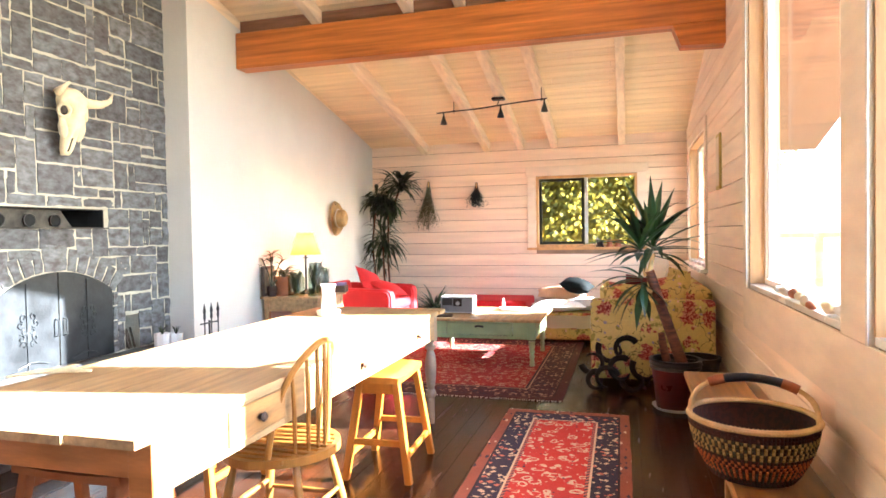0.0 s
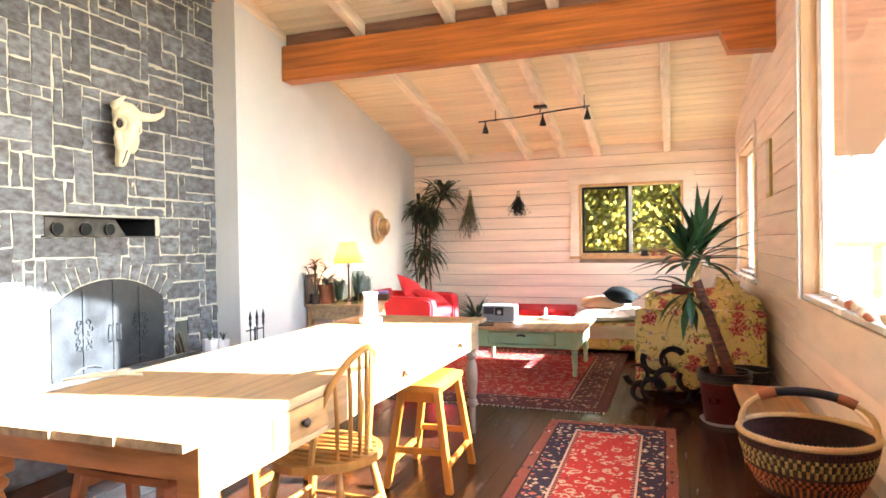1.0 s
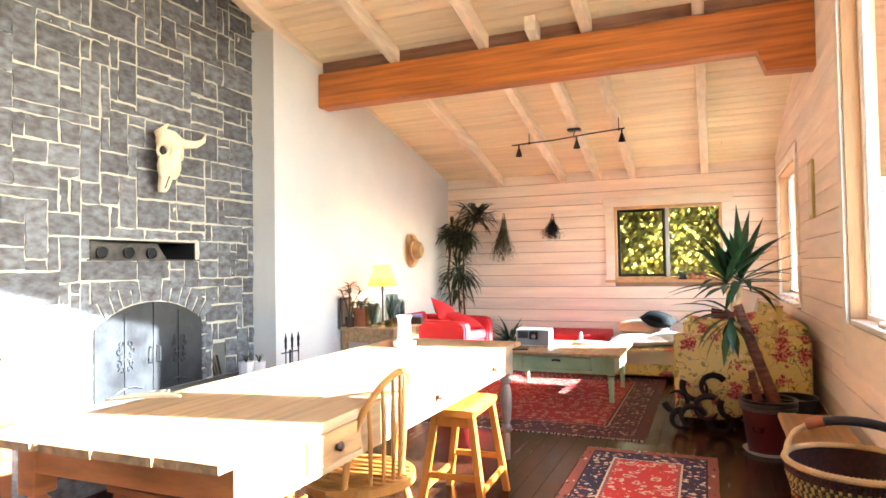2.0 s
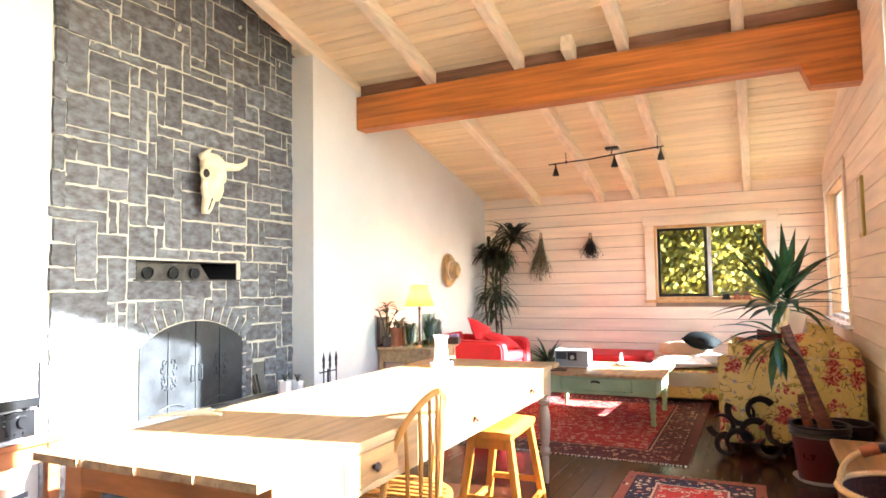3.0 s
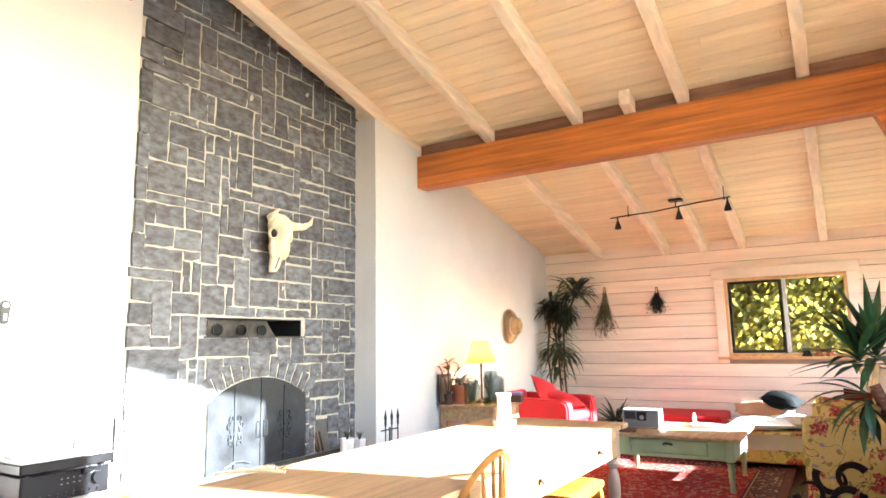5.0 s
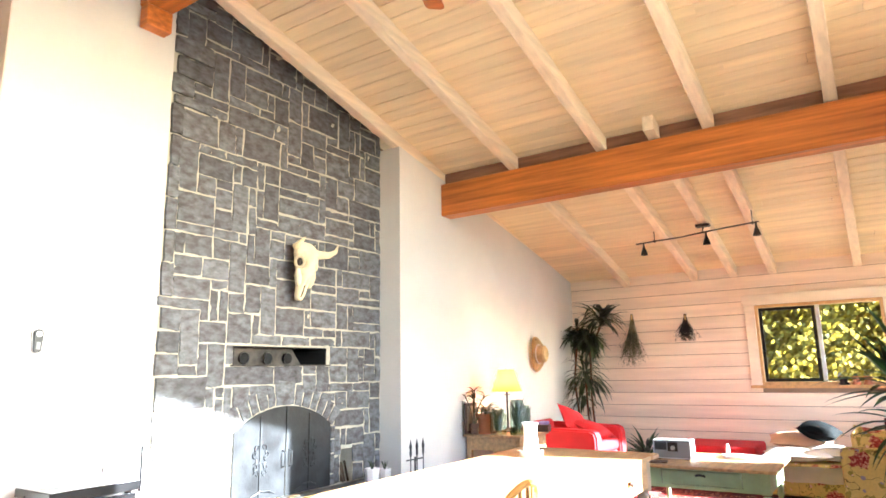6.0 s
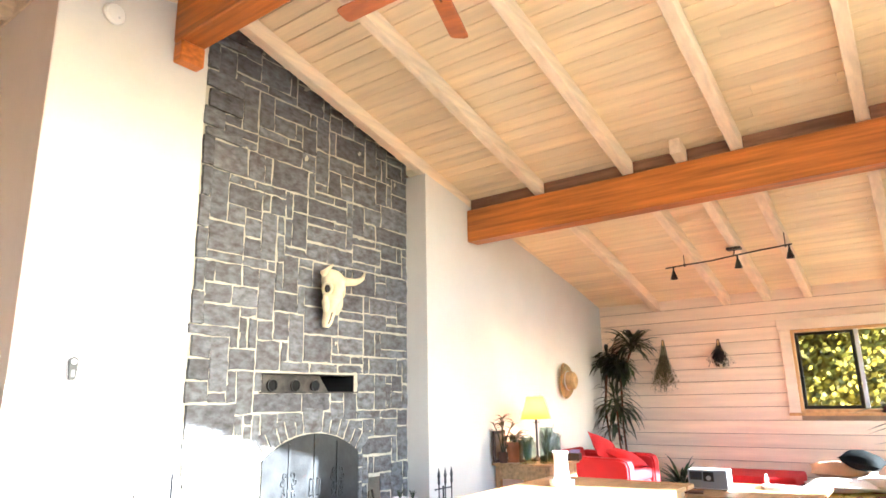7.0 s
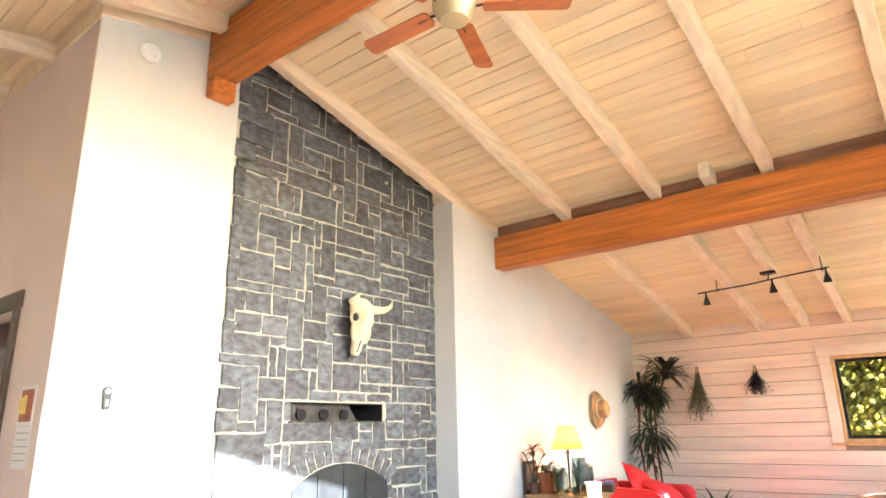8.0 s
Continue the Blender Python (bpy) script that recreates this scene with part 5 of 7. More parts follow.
for k in range(3):
    lp = thing("record_stack", "dark record sleeves lying on the shelf", "records", (-3.48 + 0.03 * k, 1.7 + 0.05 * k, 0.205 + 0.03 * k), 8 * k)
    bm = B(); box(bm, -0.15, 0.15, -0.15, 0.15, 0.0, 0.028, 0.002); sub("sleeves", bm, M[("blackplastic", "paper", "blackplastic")[k]], lp)
rec = thing("receiver", "black stereo receiver with a volume knob", "receiver", (-3.48, 1.80, 0.55))
bm = B(); box(bm, -0.17, 0.17, -0.22, 0.21, 0.012, 0.145, 0.004); sub("case", bm, M["blackplastic"], rec)
bm = B(); box(bm, 0.17, 0.176, -0.215, 0.205, 0.02, 0.14, 0.002); face = sub("front_panel", bm, M["blackplastic"], rec)
bm = B(); tube(bm, [(0.176, 0.14, 0.095), (0.196, 0.14, 0.095)], [0.03, 0.028], 20); sub("volume_knob", bm, M["blackplastic"], face)
for k in range(8):
    bm = B(); box(bm, 0.176, 0.18, -0.04 + 0.03 * (k % 4), -0.031 + 0.03 * (k % 4), 0.085 + 0.024 * (k // 4), 0.089 + 0.024 * (k // 4)); sub("button", bm, M["radiofront"], face)
for k in range(9):
    bm = B(); tube(bm, [(0.176, -0.17 + 0.04 * k, 0.038), (0.186, -0.17 + 0.04 * k, 0.038)], 0.009, 10); sub("dial", bm, M["blackplastic"], face)
for x in (-0.13, 0.13):
    for y in (-0.17, 0.17):
        bm = B(); tube(bm, [(x, y, 0), (x, y, 0.014)], 0.018, 10); sub("foot", bm, M["blackplastic"], rec)
tt = thing("turntable", "silver record player with a black tone arm", "turntable", (-3.48, 1.80, 0.695))
bm = B(); box(bm, -0.18, 0.18, -0.23, 0.22, 0.012, 0.06, 0.006); sub("plinth", bm, M["blackplastic"], tt)
bm = B(); box(bm, -0.178, 0.178, -0.228, 0.218, 0.06, 0.066, 0.002); sub("deck", bm, M["silver"], tt)
bm = B(); lathe(bm, [(0.145, 0.066), (0.15, 0.07), (0.15, 0.085), (0.004, 0.087)], (-0.01, -0.05, 0), 32); sub("platter", bm, M["silver"], tt, smooth=True)
bm = B(); lathe(bm, [(0.02, 0.066), (0.02, 0.10), (0.012, 0.12)], (-0.09, 0.17, 0), 12); tube(bm, [(-0.12, 0.18, 0.105), (-0.09, 0.17, 0.11), (0.04, 0.12, 0.105), (0.11, 0.05, 0.098)], [0.012, 0.005, 0.005, 0.007], 8); sub("tone_arm", bm, M["chrome"], tt, smooth=True)
bm = B(); box(bm, 0.155, 0.172, 0.222, 0.232, 0.0, 0.235, 0.002); sub("lid_stay", bm, M["blackplastic"], tt, "thin black upright stay")
for x in (-0.14, 0.14):
    for y in (-0.18, 0.18):
        bm = B(); tube(bm, [(x, y, 0), (x, y, 0.014)], 0.02, 10); sub("foot", bm, M["blackplastic"], tt)
rem = thing("remote_control", "slim silver remote control lying on the stand", "remote control", (-3.275, 1.86, 0.551), 6)
bm = B(); box(bm, -0.02, 0.02, -0.09, 0.09, 0, 0.016, 0.005); sub("body", bm, M["silver"], rem)

# on the walls here
wt = thing("wall_handset", "grey handset with round dial in wall cradle", "wall control", (XS + 0.005, 1.64, 1.49))


def tapered(scale, top, low):
    """The outline of a handset: round at the top and narrower at its foot."""
    up = [(scale * top * math.cos(a), 0.04 + scale * top * math.sin(a)) for a in [math.pi * k / 10 for k in range(11)]]
    dn = [(-scale * low * math.cos(a), -0.045 - scale * low * math.sin(a)) for a in [math.pi * k / 10 for k in range(11)]]
    return up + dn


bm = B(); prism(bm, tapered(1.0, 0.029, 0.021), "x", 0.0, 0.013); sub("cradle", bm, M["silver"], wt)
bm = B(); prism(bm, tapered(0.82, 0.029, 0.021), "x", 0.013, 0.03); hb = sub("handset", bm, M["grey"], wt)
bm = B(); tube(bm, [(0.03, 0.0, 0.038), (0.034, 0, 0.038)], 0.016, 16); sub("dial", bm, M["silver"], hb)
bm = B(); box(bm, 0.03, 0.0325, -0.010, 0.010, -0.045, -0.005, 0.001); sub("keypad", bm, M["radiofront"], hb)
sm = thing("smoke_detector", "round white smoke detector high on plaster", "smoke detector", (XS + 0.005, 1.65, 3.70))
bm = B(); tube(bm, [(0, 0, 0), (0.02, 0, 0), (0.034, 0, 0), (0.04, 0, 0)], [0.07, 0.07, 0.058, 0.03], 24); sub("cover", bm, M["ceramic"], sm)
bm = B(); tube(bm, [(0.036, 0.02, -0.03), (0.041, 0.02, -0.03)], 0.007, 8); sub("test_button", bm, M["silver"], sm)
cal = thing("wall_calendar", "wall calendar with an orange picture page", "calendar", (-3.98, YBREAST - 0.001, 1.56))
bm = B(); box(bm, -0.11, 0.11, -0.008, 0, -0.21, 0.0, 0.001); pg = sub("picture_page", bm, M["paper"], cal)
bm = B(); box(bm, -0.085, 0.085, -0.0105, -0.008, -0.19, -0.02); pi = sub("picture", bm, M["terracotta"], cal, "reddish orange printed picture")
bm = B(); tube(bm, [(0, -0.0115, -0.15), (0, -0.0115, -0.08), (0, -0.0115, -0.05)], [0.03, 0.04, 0.012], 10, flat=0.06); sub("motif", bm, M["yellow"], cal)
bm = B(); box(bm, -0.11, 0.11, -0.006, 0, -0.43, -0.215, 0.001); sub("date_page", bm, M["paper"], cal)
for k in range(5):
    bm = B(); box(bm, -0.09, 0.09, -0.008, -0.0062, -0.25 - 0.035 * k, -0.247 - 0.035 * k); sub("line", bm, M["blackplastic"], cal)

# ceiling fan on the ridge
fan = thing("ceiling_fan", "five-bladed wooden ceiling fan with pale motor", "ceiling fan", (-1.62, YRIDGE, 3.30))
bm = B(); tube(bm, [(0, 0, 0.08), (0, 0, 0.40)], 0.014, 10); sub("rod", bm, M["brass"], fan)
bm = B(); lathe(bm, [(0.02, -0.09), (0.07, -0.08), (0.095, -0.04), (0.11, 0.0), (0.105, 0.05), (0.06, 0.09), (0.02, 0.1)], seg=24); sub("motor", bm, M["brass"], fan, smooth=True)
for k in range(5):
    a = radians(110 + 72 * k)
    m_ = Matrix.Rotation(a, 4, "Z") @ Matrix.Rotation(radians(11), 4, "X")
    tip = [(0.58 - 0.03 + 0.03 * math.cos(q), (0.025 if q > 0 else -0.025) + 0.03 * math.sin(q)) for q in [math.pi * (i / 8 - 0.5) for i in range(9)]]
    bm = B(); prism(bm, [(0.16, -0.05), *tip, (0.16, 0.05), (0.145, 0.03), (0.145, -0.03)], "z", -0.004, 0.004)
    bmesh.ops.transform(bm, matrix=m_, verts=bm.verts[:])
    bl = sub("blade", bm, M["fanblade"], fan)
    bm = B(); tube(bm, [m_ @ Vector((0.09, 0, 0.0)), m_ @ Vector((0.14, 0, 0.008)), m_ @ Vector((0.22, 0, 0.008))], [0.012, 0.014, 0.018], 8, flat=0.5)
    sub("bracket", bm, M["brown"], bl)


# ---------------- living end ----------------
def rug(name, label, x, y, w, l, mt, turn=0.0, seed=1):
    t = thing(name, label, "rug", (x, y, 0.0), turn)
    bm = B()
    nx, ny = 14, 30
    r = random.Random(seed)
    top = [[bm.verts.new((w * (2 * i / nx - 1) + 0.006 * noise.noise(Vector((j * 0.5, seed, i))), l * (2 * j / ny - 1), 0.011 + 0.004 * max(0, noise.noise(Vector((i * 0.5, j * 0.35, seed)))))) for j in range(ny + 1)] for i in range(nx + 1)]
    for i in range(nx):
        for j in range(ny):
            bm.faces.new((top[i][j], top[i + 1][j], top[i + 1][j + 1], top[i][j + 1]))
    rim = [top[i][0] for i in range(nx + 1)] + [top[nx][j] for j in range(1, ny + 1)] + [top[i][ny] for i in range(nx - 1, -1, -1)] + [top[0][j] for j in range(ny - 1, 0, -1)]
    low = [bm.verts.new((v.co.x, v.co.y, 0.001)) for v in rim]
    for k in range(len(rim)):
        bm.faces.new((rim[k], low[k], low[(k + 1) % len(rim)], rim[(k + 1) % len(rim)]))
    sub("carpet", bm, M[mt], t, smooth=True)
    for s in (-1, 1):
        bm = B()
        for k in range(int(w * 110)):
            xx = -w + 2 * w * (k + 0.5) / int(w * 110)
            tube(bm, [(xx, s * l, 0.007), (xx + r.uniform(-.012, .012), s * (l + r.uniform(0.018, 0.035)), 0.004)], 0.0028, 4)
        sub("fringe", bm, M["cream"], t, "cream knotted fringe")
    return t


rug("runner_rug", "red and navy patterned runner rug with fringe", -0.395, 3.14, 0.415, 1.35, "runner", 0.5, 2)
rug("large_rug", "dark red patterned wool rug under the coffee table", -1.62, 6.08, 1.15, 1.30, "bigrug", 0, 3)

# coffee table, sage green with a wooden top
ct = thing("coffee_table", "sage green coffee table with a drawer", "coffee table", (-1.365, 6.34, 0.012))
for k in range(4):
    bm = B(); box(bm, -0.60, 0.60, -0.50 + 0.25 * k + 0.001, -0.25 + 0.25 * k - 0.001, 0.425, 0.45, 0.003)
    sub("top_board", bm, M["tablewood"], ct, "worn plank top")
bm = B(); box(bm, -0.46, 0.46, 0.40, 0.42, 0.255, 0.424, 0.002); sub("apron", bm, M["green"], ct)
for x in (-0.53, 0.51):
    bm = B(); box(bm, x, x + 0.02, -0.36, 0.36, 0.255, 0.424, 0.002); sub("apron", bm, M["green"], ct)
for q in ((-0.465, -0.33, 0.255, 0.424), (0.33, 0.465, 0.255, 0.424), (-0.33, 0.33, 0.255, 0.285), (-0.33, 0.33, 0.408, 0.424)):
    bm = B(); box(bm, q[0], q[1], -0.42, -0.40, q[2], q[3], 0.001); sub("apron", bm, M["green"], ct)
bm = B(); box(bm, -0.322, 0.322, -0.422, -0.36, 0.289, 0.404, 0.004); dr = sub("drawer", bm, M["green"], ct)
bm = B()
tube(bm, [(0.035 * math.cos(a), -0.424 - 0.018 * math.sin(a), 0.365 + 0.01 * math.sin(a)) for a in [math.pi * k / 10 for k in range(11)]], 0.010, 8)
sub("cup_handle", bm, M["iron"], dr, "dark iron cup pull", smooth=True)
for x in (-0.50, 0.50):
    for y in (-0.39, 0.39):
        bm = B(); box(bm, x - 0.036, x + 0.036, y - 0.036, y + 0.036, 0.25, 0.424, 0.003)
        lathe(bm, [(0.020, 0.0), (0.026, 0.012), (0.020, 0.03)] + [(0.034 - 0.008 * (k % 2) - 0.0012 * (8 - k), 0.04 + 0.024 * k) for k in range(9)], (x, y, 0), 14)
        sub("leg", bm, M["green"], ct, smooth=True)
radio = thing("table_radio", "silver table radio with a round dial", "radio", (-1.66, 6.28, 0.463))
bm = B(); box(bm, -0.17, 0.17, -0.08, 0.08, 0.008, 0.175, 0.008, seg=2); sub("case", bm, M["silver"], radio)
bm = B(); box(bm, -0.035, 0.055, -0.086, -0.0826, 0.075, 0.155, 0.001); sub("display", bm, M["blackplastic"], radio)
bm = B(); tube(bm, [(0.012, -0.086, 0.105), (0.012, -0.096, 0.105)], 0.020, 16); sub("dial", bm, M["chrome"], radio)
bm = B(); box(bm, -0.16, 0.16, -0.0825, -0.0802, 0.018, 0.166, 0.001); fp = sub("front_panel", bm, M["radiofront"], radio)
bm = B(); box(bm, -0.15, -0.045, -0.0845, -0.0826, 0.085, 0.155, 0.001); sub("grille", bm, M["grey"], fp)
for x in (-0.13, 0.13):
    bm = B(); box(bm, x - 0.02, x + 0.02, -0.06, 0.06, 0, 0.009); sub("foot", bm, M["blackplastic"], radio)
cd = thing("candle_holder", "white candle in a shallow glass dish", "candle", (-1.27, 6.68, 0.463))
bm = B(); lathe(bm, [(0.04, 0), (0.06, 0.012), (0.055, 0.012), (0.03, 0.004)], seg=20); sub("dish", bm, M["ceramic"], cd, smooth=True)
bm = B(); lathe(bm, [(0.018, 0.005), (0.018, 0.07), (0.012, 0.08), (0.012, 0.11), (0.006, 0.112)], seg=14); sub("candle", bm, M["wax"], cd, smooth=True)
pl = thing("white_tray", "wide shallow white tray on the coffee table", "tray", (-1.12, 6.55, 0.463))
bm = B(); lathe(bm, [(0.15, 0), (0.17, 0.03), (0.165, 0.03), (0.145, 0.006)], seg=28, squash=(1, 0.6)); sub("bowl", bm, M["ceramic"], pl, smooth=True)
bk = thing("paperback_book", "thin dark book lying on the coffee table", "book", (-1.74, 5.98, 0.463), 12)
bm = B(); box(bm, -0.09, 0.09, -0.06, 0.06, 0, 0.014, 0.001); sub("cover", bm, M["brown"], bk)


def soft_box(bm, x0, x1, y0, y1, z0, z1, r=0.05, puff=0.012, n=7, m=None):
    """An upholstered block: rounded edges and a slight crown to each face."""
    vs = box(bm, x0, x1, y0, y1, z0, z1, r, seg=4)
    c, h = Vector(((x0 + x1) / 2, (y0 + y1) / 2, (z0 + z1) / 2)), Vector(((x1 - x0) / 2, (y1 - y0) / 2, (z1 - z0) / 2))
    if m is not None:
        bmesh.ops.transform(bm, matrix=m, verts=vs)
    return vs


# floral sofa along the window wall, end towards the room
sofa = thing("floral_sofa", "yellow floral sofa with red flowers", "sofa", (0.20, 6.40, 0))
L0, L1 = -1.05, 1.05
bm = B(); soft_box(bm, -0.47, 0.44, L0 + 0.02, L1 - 0.02, 0.07, 0.36, 0.03); sub("base", bm, M["floral"], sofa, smooth=True)
bm = B(); soft_box(bm, -0.49, 0.47, L0 - 0.02, L0 + 0.16, 0.065, 0.715, 0.035); sub("arm", bm, M["floral"], sofa, "tall square floral arm", smooth=True)
bm = B(); soft_box(bm, -0.49, 0.47, L1 - 0.18, L1, 0.065, 0.66, 0.035); sub("arm", bm, M["floral"], sofa, smooth=True)
bm = B(); soft_box(bm, 0.27, 0.475, L0 + 0.161, L1 - 0.181, 0.36, 0.79, 0.06); sub("backrest", bm, M["floral"], sofa, smooth=True)
for y0, y1 in ((-0.88, 0.0), (0.005, 0.86)):
    bm = B(); soft_box(bm, -0.48, 0.265, y0, y1, 0.361, 0.49, 0.05); sub("seat_cushion", bm, M["floral"], sofa, smooth=True)
for x in (-0.42, 0.40):
    for y in (L0 + 0.05, L1 - 0.06):
        bm = B(); tube(bm, [(x, y, 0), (x, y, 0.07)], [0.02, 0.03], 10); sub("foot", bm, M["brown"], sofa)


def pillow(x, y, z, sx, sy, sz, rot, mt, label, name="cushion", group=""):
    bm = B(); cushion(bm, 0, 0, 0, sx, sy, sz, Euler([radians(a) for a in rot]).to_matrix().to_4x4(), sag=0.06)
    lo = min(v.co.z for v in bm.verts)
    t = thing(name, label, "cushion" if name == "cushion" else name.split("_")[-1], (x, y, z), group=group)
    for v in bm.verts:
        v.co.z -= lo
    sub("cover", bm, M[mt], t, smooth=True)
    return t


pillow(-0.02, 5.72, 0.49, 0.38, 0.36, 0.16, (58, 8, 14), "floral", "floral cushion leaning on the sofa arm")
pillow(0.16, 5.86, 0.49, 0.40, 0.38, 0.13, (70, 6, -10), "maroon", "maroon cushion leaning on the sofa arm")
pillow(0.34, 5.76, 0.49, 0.42, 0.40, 0.16, (62, -12, -16), "floral", "yellow floral cushion in the sofa corner")
pillow(0.30, 6.40, 0.49, 0.44, 0.44, 0.15, (68, 14, -40), "floral", "floral cushion slumped against the back")
pillow(0.20, 6.05, 0.52, 0.5, 0.52, 0.16, (70, -8, -62), "white", "white pillow lit by the side window")
# floral seat under the far window, with bedding
ott = thing("floral_daybed", "low floral daybed under the far window", "daybed", (-0.72, 7.85, 0))
bm = B(); soft_box(bm, -0.42, 0.48, -0.62, 0.62, 0.05, 0.28, 0.04); sub("base", bm, M["floral"], ott, smooth=True)
bm = B(); soft_box(bm, -0.42, 0.48, -0.63, 0.62, 0.281, 0.36, 0.035); sub("mattress", bm, M["floral"], ott, smooth=True)
for x in (-0.36, 0.42):
    for y in (-0.55, 0.55):
        bm = B(); tube(bm, [(x, y, 0), (x, y, 0.06)], 0.025, 8); sub("foot", bm, M["brown"], ott)
pillow(-0.76, 7.36, 0.36, 0.62, 0.40, 0.14, (0, 0, 6), "white", "crumpled white pillow on the daybed", "bed_pillow")
pillow(-0.42, 7.50, 0.36, 0.62, 0.42, 0.15, (0, 3, -8), "white", "white pillow stacked on the daybed", "bed_pillow")
pillow(-0.74, 7.66, 0.44, 0.60, 0.40, 0.17, (8, 4, 8), "peach", "peach pillow on the daybed", "bed_pillow")
pillow(-0.56, 7.52, 0.545, 0.36, 0.30, 0.19, (4, 12, -12), "navy", "dark teal blanket folded on the pillows", "folded_blanket")
th = thing("grey_throw", "grey patterned throw hanging off the daybed", "throw", (-0.70, 7.23, 0.22))
bm = B()
g_ = [[bm.verts.new((-0.25 + 0.6 * i / 10, -0.025 + 0.012 * noise.noise(Vector((i * 0.8, j * 0.6, 3))) - 0.006 * (6 - j) * 0.2, 0.145 * j / 6 - 0.03 + 0.012 * noise.noise(Vector((i * 0.6, 7, 1))))) for j in range(7)] for i in range(11)]
for i in range(10):
    for j in range(6):
        bm.faces.new((g_[i][j], g_[i + 1][j], g_[i + 1][j + 1], g_[i][j + 1]))
bmesh.ops.solidify(bm, geom=bm.faces[:], thickness=0.008)
sub("cloth", bm, M["cream"], th, smooth=True)
# red daybed against the far wall
rb = thing("red_bench", "low red upholstered bench along the boards", "bench", (-1.80, 8.05, 0))
bm = B(); soft_box(bm, -0.28, 0.62, -0.38, 0.40, 0.10, 0.32, 0.03); sub("base", bm, M["maroon"], rb, smooth=True)
bm = B(); soft_box(bm, -0.28, 0.62, -0.39, 0.40, 0.321, 0.44, 0.04); sub("seat_cushion", bm, M["red"], rb, smooth=True)
for x in (-0.22, 0.55):
    for y in (-0.32, 0.34):
        bm = B(); box(bm, x - 0.02, x + 0.02, y - 0.02, y + 0.02, 0, 0.1); sub("leg", bm, M["brown"], rb)

# red armchair by the left wall
ac = thing("red_armchair", "bright red upholstered armchair with wide arms", "armchair", (-2.93, 7.02, 0), 0)
bm = B(); soft_box(bm, -0.40, 0.38, -0.30, 0.30, 0.12, 0.40, 0.03); sub("seat", bm, M["red"], ac, smooth=True)
for y0, y1 in ((-0.47, -0.302), (0.302, 0.47)):
    bm = B()
    prof = [(-0.44, 0.10), (0.40, 0.10), (0.42, 0.14), (0.42, 0.58), (0.40, 0.635), (0.34, 0.66), (-0.44, 0.68)]
    vs = prism(bm, [(x, z) for x, z in prof], "y", y0, y1)
    bmesh.ops.bevel(bm, geom=[e for e in bm.edges if abs(e.verts[0].co.y - e.verts[1].co.y) < 1e-6], offset=0.02, segments=3, affect="EDGES")
    sub("arm", bm, M["red"], ac, smooth=True)
bm = B(); soft_box(bm, -0.09, 0.09, -0.30, 0.30, 0.0, 0.42, 0.05, m=Matrix.Translation((-0.40, 0, 0.30)) @ Matrix.Rotation(radians(-12), 4, "Y")); sub("backrest", bm, M["red"], ac, smooth=True)
bm = B(); soft_box(bm, -0.34, 0.40, -0.298, 0.298, 0.401, 0.53, 0.05); sub("seat_cushion", bm, M["red"], ac, smooth=True)
for x in (-0.36, 0.36):
    for y in (-0.40, 0.40):
        bm = B(); tube(bm, [(x, y, 0), (x, y, 0.11)], [0.016, 0.022], 8); sub("leg", bm, M["brown"], ac)
pillow(-2.94, 7.02, 0.53, 0.40, 0.36, 0.14, (46, 22, 66), "red", "red cushion leaning in the armchair")
pillow(-2.74, 7.06, 0.53, 0.44, 0.40, 0.15, (22, 6, 84), "red", "soft red cushion slumped on the seat")

# side table by the wall with its lamp and plants
st = thing("side_table", "pale pine side table against the wall", "side table", (-3.19, 5.86, 0))
SZ = 0.68
bm = B(); box(bm, -0.32, 0.32, -0.32, 0.32, SZ - 0.025, SZ, 0.005); sub("top", bm, M["tablewood"], st)
for q in ((-0.27, 0.27, -0.285, -0.265), (-0.27, 0.27, 0.265, 0.285)):
    bm = B(); box(bm, q[0], q[1], q[2], q[3], SZ - 0.15, SZ - 0.026, 0.002); sub("apron", bm, M["tablewood"], st)
for x in (-0.29, 0.27):
    bm = B(); box(bm, x, x + 0.02, -0.24, 0.24, SZ - 0.15, SZ - 0.026, 0.002); sub("apron", bm, M["tablewood"], st)
for x in (-0.272, 0.272):
    for y in (-0.265, 0.265):
        bm = B(); box(bm, x - 0.025, x + 0.025, y - 0.025, y + 0.025, 0, SZ - 0.026, 0.004); sub("leg", bm, M["tablewood"], st)
lamp = thing("table_lamp", "lit table lamp with an amber cloth shade", "lamp", (-3.20, 5.92, SZ + 0.001))
bm = B(); lathe(bm, [(0.07, 0), (0.07, 0.012), (0.025, 0.03), (0.012, 0.05), (0.010, 0.30), (0.012, 0.42)], seg=16); sub("stem", bm, M["iron"], lamp, smooth=True)
bm = B(); tube(bm, [(-0.035, 0, 0.37), (0.035, 0, 0.37)], 0.004, 6); sub("bar", bm, M["iron"], lamp)
bm = B(); lathe(bm, [(0.155, 0.405), (0.085, 0.625)], seg=28, cap=False); bmesh.ops.solidify(bm, geom=bm.faces[:], thickness=0.002); sub("shade", bm, M["shade"], lamp, "amber cloth shade glowing warm", smooth=True)
bm = B(); lathe(bm, [(0.012, 0.42), (0.012, 0.45), (0.008, 0.455)], seg=12); sub("socket", bm, M["iron"], lamp, smooth=True)
lp = new("lamp_light", bpy.data.lights.new("lamp_light", "POINT"))
lp.data.energy, lp.data.color, lp.data.shadow_soft_size = 1.6, (1.0, 0.62, 0.28), 0.04
lp.location = (-3.20, 5.92, SZ + 0.50)
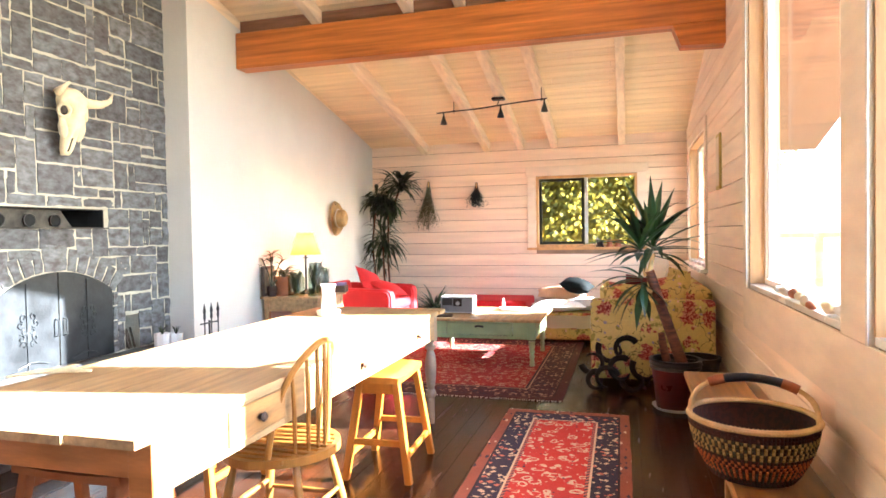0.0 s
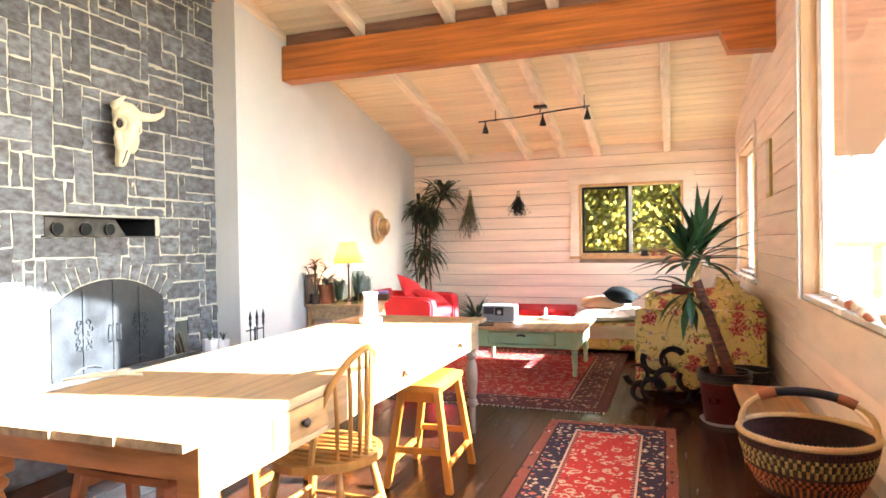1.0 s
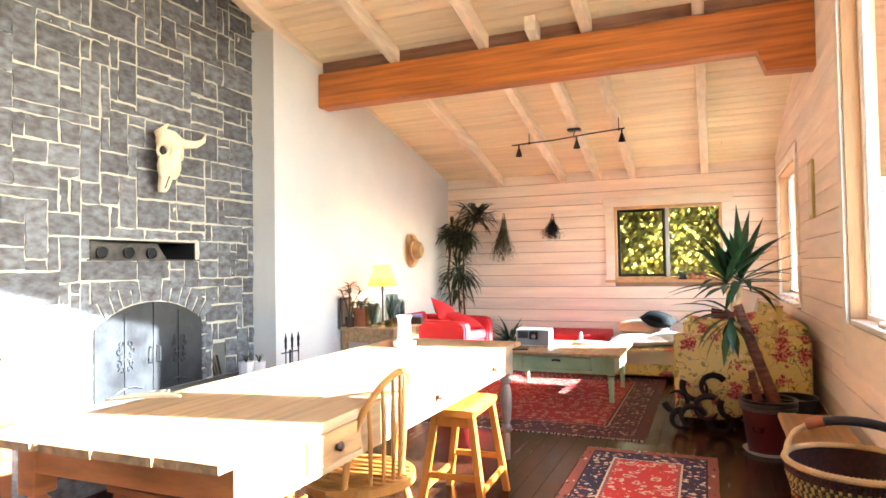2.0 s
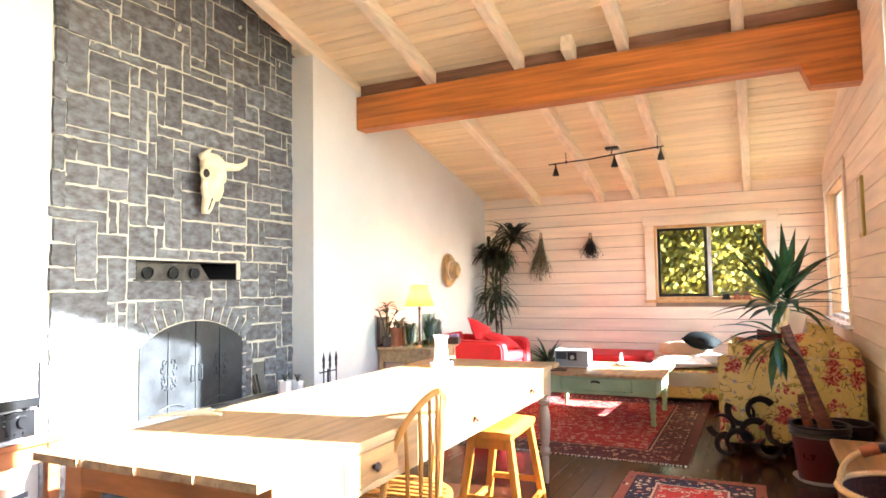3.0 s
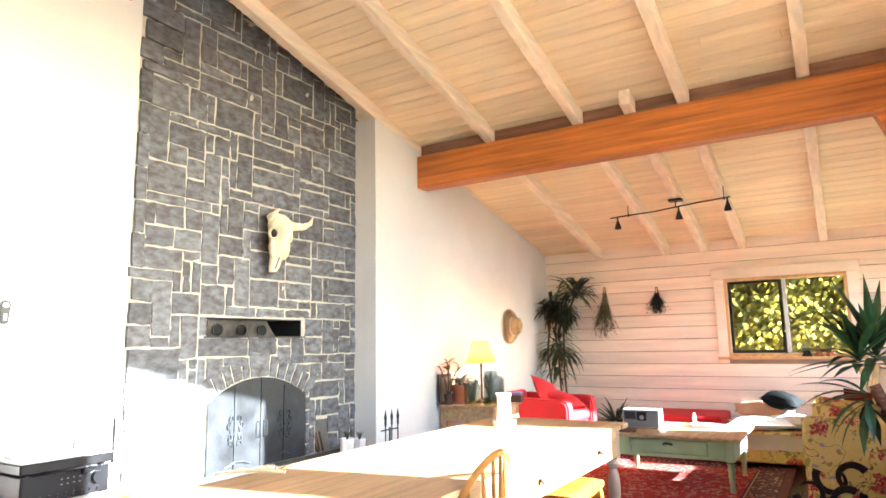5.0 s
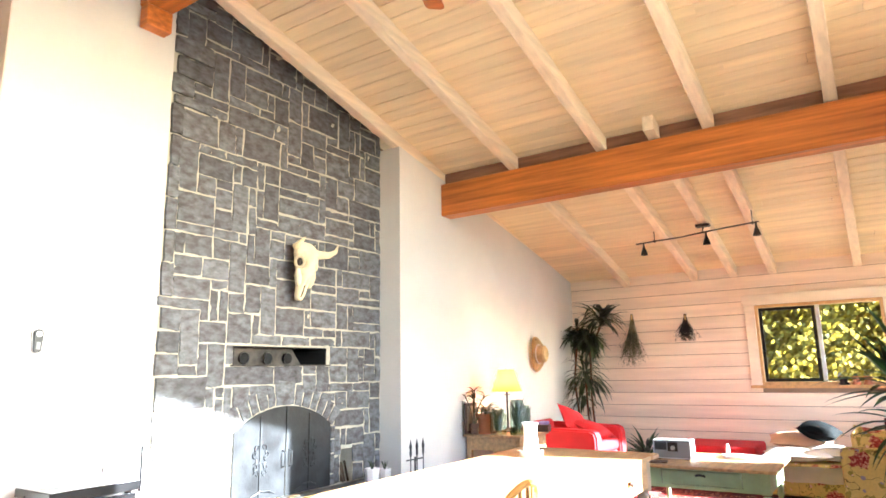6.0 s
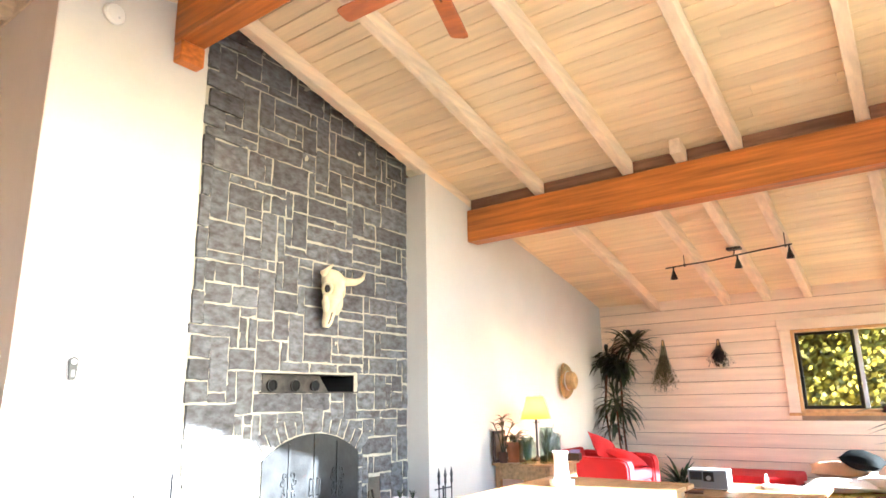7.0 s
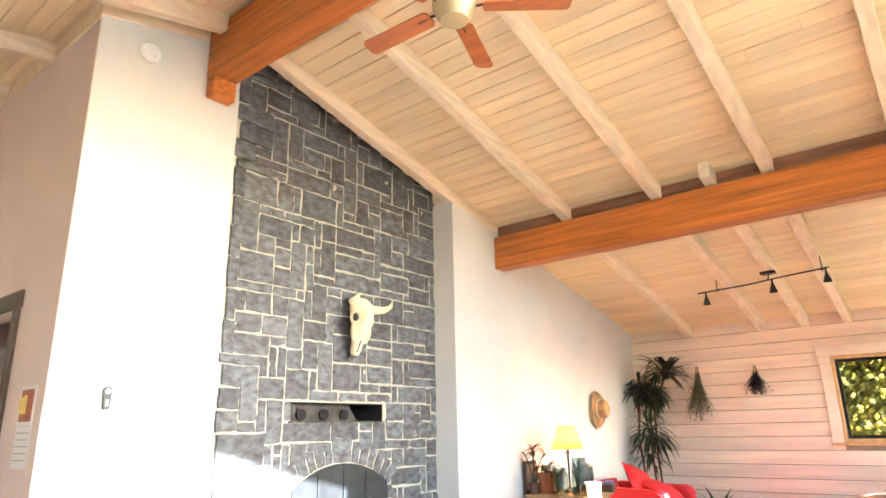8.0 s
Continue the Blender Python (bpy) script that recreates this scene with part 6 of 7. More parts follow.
def leaf(bm, base, way, length, width, droop, seg=6, fold=0.25):
    """One blade: it leaves along way, bends down by droop, and tapers to a point."""
    p, d = Vector(base), Vector(way).normalized()
    side = d.cross(Vector((0, 0, 1)))
    side = side.normalized() if side.length > 1e-3 else Vector((1, 0, 0))
    rows = []
    for k in range(seg + 1):
        t = k / seg
        w = width * (0.35 + 1.3 * t if t < 0.5 else 2 * (1 - t)) * 0.5 if t < 1 else 0.0005
        up = side.cross(d).normalized()
        rows.append((bm.verts.new(p - side * w + up * w * fold), bm.verts.new(p), bm.verts.new(p + side * w + up * w * fold)))
        p = p + d * length / seg
        d = (d + Vector((0, 0, -droop / seg))).normalized()
    for a, b in zip(rows, rows[1:]):
        bm.faces.new((a[0], a[1], b[1], b[0])); bm.faces.new((a[1], a[2], b[2], b[1]))


def potted(name, label, x, y, z, pot_r, pot_h, leaves, seed, mt="leaf2", pot="terracotta", spread=1.0):
    t = thing(name, label, "plant", (x, y, z))
    bm = B(); lathe(bm, [(pot_r * 0.7, 0), (pot_r * 0.92, pot_h * 0.78), (pot_r * 1.06, pot_h * 0.79), (pot_r * 1.1, pot_h), (pot_r * 0.98, pot_h), (pot_r * 0.9, pot_h * 0.88)], seg=20)
    sub("pot", bm, M[pot], t, smooth=True)
    bm = B(); lathe(bm, [(pot_r * 1.0, 0.0), (pot_r * 1.15, 0.022), (pot_r * 1.1, 0.022), (pot_r * 0.9, 0.004)], seg=20); sub("saucer", bm, M[pot], t, smooth=True)
    r = random.Random(seed)
    bm = B()
    for n, L, w, dr in leaves:
        for k in range(n):
            a, e = r.uniform(0, 6.28), r.uniform(0.25, 1.3)
            leaf(bm, (0, 0, pot_h * 0.9 + r.uniform(0, 0.06)), (math.cos(a) * spread, math.sin(a) * spread, e), L * r.uniform(0.6, 1.1), w, dr * r.uniform(0.6, 1.3))
    sub("leaves", bm, M[mt], t)
    return t


potted("potted_plant", "small leafy plant in a terracotta pot", -3.335, 5.71, SZ + 0.001, 0.098, 0.19, ((40, 0.22, 0.032, 1.8), (8, 0.30, 0.03, 1.2)), 5, "leaf2")
pr_ = random.Random(12)
tw = thing("rubber_plant_stems", "wiry leafy stems rising behind the terracotta pot", "plant", (-3.40, 5.585, SZ + 0.001))
bm = B(); lathe(bm, [(0.04, 0), (0.05, 0.10), (0.045, 0.10), (0.036, 0.02)], seg=14); sub("pot", bm, M["brown"], tw, smooth=True)
for k in range(4):
    a = 0.6 + 1.5 * k
    tip = (0.10 * math.cos(a), 0.10 * math.sin(a) + 0.02, 0.38 + 0.05 * (k % 2))
    bm = B(); tube(bm, [(0, 0, 0.05), (tip[0] * 0.4, tip[1] * 0.4, 0.25), tip], 0.005, 6)
    for q in range(6):
        b_ = pr_.uniform(0, 6.28)
        leaf(bm, (tip[0] * (1 - 0.05 * q), tip[1] * (1 - 0.05 * q), tip[2] - 0.018 * q), (math.cos(b_), math.sin(b_), 0.7), pr_.uniform(0.08, 0.13), 0.035, 0.8, 4)
    sub("stem", bm, M["leaf2"], tw)
pf = thing("picture_frame", "dark framed picture leaning on the wall", "picture", (-3.475, 5.64, SZ + 0.001))
bm = B(); box(bm, -0.012, 0.012, -0.11, 0.11, 0, 0.30, 0.004); sub("frame", bm, M["brown"], pf)
bm = B(); box(bm, 0.0125, 0.015, -0.085, 0.085, 0.03, 0.27); sub("print", bm, M["greywood"], pf)
for k, (x, y, r, h) in enumerate(((-3.14, 5.61, 0.085, 0.24), (-2.985, 5.72, 0.080, 0.33), (-3.06, 6.03, 0.06, 0.26), (-2.99, 5.64, 0.035, 0.07))):
    j = thing("glass_jar", "glass jar with green cuttings inside", "jar", (x, y, SZ + 0.001), group="jars on the side table")
    bm = B(); lathe(bm, [(r * 0.9, 0), (r, 0.01), (r, h * 0.8), (r * 0.75, h * 0.9), (r * 0.8, h), (r * 0.72, h), (r * 0.66, h * 0.9), (r * 0.92, h * 0.78), (r * 0.92, 0.015)], seg=18)
    sub("glass", bm, M["jar"], j, smooth=True)
    bm = B()
    rr = random.Random(k)
    for q in range(60):
        a = rr.uniform(0, 6.28)
        leaf(bm, (0.02 * math.cos(a), 0.02 * math.sin(a), 0.02 + 0.5 * h * rr.random()), (math.cos(a) * 0.5, math.sin(a) * 0.5, 1.3), h * rr.uniform(0.3, 0.62), 0.024, 0.3, 4)
    sub("cuttings", bm, M["leaf2"], j)
bx = thing("lilac_box", "small dark box with a lilac cloth on top", "box", (-2.93, 6.10, SZ + 0.001), 10)
bm = B(); box(bm, -0.10, 0.10, -0.06, 0.06, 0, 0.07, 0.004); sub("case", bm, M["brown"], bx)
bm = B(); box(bm, 0.0, 0.09, -0.055, 0.055, 0.0705, 0.10, 0.008); sub("cloth", bm, M["purple"], bx)
# hat on the wall
hat = thing("straw_hat", "wide-brimmed straw hat hanging on plaster", "hat", (XL + 0.012, 7.25, 1.49))
bm = B()
n = 36
rings = []
for r_, x_ in ((0.165, 0.03), (0.15, 0.022), (0.09, 0.03), (0.085, 0.04), (0.078, 0.12), (0.06, 0.135), (0.02, 0.125), (0.001, 0.123)):
    rings.append([bm.verts.new((x_ * 1.15 + (0.018 * math.cos(2 * a) if r_ > 0.12 else 0), 1.25 * r_ * math.cos(a) * 0.92, 1.25 * r_ * math.sin(a) * 1.05)) for a in [2 * math.pi * k / n for k in range(n)]])
for a, b in zip(rings, rings[1:]):
    for k in range(n):
        bm.faces.new((a[k], a[(k + 1) % n], b[(k + 1) % n], b[k]))
bmesh.ops.solidify(bm, geom=bm.faces[:], thickness=0.004)
sub("brim_and_crown", bm, M["straw"], hat, smooth=True)
bm = B(); tube(bm, [(0.06, 0.107 * math.cos(a) * 0.92, 0.112 * math.sin(a)) for a in [2 * math.pi * k / 24 for k in range(25)]], 0.008, 6, cap=False)
sub("band", bm, M["cream"], hat)
bm = B(); tube(bm, [(-0.012, 0, 0.18), (0.03, 0, 0.175)], 0.004, 6); sub("nail", bm, M["iron"], hat)

# plants in the far corner
r = random.Random(9)
dp = thing("corner_dracaena", "tall bushy dracaena with several drooping heads", "plant", (-3.14, 8.18, 0))
bm = B(); lathe(bm, [(0.10, 0), (0.14, 0.25), (0.15, 0.25), (0.15, 0.29), (0.13, 0.29), (0.12, 0.25)], seg=20); sub("pot", bm, M["terracotta"], dp, smooth=True)
bm = B(); lathe(bm, [(0.12, 0.255), (0.01, 0.265)], seg=20); sub("soil", bm, M["soil"], dp)
for cane in ([(0, 0, 0.25), (-0.22, 0.06, 0.6), (-0.28, 0.08, 1.15), (-0.20, 0.07, 1.72)], [(0.02, 0, 0.25), (-0.03, 0.03, 0.9), (-0.02, 0.04, 1.5), (0.17, 0.05, 1.93)], [(-0.02, 0.02, 0.25), (-0.08, 0.0, 0.7), (-0.10, 0.02, 1.2)]):
    bm = B(); tube(bm, cane, [0.014] * len(cane), 8); sub("cane", bm, M["trunk"], dp, smooth=True)
HEADS = ((Vector((0.18, 0.0, 1.93)), 70, 0.44, 0.066, -0.1, 1.5), (Vector((-0.16, 0.04, 1.78)), 110, 0.32, 0.056, -0.9, 0.9), (Vector((0.0, 0.02, 1.70)), 90, 0.30, 0.060, -0.9, 0.7),
         (Vector((-0.11, 0.02, 1.36)), 22, 0.42, 0.036, 0.3, 1.6), (Vector((-0.09, 0.0, 1.20)), 76, 0.48, 0.046, -0.4, 0.8), (Vector((-0.14, 0.0, 0.92)), 34, 0.34, 0.040, -0.5, 0.9))
for c, n, L, wd, lo, hi in HEADS:
    bm = B()
    for k in range(n):
        a = r.uniform(0, 6.28)
        leaf(bm, c + Vector((r.gauss(0, 0.03), r.gauss(0, 0.02), r.uniform(-0.10, 0.05))), (math.cos(a), math.sin(a) * 0.55 - 0.15, r.uniform(lo, hi)), L * r.uniform(0.55, 1.1), wd * r.uniform(0.7, 1.1), r.uniform(0.8, 2.6))
    sub("leaf_head", bm, M["leaf2"], dp)
potted("floor_plant", "low leafy plant standing behind the armchair", -2.44, 8.0, 0.0, 0.11, 0.2, ((44, 0.58, 0.034, 1.5), (24, 0.42, 0.038, 1.1)), 8, "leaf", spread=0.7)


def bunch(x, z, L, n, mt, label, width, seed, y=YF - 0.03):
    t = thing("dried_bunch", label, "dried plant", (x, y, z), group="dried bunches on the boards")
    r = random.Random(seed)
    bm = B(); tube(bm, [(0, 0.03, 0.02), (0, -0.01, 0.02)], 0.004, 6); tube(bm, [(0, -0.01, 0.02), (0, -0.012, -0.05)], 0.012, 8); sub("tie", bm, M["straw"], t)
    bm = B()
    for k in range(n):
        a = r.gauss(0, width)
        l = L * r.uniform(0.55, 1.0)
        e = (a * l, -0.03 - 0.05 * r.random(), -l)
        tube(bm, [(r.gauss(0, .006), -0.01, 0.03), (a * l * 0.35, -0.02, -l * 0.45), e], [0.0018, 0.0015, 0.001], 3, cap=False)
        for q in range(7):
            f = r.uniform(0.4, 1.0)
            p = Vector((a * l * f * 0.9, -0.02 - 0.03 * r.random(), -l * f))
            leaf(bm, p, (r.gauss(0, 1), r.gauss(0, 0.6) - 0.3, -0.8), r.uniform(0.02, 0.05), 0.012, 0.2, 2)
    sub("dried_foliage", bm, M[mt], t)


bunch(-2.66, 1.98, 0.68, 110, "dried", "grey-green dried herb bunch on the boards", 0.17, 3)
bunch(-1.97, 1.94, 0.31, 110, "driedflower", "dark dried flower bunch on the boards", 0.28, 4)

# track light under the rafters
tl = thing("track_light", "black bent track light with three spots", "track light", (0, 0, 0))
TP = [(-2.08, 7.02, 2.66), (-1.85, 7.04, 2.675), (-1.6, 7.03, 2.68), (-1.36, 6.95, 2.685), (-1.1, 6.88, 2.69), (-0.80, 6.86, 2.705)]
bm = B(); tube(bm, TP, 0.008, 8); sub("bar", bm, M["iron"], tl)
bm = B(); box(bm, -1.42, -1.28, 6.93, 7.02, zu(6.975) - 0.042, zu(6.975) - 0.014, 0.004); tube(bm, [(-1.36, 6.96, 2.68), (-1.34, 6.97, zu(6.97) - 0.02)], 0.007, 6); sub("canopy", bm, M["iron"], tl)
for x, y, z in ((-1.88, 7.04, 2.675), (-0.86, 6.865, 2.70)):
    bm = B(); tube(bm, [(x, y, z - 0.02), (x, y, zu(y) + 0.13 if abs(x + 1.8) > 0.1 and abs(x + .9) > 0.1 else zu(y) + 0.01)], 0.005, 6); lathe(bm, [(0.012, -0.012), (0.012, 0.012)], (x, y, z), 8); sub("hanger", bm, M["iron"], tl)
for x, y, z in ((-2.0, 7.03, 2.665), (-1.32, 6.94, 2.686), (-0.83, 6.865, 2.703)):
    bm = B(); lathe(bm, [(0.008, 0), (0.010, -0.04), (0.016, -0.06), (0.022, -0.075), (0.040, -0.135), (0.036, -0.135), (0.018, -0.08)], (x, y, z), 14); s_ = sub("spot", bm, M["iron"], tl, smooth=True)

# yellow-framed picture seen along the window wall
yf = thing("ochre_picture", "narrow ochre-framed picture on the board wall", "picture", (XR - 0.001, 5.60, 1.60))
bm = B(); box(bm, -0.02, 0, -0.10, 0.10, 0, 0.45, 0.004); sub("frame", bm, M["yellow"], yf)
bm = B(); box(bm, -0.022, -0.0202, -0.075, 0.075, 0.03, 0.42); sub("print", bm, M["cream"], yf)

# yucca in its pot
yu = thing("yucca_plant", "tall yucca with a leaning cane in a pot", "plant", (0.33, 4.79, 0))
bm = B(); lathe(bm, [(0.125, 0), (0.13, 0.012), (0.165, 0.30)], seg=28); sub("pot", bm, M["plasticred"], yu, "dark red glazed pot", smooth=True)
bm = B(); lathe(bm, [(0.166, 0.29), (0.178, 0.295), (0.172, 0.315), (0.182, 0.325), (0.176, 0.345), (0.184, 0.36), (0.16, 0.36), (0.155, 0.31)], seg=28); sub("rim", bm, M["blackplastic"], yu, smooth=True)
bm = B(); lathe(bm, [(0.156, 0.325), (0.01, 0.33)], seg=24); sub("soil", bm, M["soil"], yu)
bm = B(); lathe(bm, [(0.14, 0.0), (0.165, 0.025), (0.158, 0.025), (0.132, 0.006)], seg=28); sub("saucer", bm, M["silver"], yu, smooth=True)
cane = [(0.045, 0, 0.32), (-0.015, 0, 0.50), (-0.09, -0.005, 0.72), (-0.145, -0.01, 0.90), (-0.175, -0.01, 0.985)]
bm = B(); tube(bm, cane, [0.043, 0.039, 0.036, 0.035, 0.034], 14)
for v in bm.verts:
    v.co += Vector((1, 1, 0)) * 0.004 * noise.noise(v.co * 40)
sub("cane", bm, M["trunk"], yu, smooth=True)
bm = B(); tube(bm, [(-0.06, 0.0, 0.34), (-0.085, 0.0, 0.46), (-0.095, 0, 0.54)], [0.03, 0.028, 0.022], 10); sub("cut_stump", bm, M["trunk"], yu, smooth=True)
for tp, fr in (((-0.235, 0.0, 1.10), (-0.19, -0.01, 0.95)), ((-0.145, 0.0, 1.11), (-0.175, -0.01, 0.95)), ((-0.22, -0.05, 0.86), (-0.14, -0.01, 0.84))):
    bm = B(); tube(bm, [fr, tp], [0.020, 0.016], 8); sub("shoot", bm, M["straw"], yu, smooth=True)
r = random.Random(31)
for c, n, L, lo, hi, dr in ((Vector((-0.235, 0.0, 1.12)), 25, 0.48, -0.1, 2.1, 0.6), (Vector((-0.145, 0.0, 1.13)), 27, 0.52, -0.15, 2.4, 0.6), (Vector((-0.22, -0.06, 0.87)), 15, 0.38, -1.1, 0.7, 0.9)):
    bm = B()
    for k in range(n):
        a = r.uniform(0, 6.28)
        f = (k + 0.5) / n
        leaf(bm, c + Vector((0, 0, 0.09 * f - 0.02)), (math.cos(a), math.sin(a), lo + (hi - lo) * f ** 1.4), L * r.uniform(0.7, 1.1), 0.06, dr * r.uniform(0.3, 1.9), 7, 0.3)
    sub("leaf_head", bm, M["leaf"], yu)
bp = thing("black_planter", "black plastic nursery pot behind the yucca", "plant pot", (0.50, 4.98, 0))
bm = B(); lathe(bm, [(0.11, 0), (0.15, 0.32), (0.16, 0.32), (0.16, 0.345), (0.145, 0.345), (0.14, 0.3)], seg=24); sub("body", bm, M["blackplastic"], bp, smooth=True)
bm = B(); lathe(bm, [(0.14, 0.29), (0.01, 0.30)], seg=20); sub("soil", bm, M["soil"], bp)

# curled horns heaped against the sofa
hs = thing("horn_heap", "dark curled ram horns heaped by the sofa", "horns", (-0.07, 5.19, 0))
for k, (x, z, R, a0, turns, yy) in enumerate(((-0.20, 0.23, 0.085, 3.4, 5.2, 0.0), (-0.06, 0.33, 0.09, 2.6, 4.6, 0.02), (0.06, 0.34, 0.085, 0.6, 4.6, 0.03), (0.20, 0.20, 0.09, 2.6, 3.6, 0.0),
                                          (0.02, 0.19, 0.085, 1.0, 5.0, -0.03), (-0.09, 0.12, 0.08, 0.2, 4.6, -0.04), (0.11, 0.11, 0.08, 3.0, 4.4, -0.04), (-0.17, 0.09, 0.065, 1.5, 4.4, -0.02))):
    pts, rad = [], []
    for q in range(19):
        f = q / 18
        a = a0 + turns * f
        rr = R * (1.08 - 0.25 * f)
        pts.append((x + rr * math.cos(a), yy - 0.05 * f, max(0.028, z + rr * math.sin(a))))
        rad.append(0.022 * (1 - f) ** 0.6 + 0.004)
    bm = B(); tube(bm, pts, rad, 10); sub("horn", bm, M["driedhorn"], hs, smooth=True)

# bench under the window, with the bolga basket
be = thing("wall_bench", "long narrow wooden bench under the window", "bench", (0.515, 2.75, 0))
bm = B(); box(bm, -0.165, 0.165, -1.45, 1.62, 0.325, 0.36, 0.008); sub("seat", bm, M["bench"], be)
for y in (-1.25, 0.0, 1.22):
    bm = B(); box(bm, -0.14, 0.14, y - 0.02, y + 0.02, 0, 0.324, 0.004); sub("leg", bm, M["bench"], be)
bm = B(); box(bm, -0.012, 0.012, -1.22, 1.2, 0.2, 0.28, 0.003); sub("stretcher", bm, M["bench"], be)

bas = thing("woven_basket", "striped woven grass basket with a leather handle", "basket", (0.447, 2.58, 0.361))
NR, NC = 18, 104
prof = [(0.140, 0.0)]
for k in range(1, NR + 1):
    t = k / NR
    prof.append((0.140 + 0.080 * math.sin(min(1, t * 1.05) * 1.45), 0.217 * t ** 1.12))
me_b = B()
order = ["weave_tan", "weave_dark", "weave_orange", "weave_red"]
def ring_col(k, c):
    if k >= 15: return 3
    if k == 14: return 0 if c % 2 else 1
    if k in (10, 11, 12, 13): return 1 if (c + k // 2) % 2 else 0
    if k in (6, 7, 8): return 2 if (c + k) % 2 else 3
    if k in (3, 4, 5): return 2 if c % 2 else 1
    return 3 if (c + k) % 2 else 1
for k in range(NR):
    for c in range(NC):
        a0, a1 = 2 * math.pi * (c + 0.06) / NC, 2 * math.pi * (c + 0.94) / NC
        am = (a0 + a1) / 2
        (r0, z0_), (r1, z1_) = prof[k], prof[k + 1]
        rm, zm = (r0 + r1) / 2 + 0.005 + 0.003 * ((c + k) % 2), (z0_ + z1_) / 2
        q = [me_b.verts.new((r_ * math.cos(a), r_ * math.sin(a), z_)) for r_, z_, a in ((r0, z0_, a0), (r0, z0_, a1), (r1, z1_, a1), (r1, z1_, a0))]
        m_ = me_b.verts.new((rm * math.cos(am), rm * math.sin(am), zm))
        for i in range(4):
            f = me_b.faces.new((q[i], q[(i + 1) % 4], m_)); f.material_index = ring_col(k, c)
mesh = mesh_of(me_b, "weave", None)
for o in order:
    mesh.materials.append(M[o])
wv = new("weave", mesh); wv.parent = bas; wv["kind"] = "stuff"
bm = B(); lathe(bm, [(0.004, 0.004), (0.135, 0.005)] + [(r_ - 0.006, z_ + 0.002) for r_, z_ in prof[1:]], seg=48, cap=False)
sub("lining", bm, M["weave_red"], bas, "dark woven inside", smooth=True)
bm = B(); lathe(bm, [(0.004, 0.0), (0.140, 0.0), (0.140, 0.004), (0.004, 0.0035)], seg=32, cap=False); sub("bottom", bm, M["weave_dark"], bas)
RT = prof[-1][0]
bm = B(); tube(bm, [((RT + 0.002) * math.cos(a), (RT + 0.002) * math.sin(a), 0.219) for a in [2 * math.pi * k / 48 for k in range(49)]], 0.011, 8, cap=False)
for k in range(96):
    a = 2 * math.pi * k / 96
    tube(bm, [((RT + 0.014) * math.cos(a), (RT + 0.014) * math.sin(a), 0.215), (RT * math.cos(a + .02), RT * math.sin(a + .02), 0.2315), ((RT - 0.010) * math.cos(a + .05), (RT - 0.010) * math.sin(a + .05), 0.217)], 0.0025, 4)
sub("rim", bm, M["straw"], bas, smooth=True)
arc = [(RT * 0.98 * math.cos(a), 0.02 * math.sin(a), 0.222 + 0.135 * math.sin(a) ** 0.75) for a in [math.pi * k / 20 for k in range(21)]]
for off in (-0.04, 0.04):
    for run in (arc[:8], arc[13:]):
        bm = B(); tube(bm, [(x, y + off * (1 - min(1, (z - 0.217) / 0.10)), z) for x, y, z in run], 0.009, 8)
        sub("handle_strand", bm, M["straw"], bas, smooth=True)
bm = B(); tube(bm, arc[6:15], 0.0165, 10); sub("handle_grip", bm, M["leather"], bas, "black leather grip", smooth=True)
for seg_ in (arc[5:8], arc[13:16]):
    bm = B(); tube(bm, seg_, 0.0185, 10); sub("handle_wrap", bm, M["tan"], bas, "tan leather wrap", smooth=True)
bas.matrix_world = pose(0.447, 2.58, 0.361, 0, 0, -14)

# stones and shells on the near sill, pots on the far sill
r = random.Random(17)
for k in range(9):
    y = 2.70 + 0.12 * k + r.uniform(-0.03, 0.03)
    s = r.uniform(0.022, 0.04)
    bm = B(); bmesh.ops.create_icosphere(bm, subdivisions=2, radius=s)
    for v in bm.verts:
        v.co = Vector((v.co.x, v.co.y * 1.25, v.co.z * 0.75)) * (1 + 0.3 * noise.noise(v.co * 30 + Vector((k * 3, 0, 0))))
    lo = min(v.co.z for v in bm.verts)
    for v in bm.verts:
        v.co.z -= lo
    ob = new("sill_stone", mesh_of(bm, "sill_stone", M[("ceramic", "bone", "terracotta", "cream")[k % 4]], True))
    ob.location = (XR + 0.02 + r.uniform(-0.02, 0.03), y, 0.936)
    tagged(ob, "pale stone or shell lying on the sill", "stone", "stones on the sill")
for k, (x, pr) in enumerate(((-0.33, 0.05), (-0.10, 0.045), (-0.21, 0.04))):
    p = potted("sill_plant", "small potted plant on the window sill", x, YF - 0.02, 1.0695, pr, 0.09, ((6, 0.10, 0.02, 0.5),), 40 + k, "leaf2", "terracotta" if k else "blackplastic")


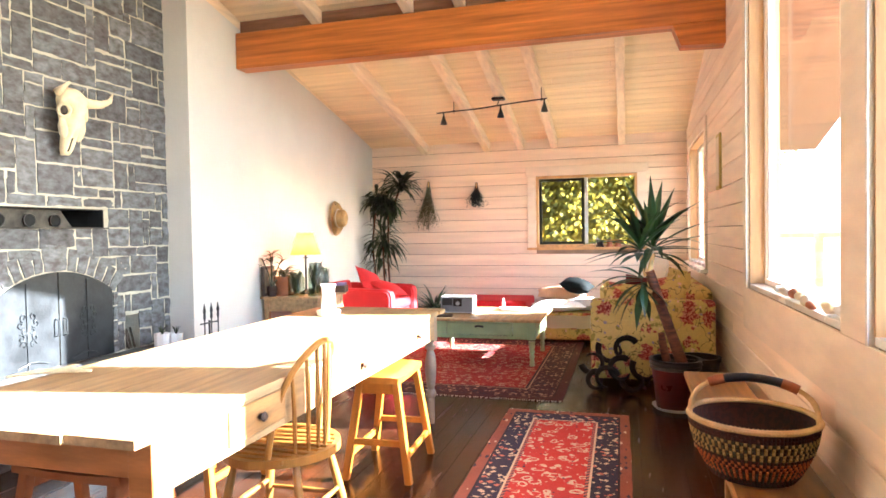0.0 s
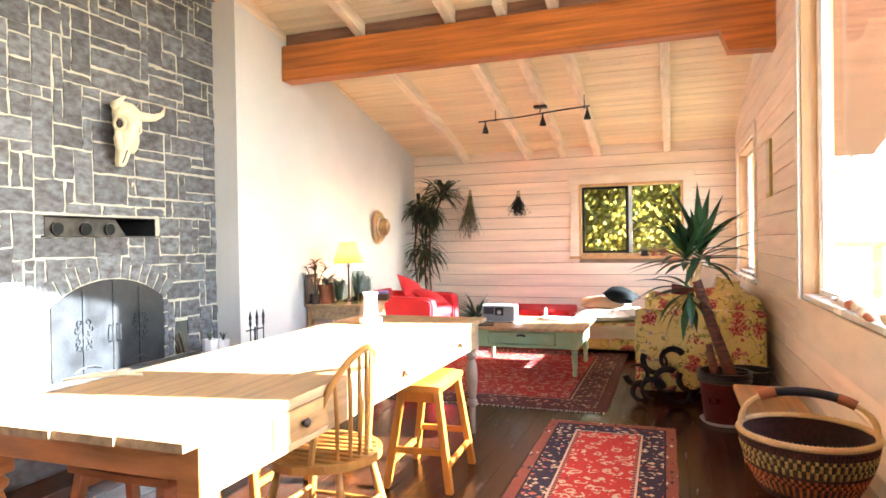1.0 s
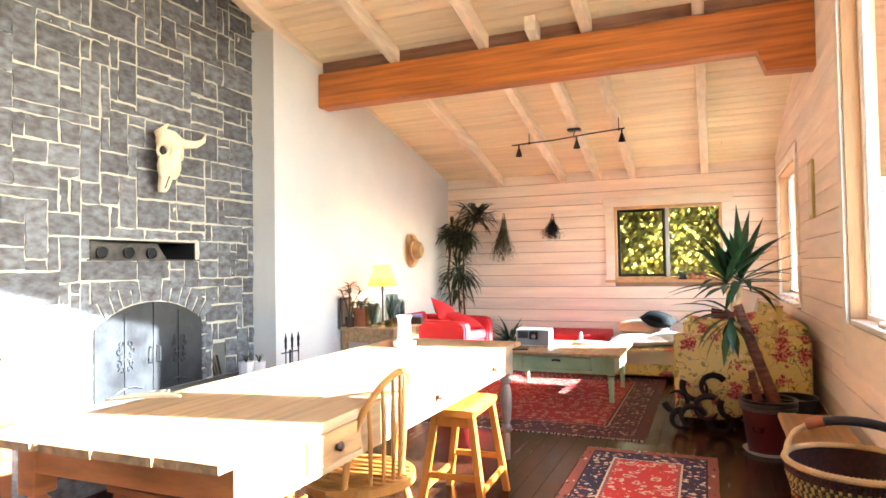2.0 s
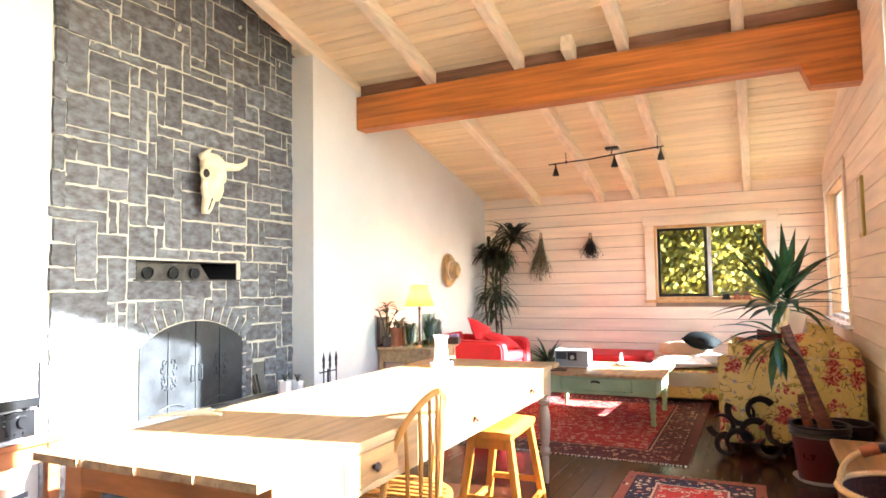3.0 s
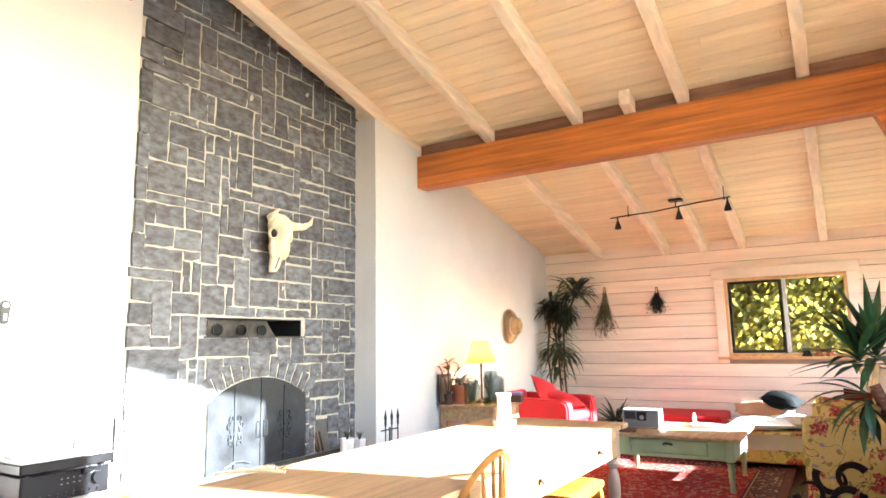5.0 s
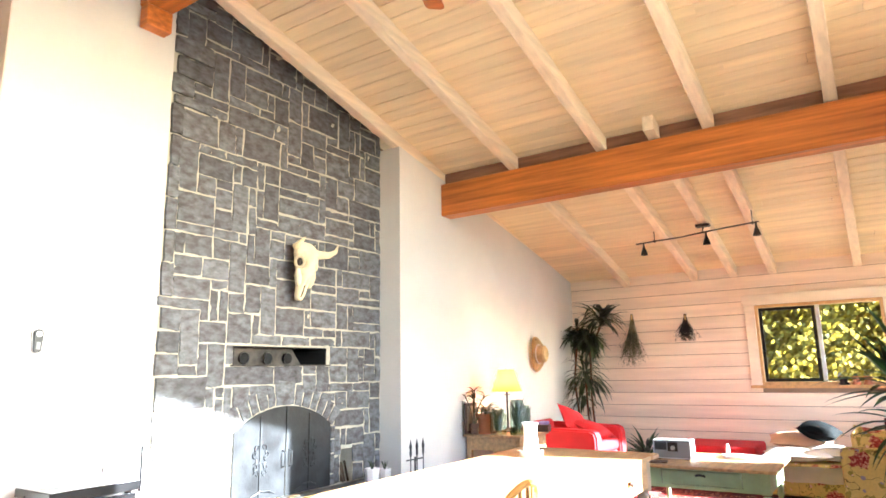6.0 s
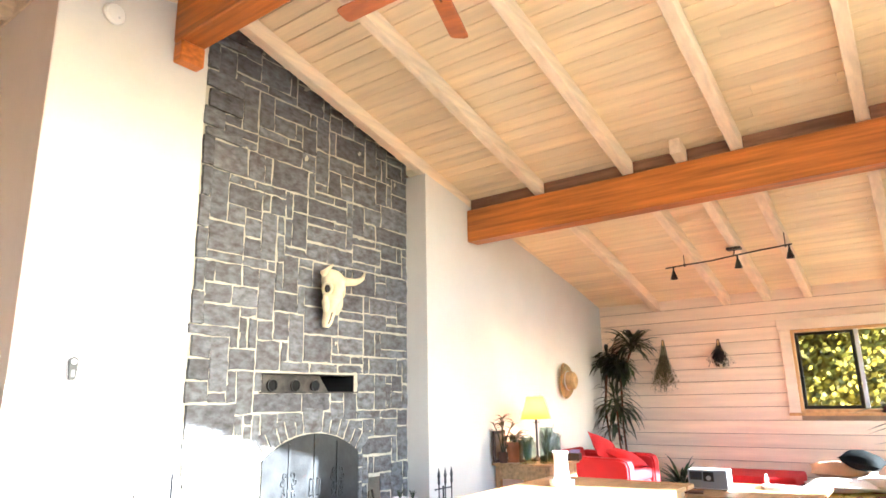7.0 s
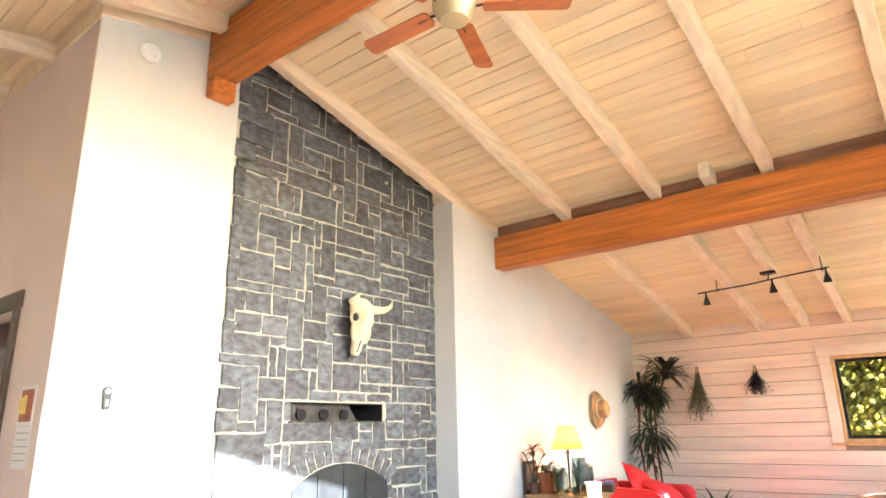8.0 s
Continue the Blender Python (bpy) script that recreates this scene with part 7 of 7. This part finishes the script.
# ---------------- boards of the walls and planks of the floor ----------------
def board_mesh(length, height, depth, axis):
    """A board with eased edges, lying along y (axis 'y') or x, its face towards the room."""
    bm = B()
    c = 0.004
    pr = [(0, c), (c, 0), (depth, 0), (depth, height), (c, height), (0, height - c)]
    if axis == "y":
        a = [bm.verts.new((p, 0, q)) for p, q in pr]; b = [bm.verts.new((p, length, q)) for p, q in pr]
    else:
        a = [bm.verts.new((0, p, q)) for p, q in pr]; b = [bm.verts.new((length, p, q)) for p, q in pr]
    bm.faces.new(a); bm.faces.new(b[::-1])
    for k in range(6):
        bm.faces.new((a[k], b[k], b[(k + 1) % 6], a[(k + 1) % 6]))
    return mesh_of(bm, "board", M["boardpiece"])


def lay(me, parent, at):
    ob = new("board", me)
    ob.parent = parent
    ob.location = at
    return ob


GAP = 0.0062
for k in range(17):                                       # far wall
    z = PHASE + k * PITCH
    spans = [(XL, XR)]
    if z + PITCH > FW[2] - 0.03 and z < FW[3]:
        spans = [(XL, FW[0] - 0.001), (FW[1] + 0.001, XR)]
    for a, b in spans:
        lay(board_mesh(b - a - 0.002, PITCH - GAP, 0.0155, "x"), wall_north, (a + 0.001, YF, z))
joins = random.Random(8)
for k in range(28):                                       # window wall
    z = PHASE + k * PITCH
    zt = z + PITCH
    reach = (zc(YRIDGE) + 0.02 - z) / SLOPE
    lo, hi = max(YB, YRIDGE - reach), min(YF, YRIDGE + reach)
    if hi - lo < 0.1:
        continue
    cutouts = []
    for o in (W1, W2, W3, W4):
        if zt > o[2] and z < max(o[3](o[0]), o[3](o[1])):
            cutouts.append((o[0] - 0.001, o[1] + 0.001))
    y = lo
    for a, b in sorted(cutouts) + [(hi, hi)]:
        a = min(a, hi)
        while a - y > 0.02:
            e = min(a, y + (joins.uniform(2.2, 4.0) if a - y > 4.2 else 9))
            lay(board_mesh(e - y - 0.002, PITCH - 0.0045, 0.0155, "y"), wall_east, (XR, y + 0.001, z))
            y = e
        y = max(y, b)
        if y >= hi:
            break
PW = 0.112
plank = {}
for k in range(int((XR - XB) / PW)):                       # floor planks along the room
    x = XR - (k + 1) * PW
    y = YB - joins.uniform(0, 1.5)
    lim = YF if x > XL - 0.02 else YBREAST
    while y < lim:
        L = joins.choice((1.4, 1.9, 2.4, 3.0))
        a, b = max(y, YB), min(y + L, lim)
        if b - a > 0.05:
            key = round(b - a, 3)
            if key not in plank:
                bm = B(); box(bm, 0, PW - 0.002, 0, b - a - 0.002, -0.011, 0, 0.0012)
                plank[key] = mesh_of(bm, "plank", M["floor"])
            ob = new("plank", plank[key]); ob.parent = floor; ob.location = (x + 0.001, a + 0.001, 0)
        y += L
